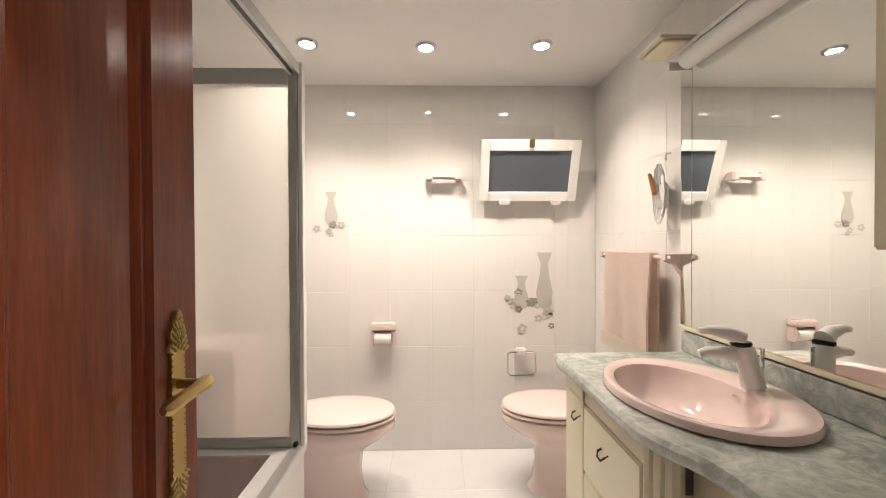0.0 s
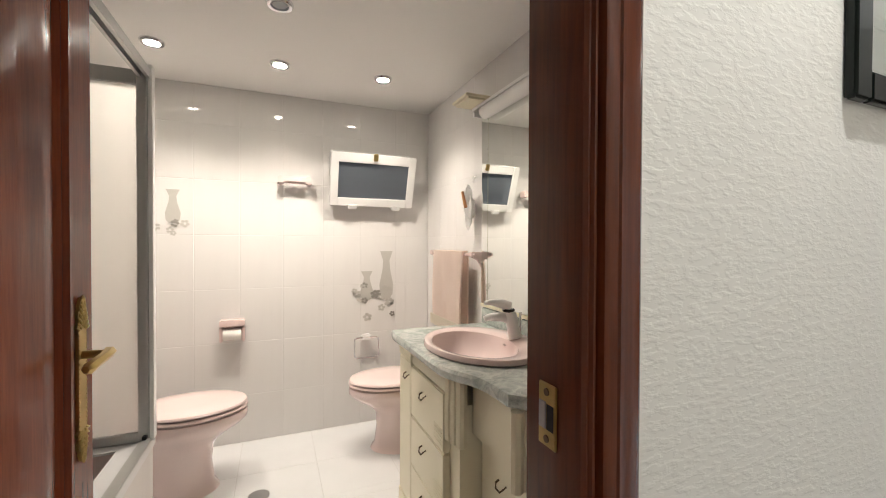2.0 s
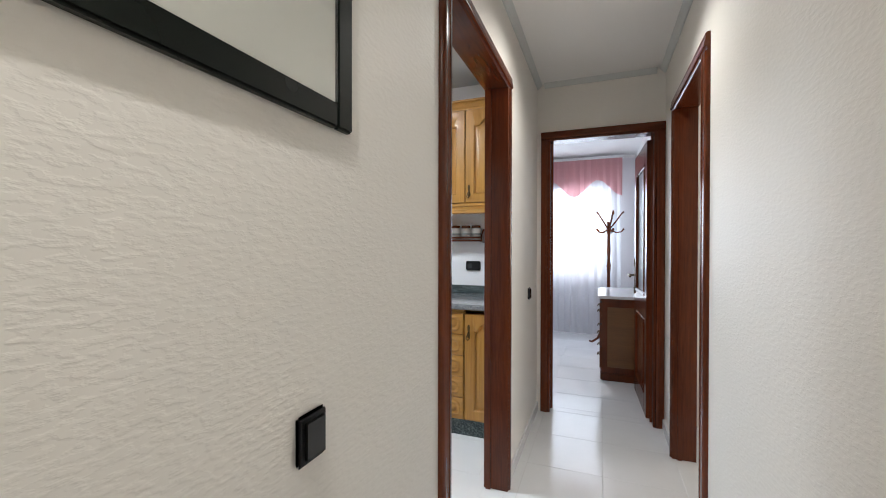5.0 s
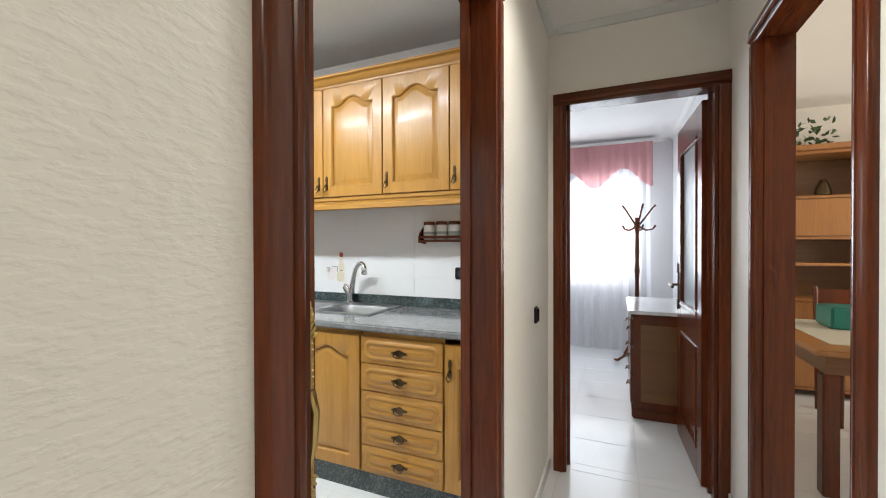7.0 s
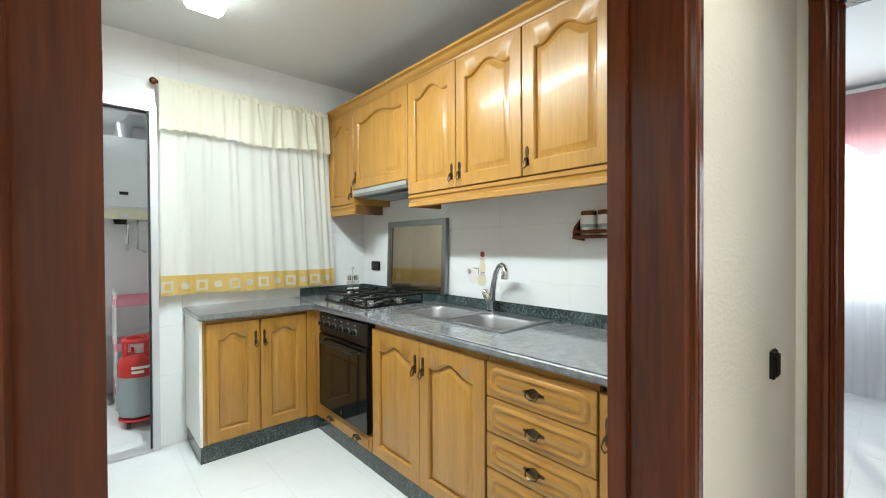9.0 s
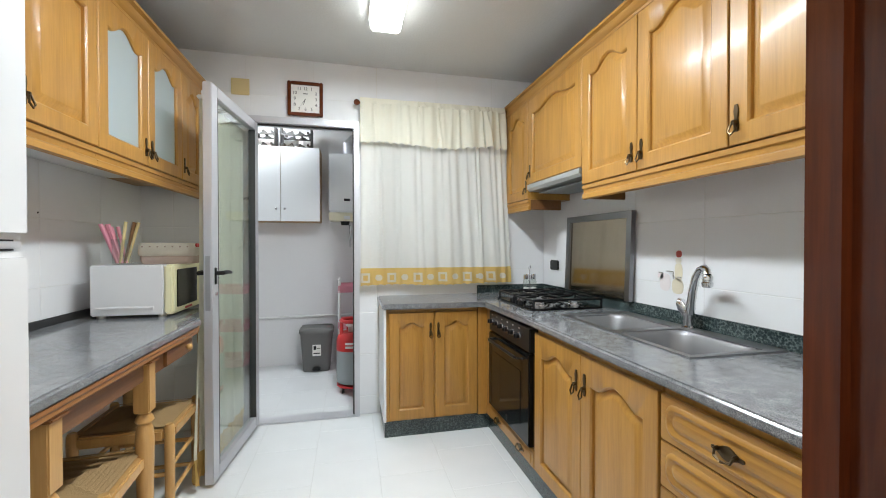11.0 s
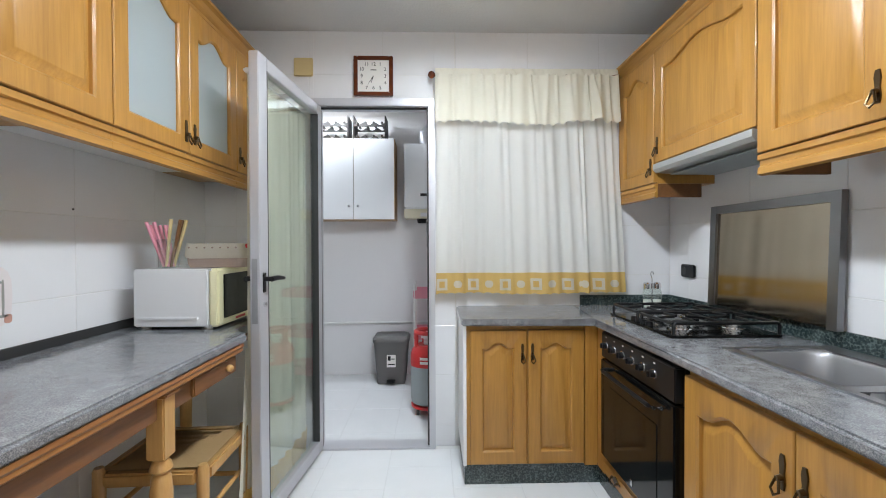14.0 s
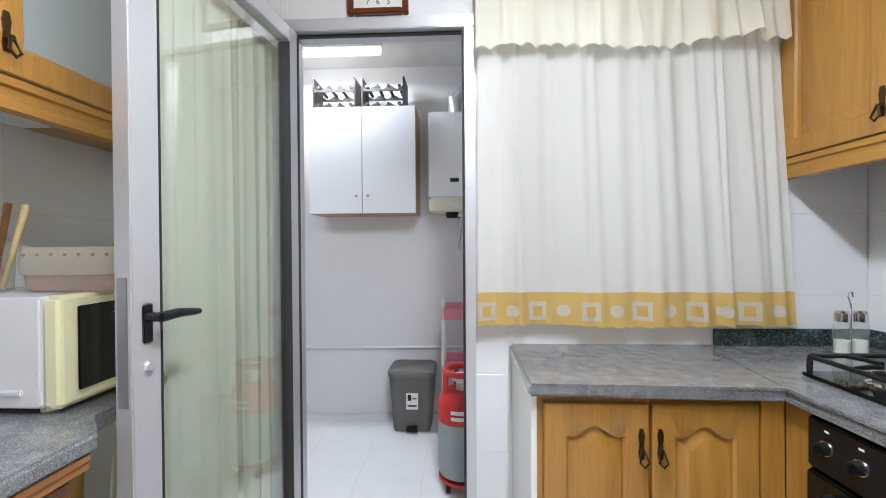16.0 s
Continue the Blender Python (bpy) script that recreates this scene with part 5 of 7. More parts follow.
vd = part("door", boxes((0.44, 0.4595, 1.05, 1.225, 0.08, 0.72), bev=0.004), CREAM, vanity)
part("handle", loop_pull(bmesh.new(), 0.44, 1.10, 0.655), BRONZE, vd)
part("filler", boxes((0.432, 0.4595, 1.03, 1.046, 0.0, 0.79), bev=0.003), CREAM, vanity)
part("frieze", boxes((0.438, 0.4595, 0.64, 1.23, 0.725, 0.795), bev=0.003), CREAM, vanity)
for z0, z1 in ((0.09, 0.285), (0.29, 0.50), (0.505, 0.72)):
    vd = part("drawer", boxes((0.432, 0.4595, 0.66, 1.028, z0, z1), bev=0.004), CREAM, vanity)
    part("handle", loop_pull(bmesh.new(), 0.432, 0.86, (z0 + z1) / 2 + 0.03), BRONZE, vd)
    for k in range(5):
        part("carved_line", boxes((0.4295, 0.4325, 0.67 + 0.0 * k, 0.75, z0 + 0.02 + k * 0.014, z0 + 0.027 + k * 0.014), bev=0.001), CREAM, vd)
for k in range(3):
    part("pilaster", lathe(bmesh.new(), [(0.014, 0.56), (0.02, 0.565), (0.02, 0.79)], Matrix.Translation((0.452 + 0.006 * k, 0.645 - 0.035 * k, 0)), 8), CREAM, vanity)
part("post", boxes((0.47, 0.50, 0.582, 0.60, 0.0, 0.56)), CREAM, vanity)
bd = part("box_drawer", boxes((0.505, 0.92, 0.285, 0.578, 0.601, 0.795), bev=0.004), CREAM, vanity)
for k in range(3):
    part("pilaster", lathe(bmesh.new(), [(0.014, 0.56), (0.019, 0.565), (0.019, 0.79)], Matrix.Translation((0.50 + 0.034 * k, 0.292, 0)), 8), CREAM, vanity)
for z0, z1 in ((0.02, 0.29), (0.30, 0.59)):
    vd = part("drawer", boxes((0.538, 0.5595, 0.295, 0.57, z0, z1), bev=0.004), CREAM, vanity)
    part("handle", loop_pull(bmesh.new(), 0.538, 0.43, (z0 + z1) / 2 + 0.05), BRONZE, vd)
out = [(0.934, 1.265), (0.43, 1.265), (0.405, 1.255), (0.392, 1.23), (0.398, 0.98), (0.398, 0.72), (0.402, 0.62), (0.428, 0.545), (0.463, 0.488), (0.478, 0.42), (0.474, 0.32), (0.49, 0.28), (0.52, 0.262), (0.934, 0.262)]


def pierced(outline, cx, cy, a, b, z0, z1, n=72):
    """A slab of any star-shaped outline with an oval hole."""
    rings = [[], [], [], [], []]
    for k in range(n):
        q = 2 * math.pi * k / n
        d = Vector((math.cos(q), math.sin(q)))
        best = 9
        for p0, p1 in zip(outline, outline[1:] + outline[:1]):
            p0, e = Vector(p0) - Vector((cx, cy)), Vector(p1) - Vector(p0)
            den = d.x * e.y - d.y * e.x
            if abs(den) > 1e-9:
                t, s = (p0.x * e.y - p0.y * e.x) / den, (p0.x * d.y - p0.y * d.x) / den
                if t > 0 and -1e-6 <= s <= 1 + 1e-6:
                    best = min(best, t)
        for ring, (r, z) in zip(rings, ((best - 0.006, z0), (best, z0 + 0.008), (best, z1 - 0.01), (best - 0.01, z1), (0, z1))):
            ring.append((cx + d.x * r, cy + d.y * r, z) if r else (cx + a * d.x, cy + b * d.y, z))
    rings.append([(p[0], p[1], z0) for p in rings[-1]])
    return loops(bmesh.new(), rings, False, False)


bm = pierced(out, 0.662, 0.808, 0.205, 0.27, 0.797, 0.832)
solo("marble_worktop", bm, MARBLE, "grey-green veined marble vanity top", "worktop")
solo("vanity_upstand", boxes((0.905, 0.93, 0.262, 1.265, 0.8325, 0.912), bev=0.004), MARBLE, "grey-green marble upstand under the mirror", "upstand")
basin = thing("washbasin", (0.66, 0.85, 0.832), "oval pink porcelain washbasin set in marble", "washbasin")


def bo(s, z, dx=0.0):
    return [(0.662 + dx + 0.228 * s * math.cos(q), 0.808 + 0.295 * s * math.sin(q), z) for q in [2 * math.pi * k / 44 for k in range(44)]]


def bi(s, z):
    return [(0.628 + 0.158 * s * math.cos(q), 0.815 + 0.235 * s * math.sin(q), z) for q in [2 * math.pi * k / 44 for k in range(44)]]


bm = loops(bmesh.new(), [bo(0.97, 0.8325), bo(1.0, 0.838), bo(1.0, 0.848), bo(0.985, 0.856), bo(0.96, 0.858), bi(1.08, 0.856), bi(1.0, 0.848), bi(0.96, 0.82), bi(0.85, 0.77), bi(0.6, 0.735), bi(0.2, 0.728)], close_first=False)
part("bowl", bm, PINK, basin)
part("overflow", boxes((0.772, 0.777, 0.80, 0.816, 0.826, 0.831)), CHROME, basin)
btap = thing("basin_tap", (0.80, 0.83, 0.858), "white single-lever basin mixer tap", "tap")
part("tap_body", tube(bmesh.new(), [(0.82, 0.80, 0.857), (0.812, 0.805, 0.90), (0.803, 0.812, 0.95), (0.798, 0.816, 0.965)], [0.03, 0.026, 0.027, 0.024], 16), PVC, btap)
part("spout", tube(bmesh.new(), [(0.805, 0.815, 0.935), (0.765, 0.825, 0.945), (0.715, 0.838, 0.945), (0.695, 0.842, 0.938)], [0.022, 0.02, 0.015, 0.012], 12), PVC, btap)
part("collar", lathe(bmesh.new(), [(0.024, 0.966), (0.026, 0.969), (0.026, 0.976), (0.024, 0.979)], Matrix.Translation((0.797, 0.817, 0))), BLACK, btap)
part("tap_lever", tube(bmesh.new(), [(0.80, 0.815, 0.985), (0.77, 0.825, 1.0), (0.72, 0.838, 1.008), (0.695, 0.845, 1.003)], [0.024, 0.02, 0.013, 0.009], 12), PVC, btap)
part("plug_rod", cyl(bmesh.new(), (0.845, 0.80, 0.857), (0.845, 0.80, 0.965), 0.003, 0.006, 8), CHROME, btap)

# mirror wall
mir = thing("mirror", (0.92, 0.7, 0.93), "large frameless bathroom mirror above the vanity", "mirror")
part("mirror_sheet", boxes((0.9155, 0.9205, 0.45, 1.215, 0.936, 1.93)), MIRROR, mir)
part("mirror_strip", boxes((0.9155, 0.9205, 1.219, 1.285, 0.936, 1.93)), MIRROR, mir)
part("backing", boxes((0.9207, 0.9285, 0.448, 1.287, 0.934, 1.932)), CREAM, mir)
part("bottom_channel", boxes((0.910, 0.9285, 0.448, 1.287, 0.918, 0.9335), bev=0.002), CREAM, mir)
canopy = thing("mirror_light", (0.85, 0.75, 1.94), "cream canopy light over the mirror, unlit", "wall light")
part("canopy", boxes((0.862, 0.929, 0.262, 1.30, 2.015, 2.03), (0.87, 0.929, 1.288, 1.30, 1.985, 2.015)), PVC, canopy)
part("step", boxes((0.77, 0.929, 1.16, 1.315, 2.0305, 2.042), (0.755, 0.929, 1.15, 1.325, 2.0425, 2.054), bev=0.002), CREAM, canopy)
for z, x in ((1.985, 0.885),):
    part("tube_cover", cyl(bmesh.new(), (x, 0.27, z), (x, 1.20, z), 0.034, 0.034, 24), PVC, canopy)
canopy.location.z -= 0.05
cab = thing("mirror_cabinet", (0.85, 0.3, 1.25), "small cream wall cabinet at the mirror's end", "cabinet")
part("body", boxes((0.79, 0.912, 0.1, 0.46, 1.24, 1.98), bev=0.004), CREAM, cab)
part("door", boxes((0.772, 0.7895, 0.1, 0.46, 1.24, 1.98), bev=0.004), CREAM, cab)

# towel rail, towel, hair tool
rail = thing("towel_rail", (0.9, 1.6, 1.2), "pink ceramic towel rail on the tiled wall", "towel rail")
part("bar", cyl(bmesh.new(), (0.868, 1.26, 1.196), (0.868, 1.93, 1.196), 0.009, 0.009, 12), PINK, rail)
for y in (1.30, 1.90):
    part("bracket", prism(bmesh.new(), [(0.855, 1.185), (0.855, 1.21), (0.93, 1.21), (0.93, 1.12), (0.90, 1.165)], y - 0.014, y + 0.014, "y"), PINK, rail)
bm = bmesh.new()
rings = []
for i in range(13):
    s = i / 12
    z = 1.208 - 0.48 * s
    ring = []
    for k in range(25):
        u = k / 24
        ring.append((0.846 - 0.009 * math.sin(13 * u + 3 * s) * (0.4 + s) - 0.012 * s * math.sin(u * 5 + 1), 1.385 + 0.45 * u * (0.96 + 0.06 * s), z + 0.004 * math.sin(k * 1.7) * (i == 12)))
    rings.append(ring + [(p[0] + 0.01, p[1], p[2]) for p in reversed(ring)])
loops(bm, rings)
tw = solo("towel", bm, TOWEL, "peach terry towel with lace hem on the rail", "towel")
part("back_fold", boxes((0.874, 0.884, 1.375, 1.82, 0.80, 1.205), bev=0.003), TOWEL, tw)
part("fold_top", boxes((0.848, 0.884, 1.382, 1.834, 1.2065, 1.214), bev=0.003), TOWEL, tw)
part("lace_hem", boxes((0.8305, 0.8335, 1.392, 1.84, 0.735, 0.80), bev=0.001), LACE, tw, "lace hem")
hook = thing("curling_iron", (0.92, 1.45, 1.45), "white curling iron with coiled cord hanging on a hook", "hair tool")
part("hook", tube(bmesh.new(), [(0.93, 1.45, 1.63), (0.915, 1.45, 1.63), (0.908, 1.45, 1.61), (0.914, 1.45, 1.60)], 0.004, 8), PVC, hook)
part("pouch", lathe(bmesh.new(), [(0.02, 1.40), (0.034, 1.41), (0.03, 1.47), (0.024, 1.50)], Matrix.Translation((0.905, 1.455, 0)), 14, 0.5), PVC, hook)
part("wand", cyl(bmesh.new(), (0.872, 1.465, 1.46), (0.868, 1.50, 1.55), 0.011, 0.008, 10), TEAK, hook, "orange-red wand tip")
for k in range(5):
    bm = tube(bmesh.new(), [(0.897 - 0.004 * k, 1.452 + (0.02 + 0.006 * k) * math.cos(q), 1.46 + (0.10 + 0.007 * k) * math.sin(q)) for q in [radians(24 * i + k * 9) for i in range(16)]], 0.0035, 6)
    part("cord", bm, PVC, hook)

hook.location.y -= 0.07

# fittings on the window wall
soap = thing("soap_shelf", (-0.01, 2.1, 1.6), "pink ceramic towel bar on two brackets", "towel bar")
part("bar", boxes((-0.075, 0.075, 2.085, 2.125, 1.635, 1.675), bev=0.012), PINK, soap)
for x in (-0.085, 0.085):
    part("bracket", boxes((x - 0.018, x + 0.018, 2.08, 2.158, 1.628, 1.682), bev=0.008), PINK, soap)
ph = thing("paper_holder", (-0.35, 2.1, 0.7), "pink ceramic holder with white toilet paper roll", "paper holder")
part("holder", boxes((-0.43, -0.29, 2.085, 2.158, 0.745, 0.785), (-0.43, -0.412, 2.095, 2.158, 0.65, 0.744), (-0.308, -0.29, 2.095, 2.158, 0.65, 0.744), (-0.412, -0.308, 2.148, 2.158, 0.65, 0.744), bev=0.006), PINK, ph)
part("paper_roll", cyl(bmesh.new(), (-0.41, 2.115, 0.695), (-0.31, 2.115, 0.695), 0.035, 0.035, 20), PAPER, ph, "white paper roll")
rg = thing("towel_ring", (0.46, 2.12, 0.55), "square chrome towel ring on a white mount", "towel ring")
part("mount", boxes((0.43, 0.495, 2.11, 2.158, 0.585, 0.625), bev=0.008), PVC, rg)
part("ring", tube(bmesh.new(), [(0.40, 2.115, 0.605), (0.382, 2.112, 0.595), (0.38, 2.108, 0.485), (0.395, 2.106, 0.468), (0.53, 2.106, 0.468), (0.548, 2.108, 0.485), (0.546, 2.112, 0.595), (0.53, 2.115, 0.605), (0.40, 2.115, 0.605)], 0.0055, 8), CHROME, rg)
solo("floor_drain", lathe(bmesh.new(), [(0.05, 0.0), (0.05, 0.004), (0.042, 0.006)], Matrix.Translation((-0.196, 1.524, 0.0)), 24), STEEL, "round steel floor drain cover", "drain")

# small hopper window, tilted inwards
win = tagged(new("window_1"), "small white hopper window tilted open with grey glass", "window", kind="structure")
part("window_frame", boxes((0.225, 0.255, 2.13, 2.22, 1.515, 1.885), (0.75, 0.78, 2.13, 2.22, 1.515, 1.885), (0.255, 0.75, 2.13, 2.22, 1.515, 1.545), (0.255, 0.75, 2.13, 2.22, 1.855, 1.885), bev=0.004), PVC, win)
part("shelf", boxes((0.83, 0.9295, 0.1, 0.44, 1.05, 1.075), bev=0.004), CREAM, cab)
MWIN = pose(0.213, 2.122, 1.515, 19, 0, 0)
sash = part("sash", boxes((0, 0.05, -0.03, 0, 0, 0.352), (0.52, 0.57, -0.03, 0, 0, 0.352), (0.05, 0.52, -0.03, 0, 0, 0.055), (0.05, 0.52, -0.03, 0, 0.29, 0.352), bev=0.004), PVC, win, m=MWIN)
part("pane", boxes((0.048, 0.522, -0.018, -0.012, 0.053, 0.292)), glass("grey_pane", (0.45, 0.50, 0.56), 0.15, frost=0.35), sash, "grey obscured glass", m=MWIN)
for x in (0.12, 0.42):
    part("hinge", boxes((x, x + 0.06, -0.042, -0.006, -0.02, 0.012), bev=0.005), PVC, win, m=MWIN)
part("catch", boxes((0.27, 0.30, -0.045, -0.031, 0.31, 0.358), bev=0.004), BRASS, win, m=MWIN)
# unseen walls added outside to keep bright sky off the bathroom pane
setting("wall_light_shaft", boxes((-0.3, 1.3, 2.95, 3.0, 0, 2.72), (-0.3, -0.25, 2.3, 2.95, 0, 2.72), (0.95, 1.0, 2.64, 2.95, 0, 2.72)), GREY_PAINT, "unseen grey wall added to keep the small window dim", "wall")


# printed ornaments on the tiles
def ornament(name, at, label, seed, wide):
    rnd = random.Random(seed)
    e = thing(name, at, label, "tile ornament")
    x0, y, z0 = at
    for k, (dx, hgt, w) in enumerate(((0.10, 0.20, 0.045), (0.24, 0.34, 0.05)) if wide else ((0.10, 0.2, 0.04),)):
        prof = [(w * f, z0 + hgt * h) for f, h in ((0.5, 0), (0.9, 0.1), (1.0, 0.3), (0.55, 0.62), (0.45, 0.8), (0.9, 1.0))]
        pts = [(x0 + dx + r, z) for r, z in prof] + [(x0 + dx - r, z) for r, z in reversed(prof)]
        part("vase", prism(bmesh.new(), pts, y, y - 0.0012, "y"), PALE_INK, e)
    for k in range(15 if wide else 6):
        cx = x0 + rnd.uniform(0.01, 0.32 if wide else 0.17)
        cz = z0 + rnd.uniform(-0.13, 0.10) if wide else z0 + rnd.uniform(-0.06, 0.02)
        r0 = rnd.uniform(0.018, 0.034) if wide else rnd.uniform(0.014, 0.026)
        bm = bmesh.new()
        for q in range(5):
            a = q * 1.2566 + k
            pts = [(cx + r0 * (0.62 * math.cos(a) + 0.42 * math.cos(b)), cz + r0 * (0.62 * math.sin(a) + 0.34 * math.sin(b))) for b in [2 * math.pi * i / 8 for i in range(8)]]
            prism(bm, pts, y - 0.0002 * (q + 1) - 0.001, y - 0.0002 * (q + 1) - 0.0018, "y")
        part("flower", bm, GREY_INK if k % 3 == 0 else PALE_INK, e)
    return e


ornament("tile_ornament", (0.375, 2.1588, 0.86), "grey printed vases and flowers on the wall tiles", 3, True)
ornament("tile_ornament", (-0.775, 2.1588, 1.37), "grey printed vase and fruit on the wall tiles", 5, False)


# recessed ceiling spots
def spot(x, y, z, label, glowing, group):
    e = thing("ceiling_spot", (x, y, z), label, "ceiling light", group)
    bm = bmesh.new()
    prof = [(0.034, -0.001), (0.036, -0.012), (0.046, -0.014), (0.052, -0.006), (0.052, 0.0)]
    rings = [[(x + r * math.cos(q), y + r * math.sin(q), z + h) for q in [2 * math.pi * k / 24 for k in range(24)]] for r, h in prof]
    loops(bm, rings, close_first=False, close_last=False)
    part("ring", bm, CHROME, e)
    part("lamp_face", cyl(bmesh.new(), (x, y, z - 0.009), (x, y, z - 0.0005), 0.027, 0.033, 20), glowing, e, "dull unlit bulb" if glowing == GREY_PAINT else "lit reflector bulb")
    return e


for px, py in BATH_SPOTS[:3]:
    spot(px, py, 2.21, "round chrome recessed ceiling spot, lit", GLOW_WARM, "bathroom spots")
spot(*BATH_SPOTS[3], 2.21, "round chrome recessed ceiling spot, unlit", GREY_PAINT, "bathroom spots")
spot(2.69, -0.76, 2.49, "round chrome recessed hall spot, lit", GLOW_HALL, "hall spots")
# unseen fixture added at the second hall lamp
spot(0.5, -0.64, 2.49, "round chrome recessed hall spot, lit", GLOW_HALL, "hall spots")


# ---- kitchen: door, window, curtain, clock and small things ----
gd = tagged(new("door_4"), "glazed aluminium door to the utility room, standing open", "door", kind="structure")
bm = boxes((1.648, 1.69, 2.485, 2.60, 0.0, 2.10), (2.358, 2.396, 2.485, 2.60, 0.0, 2.10), (1.648, 2.396, 2.485, 2.60, 2.1005, 2.148), bev=0.003)
part("door_frame", bm, ALUMINIUM, gd)
part("threshold", boxes((1.69, 2.358, 2.49, 2.60, -0.001, 0.012), bev=0.003), ALUMINIUM, gd)
part("frame_seal", boxes((1.6905, 1.70, 2.515, 2.53, 0.012, 2.09), (2.348, 2.3575, 2.515, 2.53, 0.012, 2.09), (1.70, 2.348, 2.515, 2.53, 2.0905, 2.1)), RUBBER, gd)
MG = pose(1.69, 2.482, 0, 0, 0, -95.6)
W = 0.72
leaf = part("leaf", boxes((0, 0.055, -0.022, 0.022, 0.02, 2.09), (W - 0.075, W, -0.022, 0.022, 0.02, 2.09), (0.055, W - 0.075, -0.022, 0.022, 0.02, 0.09), (0.055, W - 0.075, -0.022, 0.022, 2.03, 2.09), bev=0.003), ALUMINIUM, gd, m=MG)
part("pane", boxes((0.053, W - 0.073, -0.003, 0.003, 0.088, 2.032)), DOOR_PANE, leaf, "clear glass with a green edge", m=MG)
leaf.children[-1].visible_shadow = False
part("gasket", boxes((0.055, 0.059, -0.0225, 0.0225, 0.09, 2.03), (W - 0.079, W - 0.075, -0.0225, 0.0225, 0.09, 2.03)), RUBBER, leaf, m=MG)
part("lock_plate", boxes((W - 0.0005, W + 0.003, -0.012, 0.012, 0.92, 1.2), bev=0.001), STEEL, leaf, m=MG)
for s in (1, -1):
    bm = boxes((W - 0.052, W - 0.024, s * 0.022 - 0.004, s * 0.022 + 0.004, 1.05, 1.14), bev=0.004)
    cyl(bm, (W - 0.038, s * 0.022, 1.11), (W - 0.038, s * 0.06, 1.11), 0.011, 0.01, 12)
    tube(bm, [(W - 0.034, s * 0.058, 1.11), (W - 0.08, s * 0.062, 1.113), (W - 0.13, s * 0.06, 1.108), (W - 0.15, s * 0.058, 1.106)], [0.012, 0.011, 0.009, 0.007], 10)
    part("door_handle", bm, BLACK, leaf, m=MG)
    part("keyhole", cyl(bmesh.new(), (W - 0.038, s * 0.022, 1.0), (W - 0.038, s * 0.03, 1.0), 0.011, 0.01, 12), CHROME, leaf, m=MG)
kw = tagged(new("window_2"), "aluminium kitchen window behind the curtain", "window", kind="structure")
part("window_frame", boxes((2.525, 2.565, 2.55, 2.60, 1.025, 2.195), (3.415, 3.455, 2.55, 2.60, 1.025, 2.195), (2.565, 3.415, 2.55, 2.60, 1.025, 1.065), (2.565, 3.415, 2.55, 2.60, 2.155, 2.195), (2.965, 3.015, 2.555, 2.595, 1.065, 2.155), bev=0.003), ALUMINIUM, kw)
part("pane", boxes((2.565, 2.965, 2.573, 2.577, 1.065, 2.155)), PANE, kw)
part("pane", boxes((3.015, 3.415, 2.573, 2.577, 1.065, 2.155)), PANE, kw)


def drape(x0, x1, y, z_top, z_bot, folds, amp, seed, z_steps=10, spread=0.0, hem=0.0, thick=0.003):
    """Hanging cloth with uneven pleats; wider and deeper folds towards the hem."""
    rnd = random.Random(seed)
    ph = [rnd.uniform(0, 6.28) for k in range(5)]
    n = folds * 9
    bm = bmesh.new()
    rows = []
    for i in range(z_steps + 1):
        s = i / z_steps
        row = []
        for k in range(n + 1):
            u = k / n
            q = u * folds * 2 * math.pi
            a = amp * (0.45 + 0.75 * s)
            yy = y - a * (math.sin(q + 1.6 * math.sin(u * 9 + ph[0]) + 0.5 * s) + 0.5 * math.sin(2.3 * q + ph[1]) * (1 - 0.6 * s) + 0.6 * math.sin(u * 5 + ph[2]))
            x = x0 + (x1 - x0) * u + spread * s * (u - 0.35) + 0.004 * math.sin(q * 1.3 + ph[3])
            z = z_top + (z_bot - z_top) * s + (hem * math.sin(q * 1.5 + ph[4]) if i == z_steps else 0)
            row.append(bm.verts.new((x, yy, z)))
        rows.append(row)
    for a, b in zip(rows, rows[1:]):
        for k in range(n):
            bm.faces.new((a[k], a[k + 1], b[k + 1], b[k]))
    return bm


cur = thing("kitchen_curtain", (2.95, 2.46, 0.95), "cream kitchen curtain with frilled top and mustard hem band", "curtain")
part("rod", cyl(bmesh.new(), (2.385, 2.47, 2.285), (3.52, 2.47, 2.285), 0.011, 0.011, 12), MAHOGANY_X, cur)
bm = bmesh.new()
bmesh.ops.create_uvsphere(bm, u_segments=12, v_segments=8, radius=0.022, matrix=Matrix.Translation((2.378, 2.47, 2.285)))
part("finial", bm, MAHOGANY_X, cur)


def pleat_set(seed, count, left, right):
    """Uneven pleats: place, width and depth of each; more of them and deeper towards the gathered end."""
    rnd = random.Random(seed)
    out, u = [], left
    while u < right:
        out.append((u, rnd.uniform(0.008, 0.02), rnd.uniform(0.4, 1.0) * (0.5 + 0.8 * u), rnd.uniform(-0.02, 0.02)))
        u += rnd.uniform(0.6, 1.5) / count
    return out


def pleat_depth(pleats, u, s):
    d = 0.25 * math.sin(u * 17 + 1.0) * (0.4 + 0.6 * s) + 0.18 * math.sin(u * 43 + 2 * s)
    for c, w, a, lean in pleats:
        ww = w * (0.8 + 0.9 * s)
        d += a * (0.6 + 0.4 * s) * math.exp(-((u - c - lean * s) / ww) ** 2)
    return d


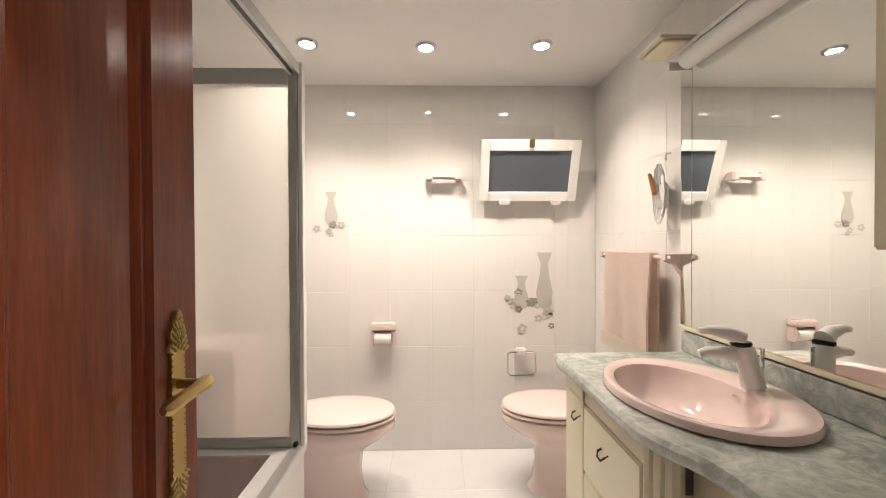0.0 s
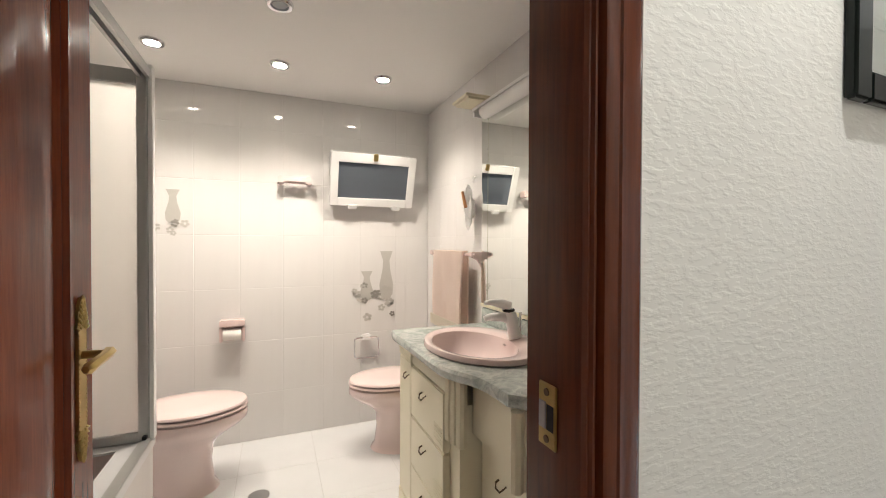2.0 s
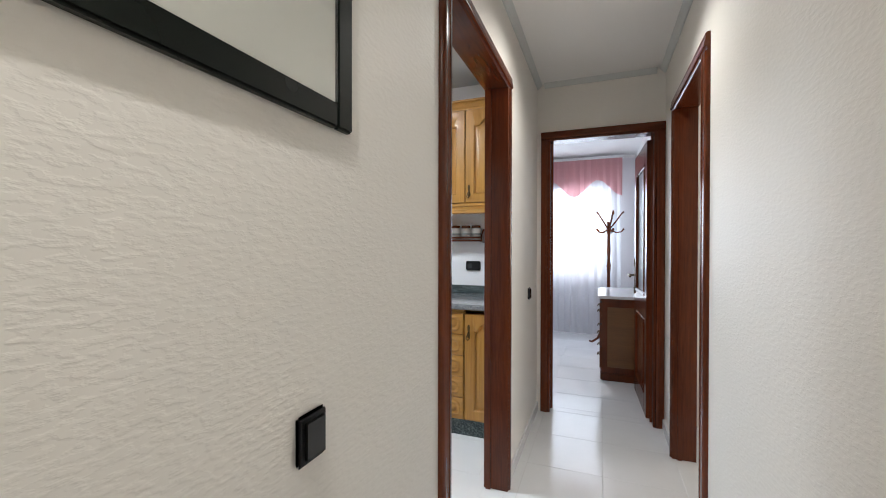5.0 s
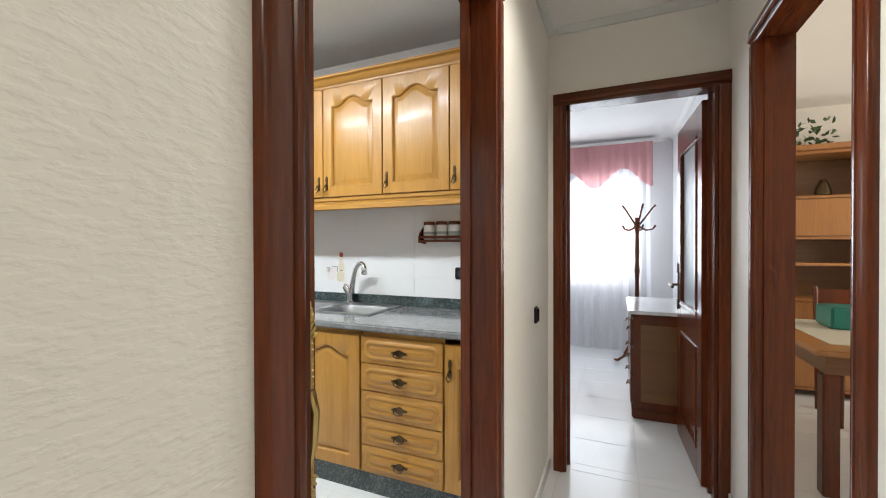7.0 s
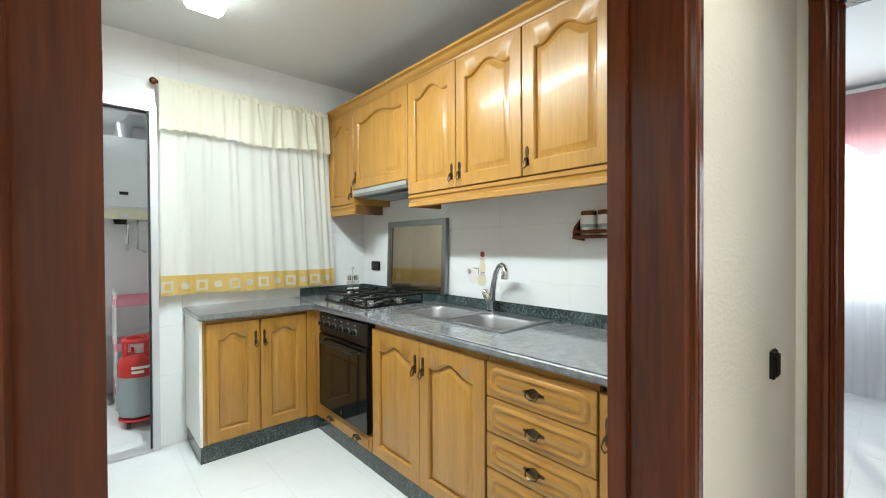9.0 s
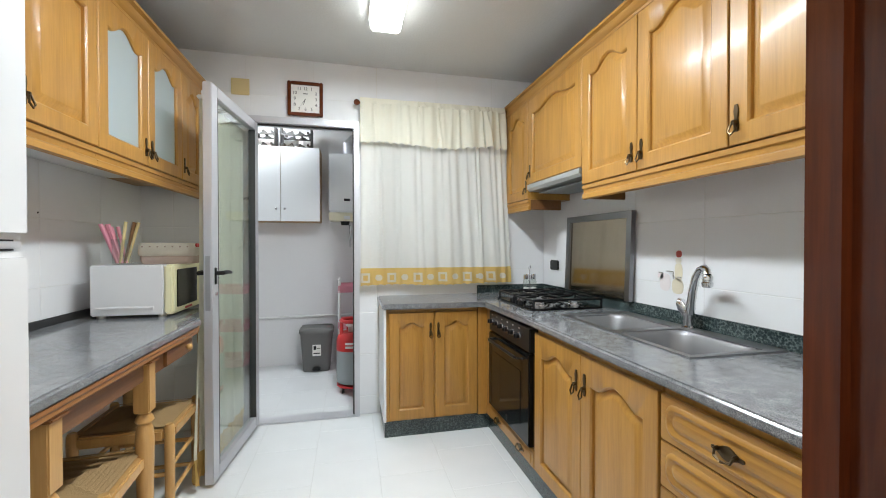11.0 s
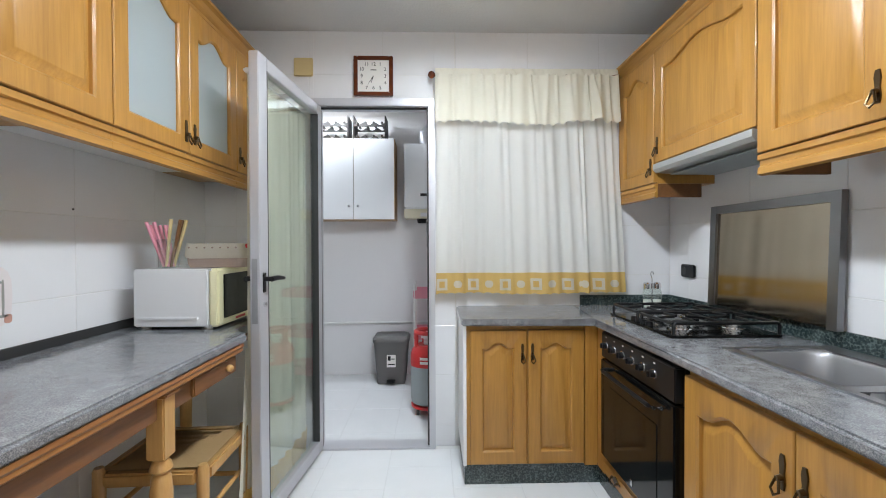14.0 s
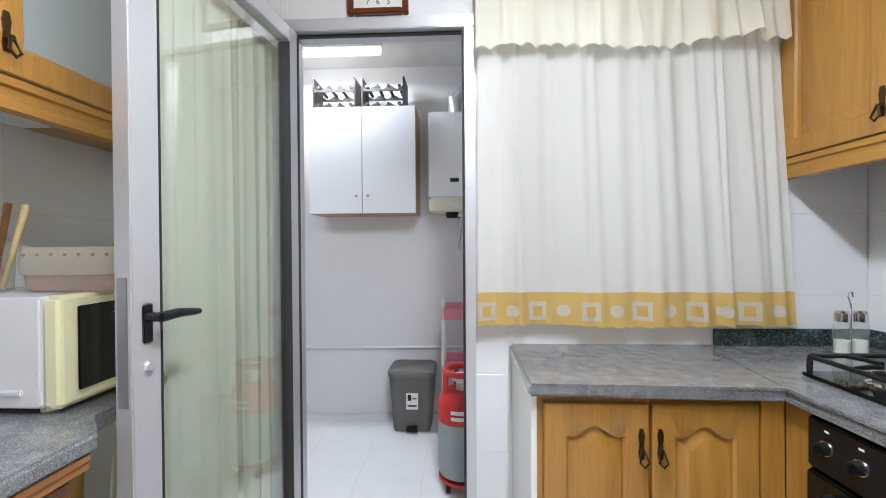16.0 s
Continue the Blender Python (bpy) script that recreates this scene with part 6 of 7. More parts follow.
def pleated(pleats, x0, x1, y, z_top, z_bot, amp, flare=0.0, hem=0.0, s0=0.0, s1=1.0, rows=8, lift=0.0, u0=0.0, u1=1.0, n=240):
    """Cloth between two heights of the same hanging, so that band and print follow the panel's folds."""
    bm, grid = bmesh.new(), []
    for i in range(rows + 1):
        f = i / rows
        t = s0 + (s1 - s0) * f
        line = []
        for k in range(n + 1):
            u = u0 + (u1 - u0) * k / n
            x = x0 + (x1 - x0) * u + flare * t * (u - 0.1)
            scallop = hem * (abs(math.sin(u * 64)) - 0.6 + 0.8 * math.sin(u * 9)) if i == rows else 0.0
            line.append(bm.verts.new((x, y - amp * pleat_depth(pleats, u, t) - lift, z_top + (z_bot - z_top) * f + scallop)))
        grid.append(line)
    for a, b in zip(grid, grid[1:]):
        for k in range(n):
            bm.faces.new((a[k], a[k + 1], b[k + 1], b[k]))
    return bm


PANEL_PLEATS, TOP_PLEATS, FRILL_PLEATS = pleat_set(4, 17, 0.08, 1.0), pleat_set(9, 22, 0.02, 1.0), pleat_set(12, 60, 0.0, 1.0)
part("panel", pleated(PANEL_PLEATS, 2.41, 3.50, 2.475, 2.27, 1.085, 0.037, 0.08, s1=0.9, rows=10), CURTAIN_THIN, cur)
part("valance", pleated(TOP_PLEATS, 2.40, 3.505, 2.436, 2.275, 1.985, 0.032, 0.01, hem=0.014), CURTAIN, cur)
part("heading_frill", pleated(FRILL_PLEATS, 2.40, 3.505, 2.452, 2.315, 2.27, 0.012, rows=3), CURTAIN, cur)
part("hem_band", pleated(PANEL_PLEATS, 2.41, 3.50, 2.475, 1.086, 0.960, 0.037, 0.08, hem=0.006, s0=0.9, rows=4, lift=0.001), CURTAIN_BAND, cur, "mustard band with white fruit motifs")
for k in range(12):
    u = 0.03 + k * 0.082
    wide = 0.028 if k % 2 == 0 else 0.022
    tall = (0.048, 0.98) if k % 2 == 0 else (0.06, 0.995)
    z1, z0 = 1.086 - tall[0] + 0.012, tall[1]
    bm = pleated(PANEL_PLEATS, 2.41, 3.50, 2.475, z1, z0, 0.037, 0.08, s0=0.92, s1=0.98, rows=4, lift=0.003, u0=u - wide, u1=u + wide, n=14)
    if k % 2:
        mid = (z0 + z1) / 2
        edge = 2.41 + 1.09 * u + 0.08 * 0.95 * (u - 0.1)
        for v in bm.verts:
            v.co.x = edge + (v.co.x - edge) * math.sqrt(max(0.05, 1 - ((v.co.z - mid) / ((z1 - z0) / 2 + 0.004)) ** 2))
    part("motif", bm, LACE, cur)
    if k % 2 == 0:
        bm = pleated(PANEL_PLEATS, 2.41, 3.50, 2.475, z1 - 0.016, z0 + 0.016, 0.037, 0.08, s0=0.93, s1=0.97, rows=4, lift=0.005, u0=u - 0.014, u1=u + 0.014, n=10)
        part("fruit_print", bm, CURTAIN_BAND, cur)

dc = thing("door_curtain", (1.60, 2.1, 0.05), "long cream curtain with flowered mustard hem hung behind the glass door", "curtain")
MC = MG @ Matrix.Translation((0, -0.055, 0))
part("panel", drape(0.045, W - 0.06, 0.0, 2.02, 0.17, 7, 0.011, 31), CURTAIN, dc, m=MC)
part("hem_band", drape(0.045, W - 0.06, 0.0, 0.172, 0.035, 7, 0.011, 31, 4, hem=0.008), CURTAIN_BAND, dc, "mustard hem band", m=MC)
part("rod", cyl(bmesh.new(), (0.02, 0.0, 2.022), (W - 0.03, 0.0, 2.022), 0.007, 0.007, 10), PVC, dc, m=MC)
for x in (0.03, W - 0.04):
    part("rod_bracket", boxes((x - 0.008, x + 0.008, -0.004, 0.032, 2.012, 2.032), bev=0.002), PVC, dc, m=MC)
bm = drape(W - 0.15, W - 0.03, -0.012, 0.80, 0.17, 3, 0.012, 17, spread=0.10)
part("loose_edge", bm, CURTAIN, dc, m=MC)
bm = drape(W - 0.185, W + 0.035, -0.012, 0.172, 0.035, 3, 0.02, 17, 4, hem=0.006)
part("loose_hem", bm, CURTAIN_BAND, dc, m=MC)
clock = thing("wall_clock", (2.02, 2.52, 2.29), "square brown-framed wall clock with white dial", "clock")
part("frame", boxes((1.902, 1.926, 2.505, 2.53, 2.172, 2.414), (2.118, 2.142, 2.505, 2.53, 2.172, 2.414), (1.926, 2.118, 2.505, 2.53, 2.172, 2.196), (1.926, 2.118, 2.505, 2.53, 2.39, 2.414), bev=0.004), MAHOGANY_X, clock)
part("dial", boxes((1.926, 2.118, 2.516, 2.53, 2.196, 2.39)), PAPER, clock)


def lettering(text, size, m, material, parent, name="numeral"):
    cu = bpy.data.curves.new(name, "FONT")
    cu.body, cu.size, cu.align_x, cu.align_y, cu.extrude = text, size, "CENTER", "CENTER", 0.0006
    tmp = bpy.data.objects.new(name, cu)
    scene.collection.objects.link(tmp)
    bpy.context.view_layer.update()
    me = bpy.data.meshes.new_from_object(tmp.evaluated_get(bpy.context.evaluated_depsgraph_get()))
    bpy.data.objects.remove(tmp)
    me.materials.clear()
    me.materials.append(material)
    me.transform(m)
    return under(new(name, me), parent)


for h in range(1, 13):
    a = radians(90 - 30 * h)
    r = 0.072 / max(abs(math.cos(a)), abs(math.sin(a)), 0.75)
    lettering(str(h), 0.03, pose(2.022 + r * math.cos(a), 2.5152, 2.293 + r * math.sin(a), 90, 0, 0), BLACK, clock)
for length, w, hour in ((0.045, 0.005, 6.6), (0.062, 0.0035, 7.1)):
    a = radians(90 - 30 * hour)
    part("clock_pointer", cyl(bmesh.new(), (2.022, 2.513, 2.293), (2.022 + length * math.cos(a), 2.513, 2.293 + length * math.sin(a)), w / 2, w / 3, 6), BLACK, clock)
part("maker_mark", boxes((2.005, 2.04, 2.5148, 2.5158, 2.328, 2.333)), BLACK, clock)
solo("junction_cover", boxes((1.535, 1.652, 2.52, 2.53, 2.292, 2.405), bev=0.004), YELLOW, "yellowed square plastic cover high on the tiles", "junction cover")

rack = thing("spice_rack", (3.84, 0.28, 1.3), "small dark wooden spice rack with labelled jars", "spice rack")
part("shelf", boxes((3.775, 3.872, 0.09, 0.46, 1.297, 1.312), bev=0.003), MAHOGANY_Y, rack)
part("front_rail", boxes((3.775, 3.782, 0.09, 0.46, 1.32, 1.336), bev=0.002), MAHOGANY_Y, rack)
for y in (0.09, 0.455):
    part("end_piece", prism(bmesh.new(), [(3.775, 1.295), (3.872, 1.285), (3.872, 1.40), (3.85, 1.395), (3.79, 1.35)], y - 0.006, y + 0.006, "y"), MAHOGANY_Y, rack)
for k in range(4):
    y = 0.405 - 0.086 * k
    j = thing("spice_jar", (3.828, y, 1.312), "white spice jar with brown lid on the rack", "jar", "spice jars")
    part("jar", lathe(bmesh.new(), [(0.034, 1.3125), (0.038, 1.318), (0.038, 1.398), (0.033, 1.405)], Matrix.Translation((3.828, y, 0))), PVC, j)
    part("lid", lathe(bmesh.new(), [(0.036, 1.4052), (0.036, 1.422), (0.032, 1.426)], Matrix.Translation((3.828, y, 0))), MAHOGANY, j)
    part("jar_label", lathe(bmesh.new(), [(0.0384, 1.348), (0.0386, 1.349), (0.0386, 1.362), (0.0384, 1.363)], Matrix.Translation((3.828, y, 0))), GREY_PAINT, j, "thin grey printed band")
for y, x in ((2.327, 3.872), (0.182, 3.872)):
    so = thing("power_socket", (x, y, 1.1), "black double power socket on the tiles", "socket", "black sockets")
    part("plate", boxes((x - 0.014, x, y - 0.062, y + 0.062, 1.062, 1.138), bev=0.006), BLACK, so)
    part("socket_well", cyl(bmesh.new(), (x - 0.016, y + 0.025, 1.1), (x - 0.0142, y + 0.025, 1.1), 0.02, 0.02, 16), RUBBER, so)
cruet = thing("cruet_set", (3.70, 2.42, 0.876), "glass cruet set with wire handle in the corner", "cruet set")
for x in (3.664, 3.722):
    b = part("bottle", lathe(bmesh.new(), [(0.024, 0.878), (0.026, 0.884), (0.026, 0.97), (0.02, 0.99)], Matrix.Translation((x, 2.40, 0))), JAR_GLASS, cruet)
    part("contents", lathe(bmesh.new(), [(0.021, 0.882), (0.022, 0.886), (0.022, 0.925)], Matrix.Translation((x, 2.40, 0))), PAPER, b, "white seasoning inside")
    part("cap", lathe(bmesh.new(), [(0.023, 0.9905), (0.023, 1.02), (0.016, 1.028)], Matrix.Translation((x, 2.40, 0))), CHROME, b)
part("wire_handle", tube(bmesh.new(), [(3.693, 2.40, 0.88), (3.693, 2.40, 1.05), (3.684, 2.40, 1.075), (3.688, 2.40, 1.092), (3.697, 2.40, 1.092), (3.70, 2.40, 1.075)], 0.0025, 6), CHROME, cruet)
part("tray", boxes((3.634, 3.752, 2.37, 2.43, 0.8765, 0.8785), bev=0.0005), CHROME, cruet)

tube_light = thing("fluorescent_light", (2.53, 1.2, 2.5), "rectangular white fluorescent ceiling light, lit", "ceiling light")
part("tray", boxes((2.435, 2.627, 0.55, 1.88, 2.545, 2.572), bev=0.004), PVC, tube_light)
part("diffuser", boxes((2.445, 2.617, 0.56, 1.87, 2.49, 2.5445), bev=0.012), GLOW_COOL, tube_light, "glowing white diffuser")
solo("ceiling_hook", tube(bmesh.new(), [(3.1, 1.18, 2.572), (3.1, 1.18, 2.555), (3.112, 1.18, 2.545), (3.122, 1.18, 2.555)], 0.006, 8), PVC, "small white hook in the kitchen ceiling", "hook")


def tile_print(x0, x1, bits, label, at):
    """Faded transfer on the tiles: rounded patches of print in the plane of the wall."""
    e = thing("tile_picture", at, label, "tile ornament")
    for y, z, w, h, mt in bits:
        part("print", prism(bmesh.new(), [(y + w / 2 * math.copysign(abs(math.cos(q)) ** 0.7, math.cos(q)), z + h / 2 * math.copysign(abs(math.sin(q)) ** 0.7, math.sin(q))) for q in [k * math.pi / 8 for k in range(16)]], x0, x1, "x"), mt, e)


FADED_YELLOW = plain("faded_yellow_print", (0.76, 0.69, 0.53), 0.3, vary=0.25, grain=40)
FADED_PINK = plain("faded_pink_print", (0.76, 0.70, 0.70), 0.3, vary=0.12, grain=40)
FADED_RED = plain("faded_red_print", (0.45, 0.06, 0.04), 0.3, vary=0.2)
tile_print(3.8748, 3.8738, [(1.128, 1.212, 0.034, 0.034, FADED_RED), (1.131, 1.18, 0.036, 0.03, LACE), (1.13, 1.125, 0.048, 0.085, FADED_YELLOW), (1.135, 1.055, 0.07, 0.075, FADED_YELLOW), (1.215, 1.07, 0.07, 0.09, FADED_PINK), (1.245, 1.10, 0.04, 0.03, FADED_PINK)], "faded printed cook and fruit on the white tiles", (3.87, 1.15, 1.03))
tile_print(3.8737, 3.8730, [(1.185, 1.125, 0.05, 0.006, GREY_INK), (1.162, 1.108, 0.006, 0.04, GREY_INK), (1.245, 1.116, 0.03, 0.006, GREY_INK), (1.125, 1.10, 0.03, 0.006, GREY_INK)], "fine grey lines of the faded tile print", (3.87, 1.17, 1.1))
tile_print(0.9882, 0.9892, [(1.325, 1.095, 0.13, 0.20, FADED_PINK)], "faded square transfer on the white tiles", (0.99, 1.32, 1.0))
tile_print(0.9893, 0.9900, [(1.30, 1.10, 0.008, 0.10, GREY_INK), (1.335, 1.14, 0.05, 0.01, GREY_INK), (1.36, 1.09, 0.008, 0.12, GREY_INK), (1.345, 1.03, 0.06, 0.01, GREY_INK), (1.30, 1.02, 0.03, 0.03, SEPIA), (1.375, 1.02, 0.025, 0.03, SEPIA)], "grey outlines of the faded tile transfer", (0.99, 1.33, 1.0))
for y, z in ((1.62, 1.40), (2.08, 1.34)):
    solo("wall_plug", cyl(bmesh.new(), (0.988, y, z), (0.9905, y, z), 0.004, 0.004, 8), BLACK, "tiny dark plugged hole in the white tiles", "wall plug")

# ---- utility room ----
uc = thing("utility_cabinet", (1.7, 3.8, 1.49), "white two-door wall cabinet in the utility room", "cabinet")
part("body", boxes((1.31, 2.04, 3.668, 3.945, 1.485, 2.21), bev=0.002), PINE, uc)
for x0, x1, kx in ((1.312, 1.673, 1.635), (1.677, 2.038, 1.715)):
    d = part("door", boxes((x0, x1, 3.648, 3.6675, 1.487, 2.208), bev=0.002), ENAMEL, uc)
    bm = bmesh.new()
    bmesh.ops.create_uvsphere(bm, u_segments=12, v_segments=8, radius=0.012, matrix=Matrix.Translation((kx, 3.638, 1.605)))
    part("knob", bm, CHROME, d)
for x0 in (1.32, 1.66):
    wr = thing("bottle_rack", (x0 + 0.15, 3.8, 2.21), "dark grey plastic bottle rack on the utility cabinet", "bottle rack", "bottle racks")
    for r in range(2):
        z = 2.235 + 0.12 * r
        for y in (3.70, 3.88):
            pts = [(x0, z - 0.024)] + [(x0 + 0.30 * i / 24, z + 0.012 * math.cos(i * math.pi / 4)) for i in range(25)] + [(x0 + 0.30, z - 0.024)]
            part("rail", prism(bmesh.new(), pts, y, y + 0.012, "y"), RACK_PLASTIC, wr)
        for k in range(4):
            part("rest", tube(bmesh.new(), [(x0 + 0.04 + 0.075 * k, 3.70, z + 0.01), (x0 + 0.04 + 0.075 * k, 3.89, z + 0.01)], 0.012, 8), RACK_PLASTIC, wr)
    for x in (x0, x0 + 0.288):
        part("post", boxes((x, x + 0.012, 3.70, 3.892, 2.2105, 2.43), bev=0.003), RACK_PLASTIC, wr)
boiler = thing("gas_boiler", (2.3, 3.8, 1.5), "white wall-mounted gas water heater", "water heater")
part("case", boxes((2.12, 2.50, 3.70, 3.945, 1.585, 2.18), bev=0.015), ENAMEL, boiler)
part("control_strip", boxes((2.12, 2.50, 3.705, 3.945, 1.50, 1.5845), bev=0.008), CREAM, boiler)
part("display", boxes((2.27, 2.33, 3.698, 3.7045, 1.515, 1.55)), ENAMEL, boiler)
part("window", boxes((2.27, 2.33, 3.6965, 3.7, 1.70, 1.725)), BLACK, boiler)
part("valve", cyl(bmesh.new(), (2.28, 3.82, 1.46), (2.28, 3.82, 1.50), 0.04, 0.05, 14), IRON, boiler)
part("flue", tube(bmesh.new(), [(2.31, 3.83, 2.18), (2.31, 3.83, 2.30), (2.36, 3.86, 2.36), (2.48, 3.90, 2.38)], 0.055, 14), ALUMINIUM, boiler)
part("pipe", tube(bmesh.new(), [(2.33, 3.85, 1.47), (2.33, 3.86, 1.30), (2.33, 3.92, 1.25), (2.33, 3.945, 1.24)], 0.012, 8), CHROME, boiler)
part("pipe", tube(bmesh.new(), [(2.40, 3.85, 1.5), (2.40, 3.87, 1.25), (2.46, 3.9, 1.22)], 0.01, 8), CHROME, boiler)
setting("trim_pipe", cyl(bmesh.new(), (1.15, 3.935, 0.50), (2.9, 3.935, 0.515), 0.012, 0.012, 10), PVC, "white pipe along the utility wall", "pipe")
binn = thing("pedal_bin", (2.0, 3.75, 0), "taupe plastic pedal bin with label", "bin")
bm = bmesh.new()


def rrect(cx, cy, a, b, r, z):
    return [(px + r * math.cos(q), py + r * math.sin(q), z) for px, py, q0 in ((cx + a - r, cy + b - r, 0), (cx - a + r, cy + b - r, 90), (cx - a + r, cy - b + r, 180), (cx + a - r, cy - b + r, 270)) for q in [radians(q0 + 22.5 * i) for i in range(5)]]


loops(bm, [rrect(2.0, 3.76, 0.125, 0.10, 0.03, 0.0), rrect(2.0, 3.76, 0.13, 0.105, 0.035, 0.02), rrect(2.0, 3.76, 0.155, 0.125, 0.04, 0.38)])
part("body", bm, GREY_PLASTIC, binn)
bm = loops(bmesh.new(), [rrect(2.0, 3.76, 0.165, 0.135, 0.05, 0.38), rrect(2.0, 3.76, 0.165, 0.135, 0.05, 0.41), rrect(2.0, 3.76, 0.15, 0.12, 0.05, 0.43), rrect(2.0, 3.76, 0.08, 0.06, 0.03, 0.437)])
part("lid", bm, GREY_PLASTIC, binn)
part("bin_label", boxes((1.965, 2.045, 3.638, 3.6405, 0.16, 0.27)), PAPER, binn, "white paper label")
part("label_print", boxes((1.975, 2.0, 3.6365, 3.638, 0.22, 0.26), (2.005, 2.035, 3.6365, 3.638, 0.23, 0.238), (1.975, 2.035, 3.6365, 3.638, 0.18, 0.19)), BLACK, binn)
part("pedal", boxes((1.965, 2.04, 3.61, 3.66, 0.02, 0.045), bev=0.006), BLACK, binn)
gas = thing("gas_bottle", (2.29, 3.05, 0), "red and grey gas bottle on a small trolley", "gas bottle")
G = Matrix.Translation((2.34, 3.06, 0))
part("lower_body", lathe(bmesh.new(), [(0.09, 0.07), (0.12, 0.085), (0.128, 0.12), (0.128, 0.36)], G, 28), GREY_PAINT, gas)
part("upper_body", lathe(bmesh.new(), [(0.128, 0.3605), (0.128, 0.44), (0.115, 0.48), (0.08, 0.51)], G, 28), RED, gas, "red painted shoulder")
for a0 in (0.3, 1.9, 3.5, 5.1):
    part("collar_post", tube(bmesh.new(), [(2.34 + 0.09 * math.cos(a0), 3.06 + 0.09 * math.sin(a0), 0.48), (2.34 + 0.088 * math.cos(a0), 3.06 + 0.088 * math.sin(a0), 0.60)], 0.016, 8), RED, gas)
part("collar", tube(bmesh.new(), [(2.34 + 0.088 * math.cos(q), 3.06 + 0.088 * math.sin(q), 0.605) for q in [radians(20 * k) for k in range(19)]], 0.016, 8), RED, gas)
part("regulator", lathe(bmesh.new(), [(0.03, 0.51), (0.03, 0.55), (0.05, 0.56), (0.05, 0.585)], G, 16), PVC, gas)
for z, w in ((0.42, 0.085), (0.39, 0.05)):
    bm = bmesh.new()
    rings = []
    for k in range(8):
        q = radians(245 + k * w * 90)
        rings.append([(2.34 + r * math.cos(q), 3.06 + r * math.sin(q), zz) for r, zz in ((0.1285, z), (0.131, z), (0.131, z + 0.018), (0.1285, z + 0.018))])
    loops(bm, rings)
    part("lettering_bar", bm, PAPER, gas)
part("trolley_plate", lathe(bmesh.new(), [(0.12, 0.05), (0.125, 0.055), (0.125, 0.068)], G, 24), RED, gas)
for a0 in (0.8, 2.4, 3.9, 5.5):
    part("castor", cyl(bmesh.new(), (2.34 + 0.1 * math.cos(a0) - 0.01, 3.06 + 0.1 * math.sin(a0), 0.025), (2.34 + 0.1 * math.cos(a0) + 0.012, 3.06 + 0.1 * math.sin(a0), 0.025), 0.025, 0.025, 12), BLACK, gas)
cart = thing("shelf_cart", (2.36, 3.6, 0), "pink and white plastic shelf trolley", "trolley")
for z in (0.12, 0.45, 0.8):
    bm = boxes((2.215, 2.55, 3.45, 3.75, z, z + 0.012), (2.215, 2.225, 3.45, 3.75, z + 0.012, z + 0.07), (2.54, 2.55, 3.45, 3.75, z + 0.012, z + 0.07), (2.225, 2.54, 3.45, 3.46, z + 0.012, z + 0.07), (2.225, 2.54, 3.74, 3.75, z + 0.012, z + 0.07), bev=0.003)
    part("tray", bm, PINK_PLASTIC, cart)
for x in (2.225, 2.54):
    for y in (3.46, 3.74):
        part("post", cyl(bmesh.new(), (x, y, 0), (x, y, 0.92), 0.01, 0.01, 10), PVC, cart)
ul = thing("utility_light", (1.51, 3.58, 2.55), "slim fluorescent batten on the utility ceiling, lit", "ceiling light")
part("batten", boxes((1.2, 1.83, 3.54, 3.62, 2.56, 2.6), bev=0.004), PVC, ul)
part("tube", cyl(bmesh.new(), (1.22, 3.58, 2.54), (1.82, 3.58, 2.54), 0.018, 0.018, 14), GLOW_COOL, ul)

# ---- hall ----
fr = thing("framed_drawing", (1.05, -0.34, 1.75), "red chalk drawing in a black frame with cream mount", "picture")
X0, X1, ZB, ZT = 0.652, 1.352, 1.468, 2.29
bm = bmesh.new()
for a in ((X0, X0 + 0.045, ZB, ZT), (X1 - 0.045, X1, ZB, ZT), (X0 + 0.045, X1 - 0.045, ZB, ZB + 0.045), (X0 + 0.045, X1 - 0.045, ZT - 0.045, ZT)):
    box(bm, a[0], a[1], -0.3475, -0.331, a[2], a[3], 0.004)
part("frame", bm, plain("black_lacquer", (0.008, 0.011, 0.009), 0.25, vary=0.2, spec=0.25), fr)
part("mount", boxes((X0 + 0.04, X1 - 0.04, -0.34, -0.332, ZB + 0.04, ZT - 0.04)), PAPER, fr)
part("sheet", boxes((X0 + 0.19, X1 - 0.17, -0.3412, -0.3402, ZB + 0.20, ZT - 0.16)), plain("drawing_paper", (0.74, 0.68, 0.58), 0.8), fr)
part("glazing", boxes((X0 + 0.045, X1 - 0.045, -0.3462, -0.345, ZB + 0.045, ZT - 0.045)), PANE, fr)
rnd = random.Random(11)
for k, (cx, cz, w, h, tilt) in enumerate(((0.95, 1.98, 0.15, 0.30, 0.1), (0.99, 1.85, 0.15, 0.20, 0.5), (1.05, 1.745, 0.06, 0.13, 0.25), (0.90, 1.88, 0.09, 0.2, -0.3), (1.01, 1.77, 0.05, 0.10, 0.6), (0.93, 1.80, 0.04, 0.12, 0.4))):
    pts = []
    for i in range(18):
        q = 2 * math.pi * i / 18
        r = 1 + 0.22 * rnd.uniform(-1, 1)
        u, v = w / 2 * r * math.cos(q), h / 2 * r * math.sin(q)
        pts.append((cx + u * math.cos(tilt) - v * math.sin(tilt), cz + u * math.sin(tilt) + v * math.cos(tilt)))
    part("chalk_mark", prism(bmesh.new(), pts, -0.3413 - 0.0003 * k, -0.3419 - 0.0003 * k, "y"), SEPIA, fr)
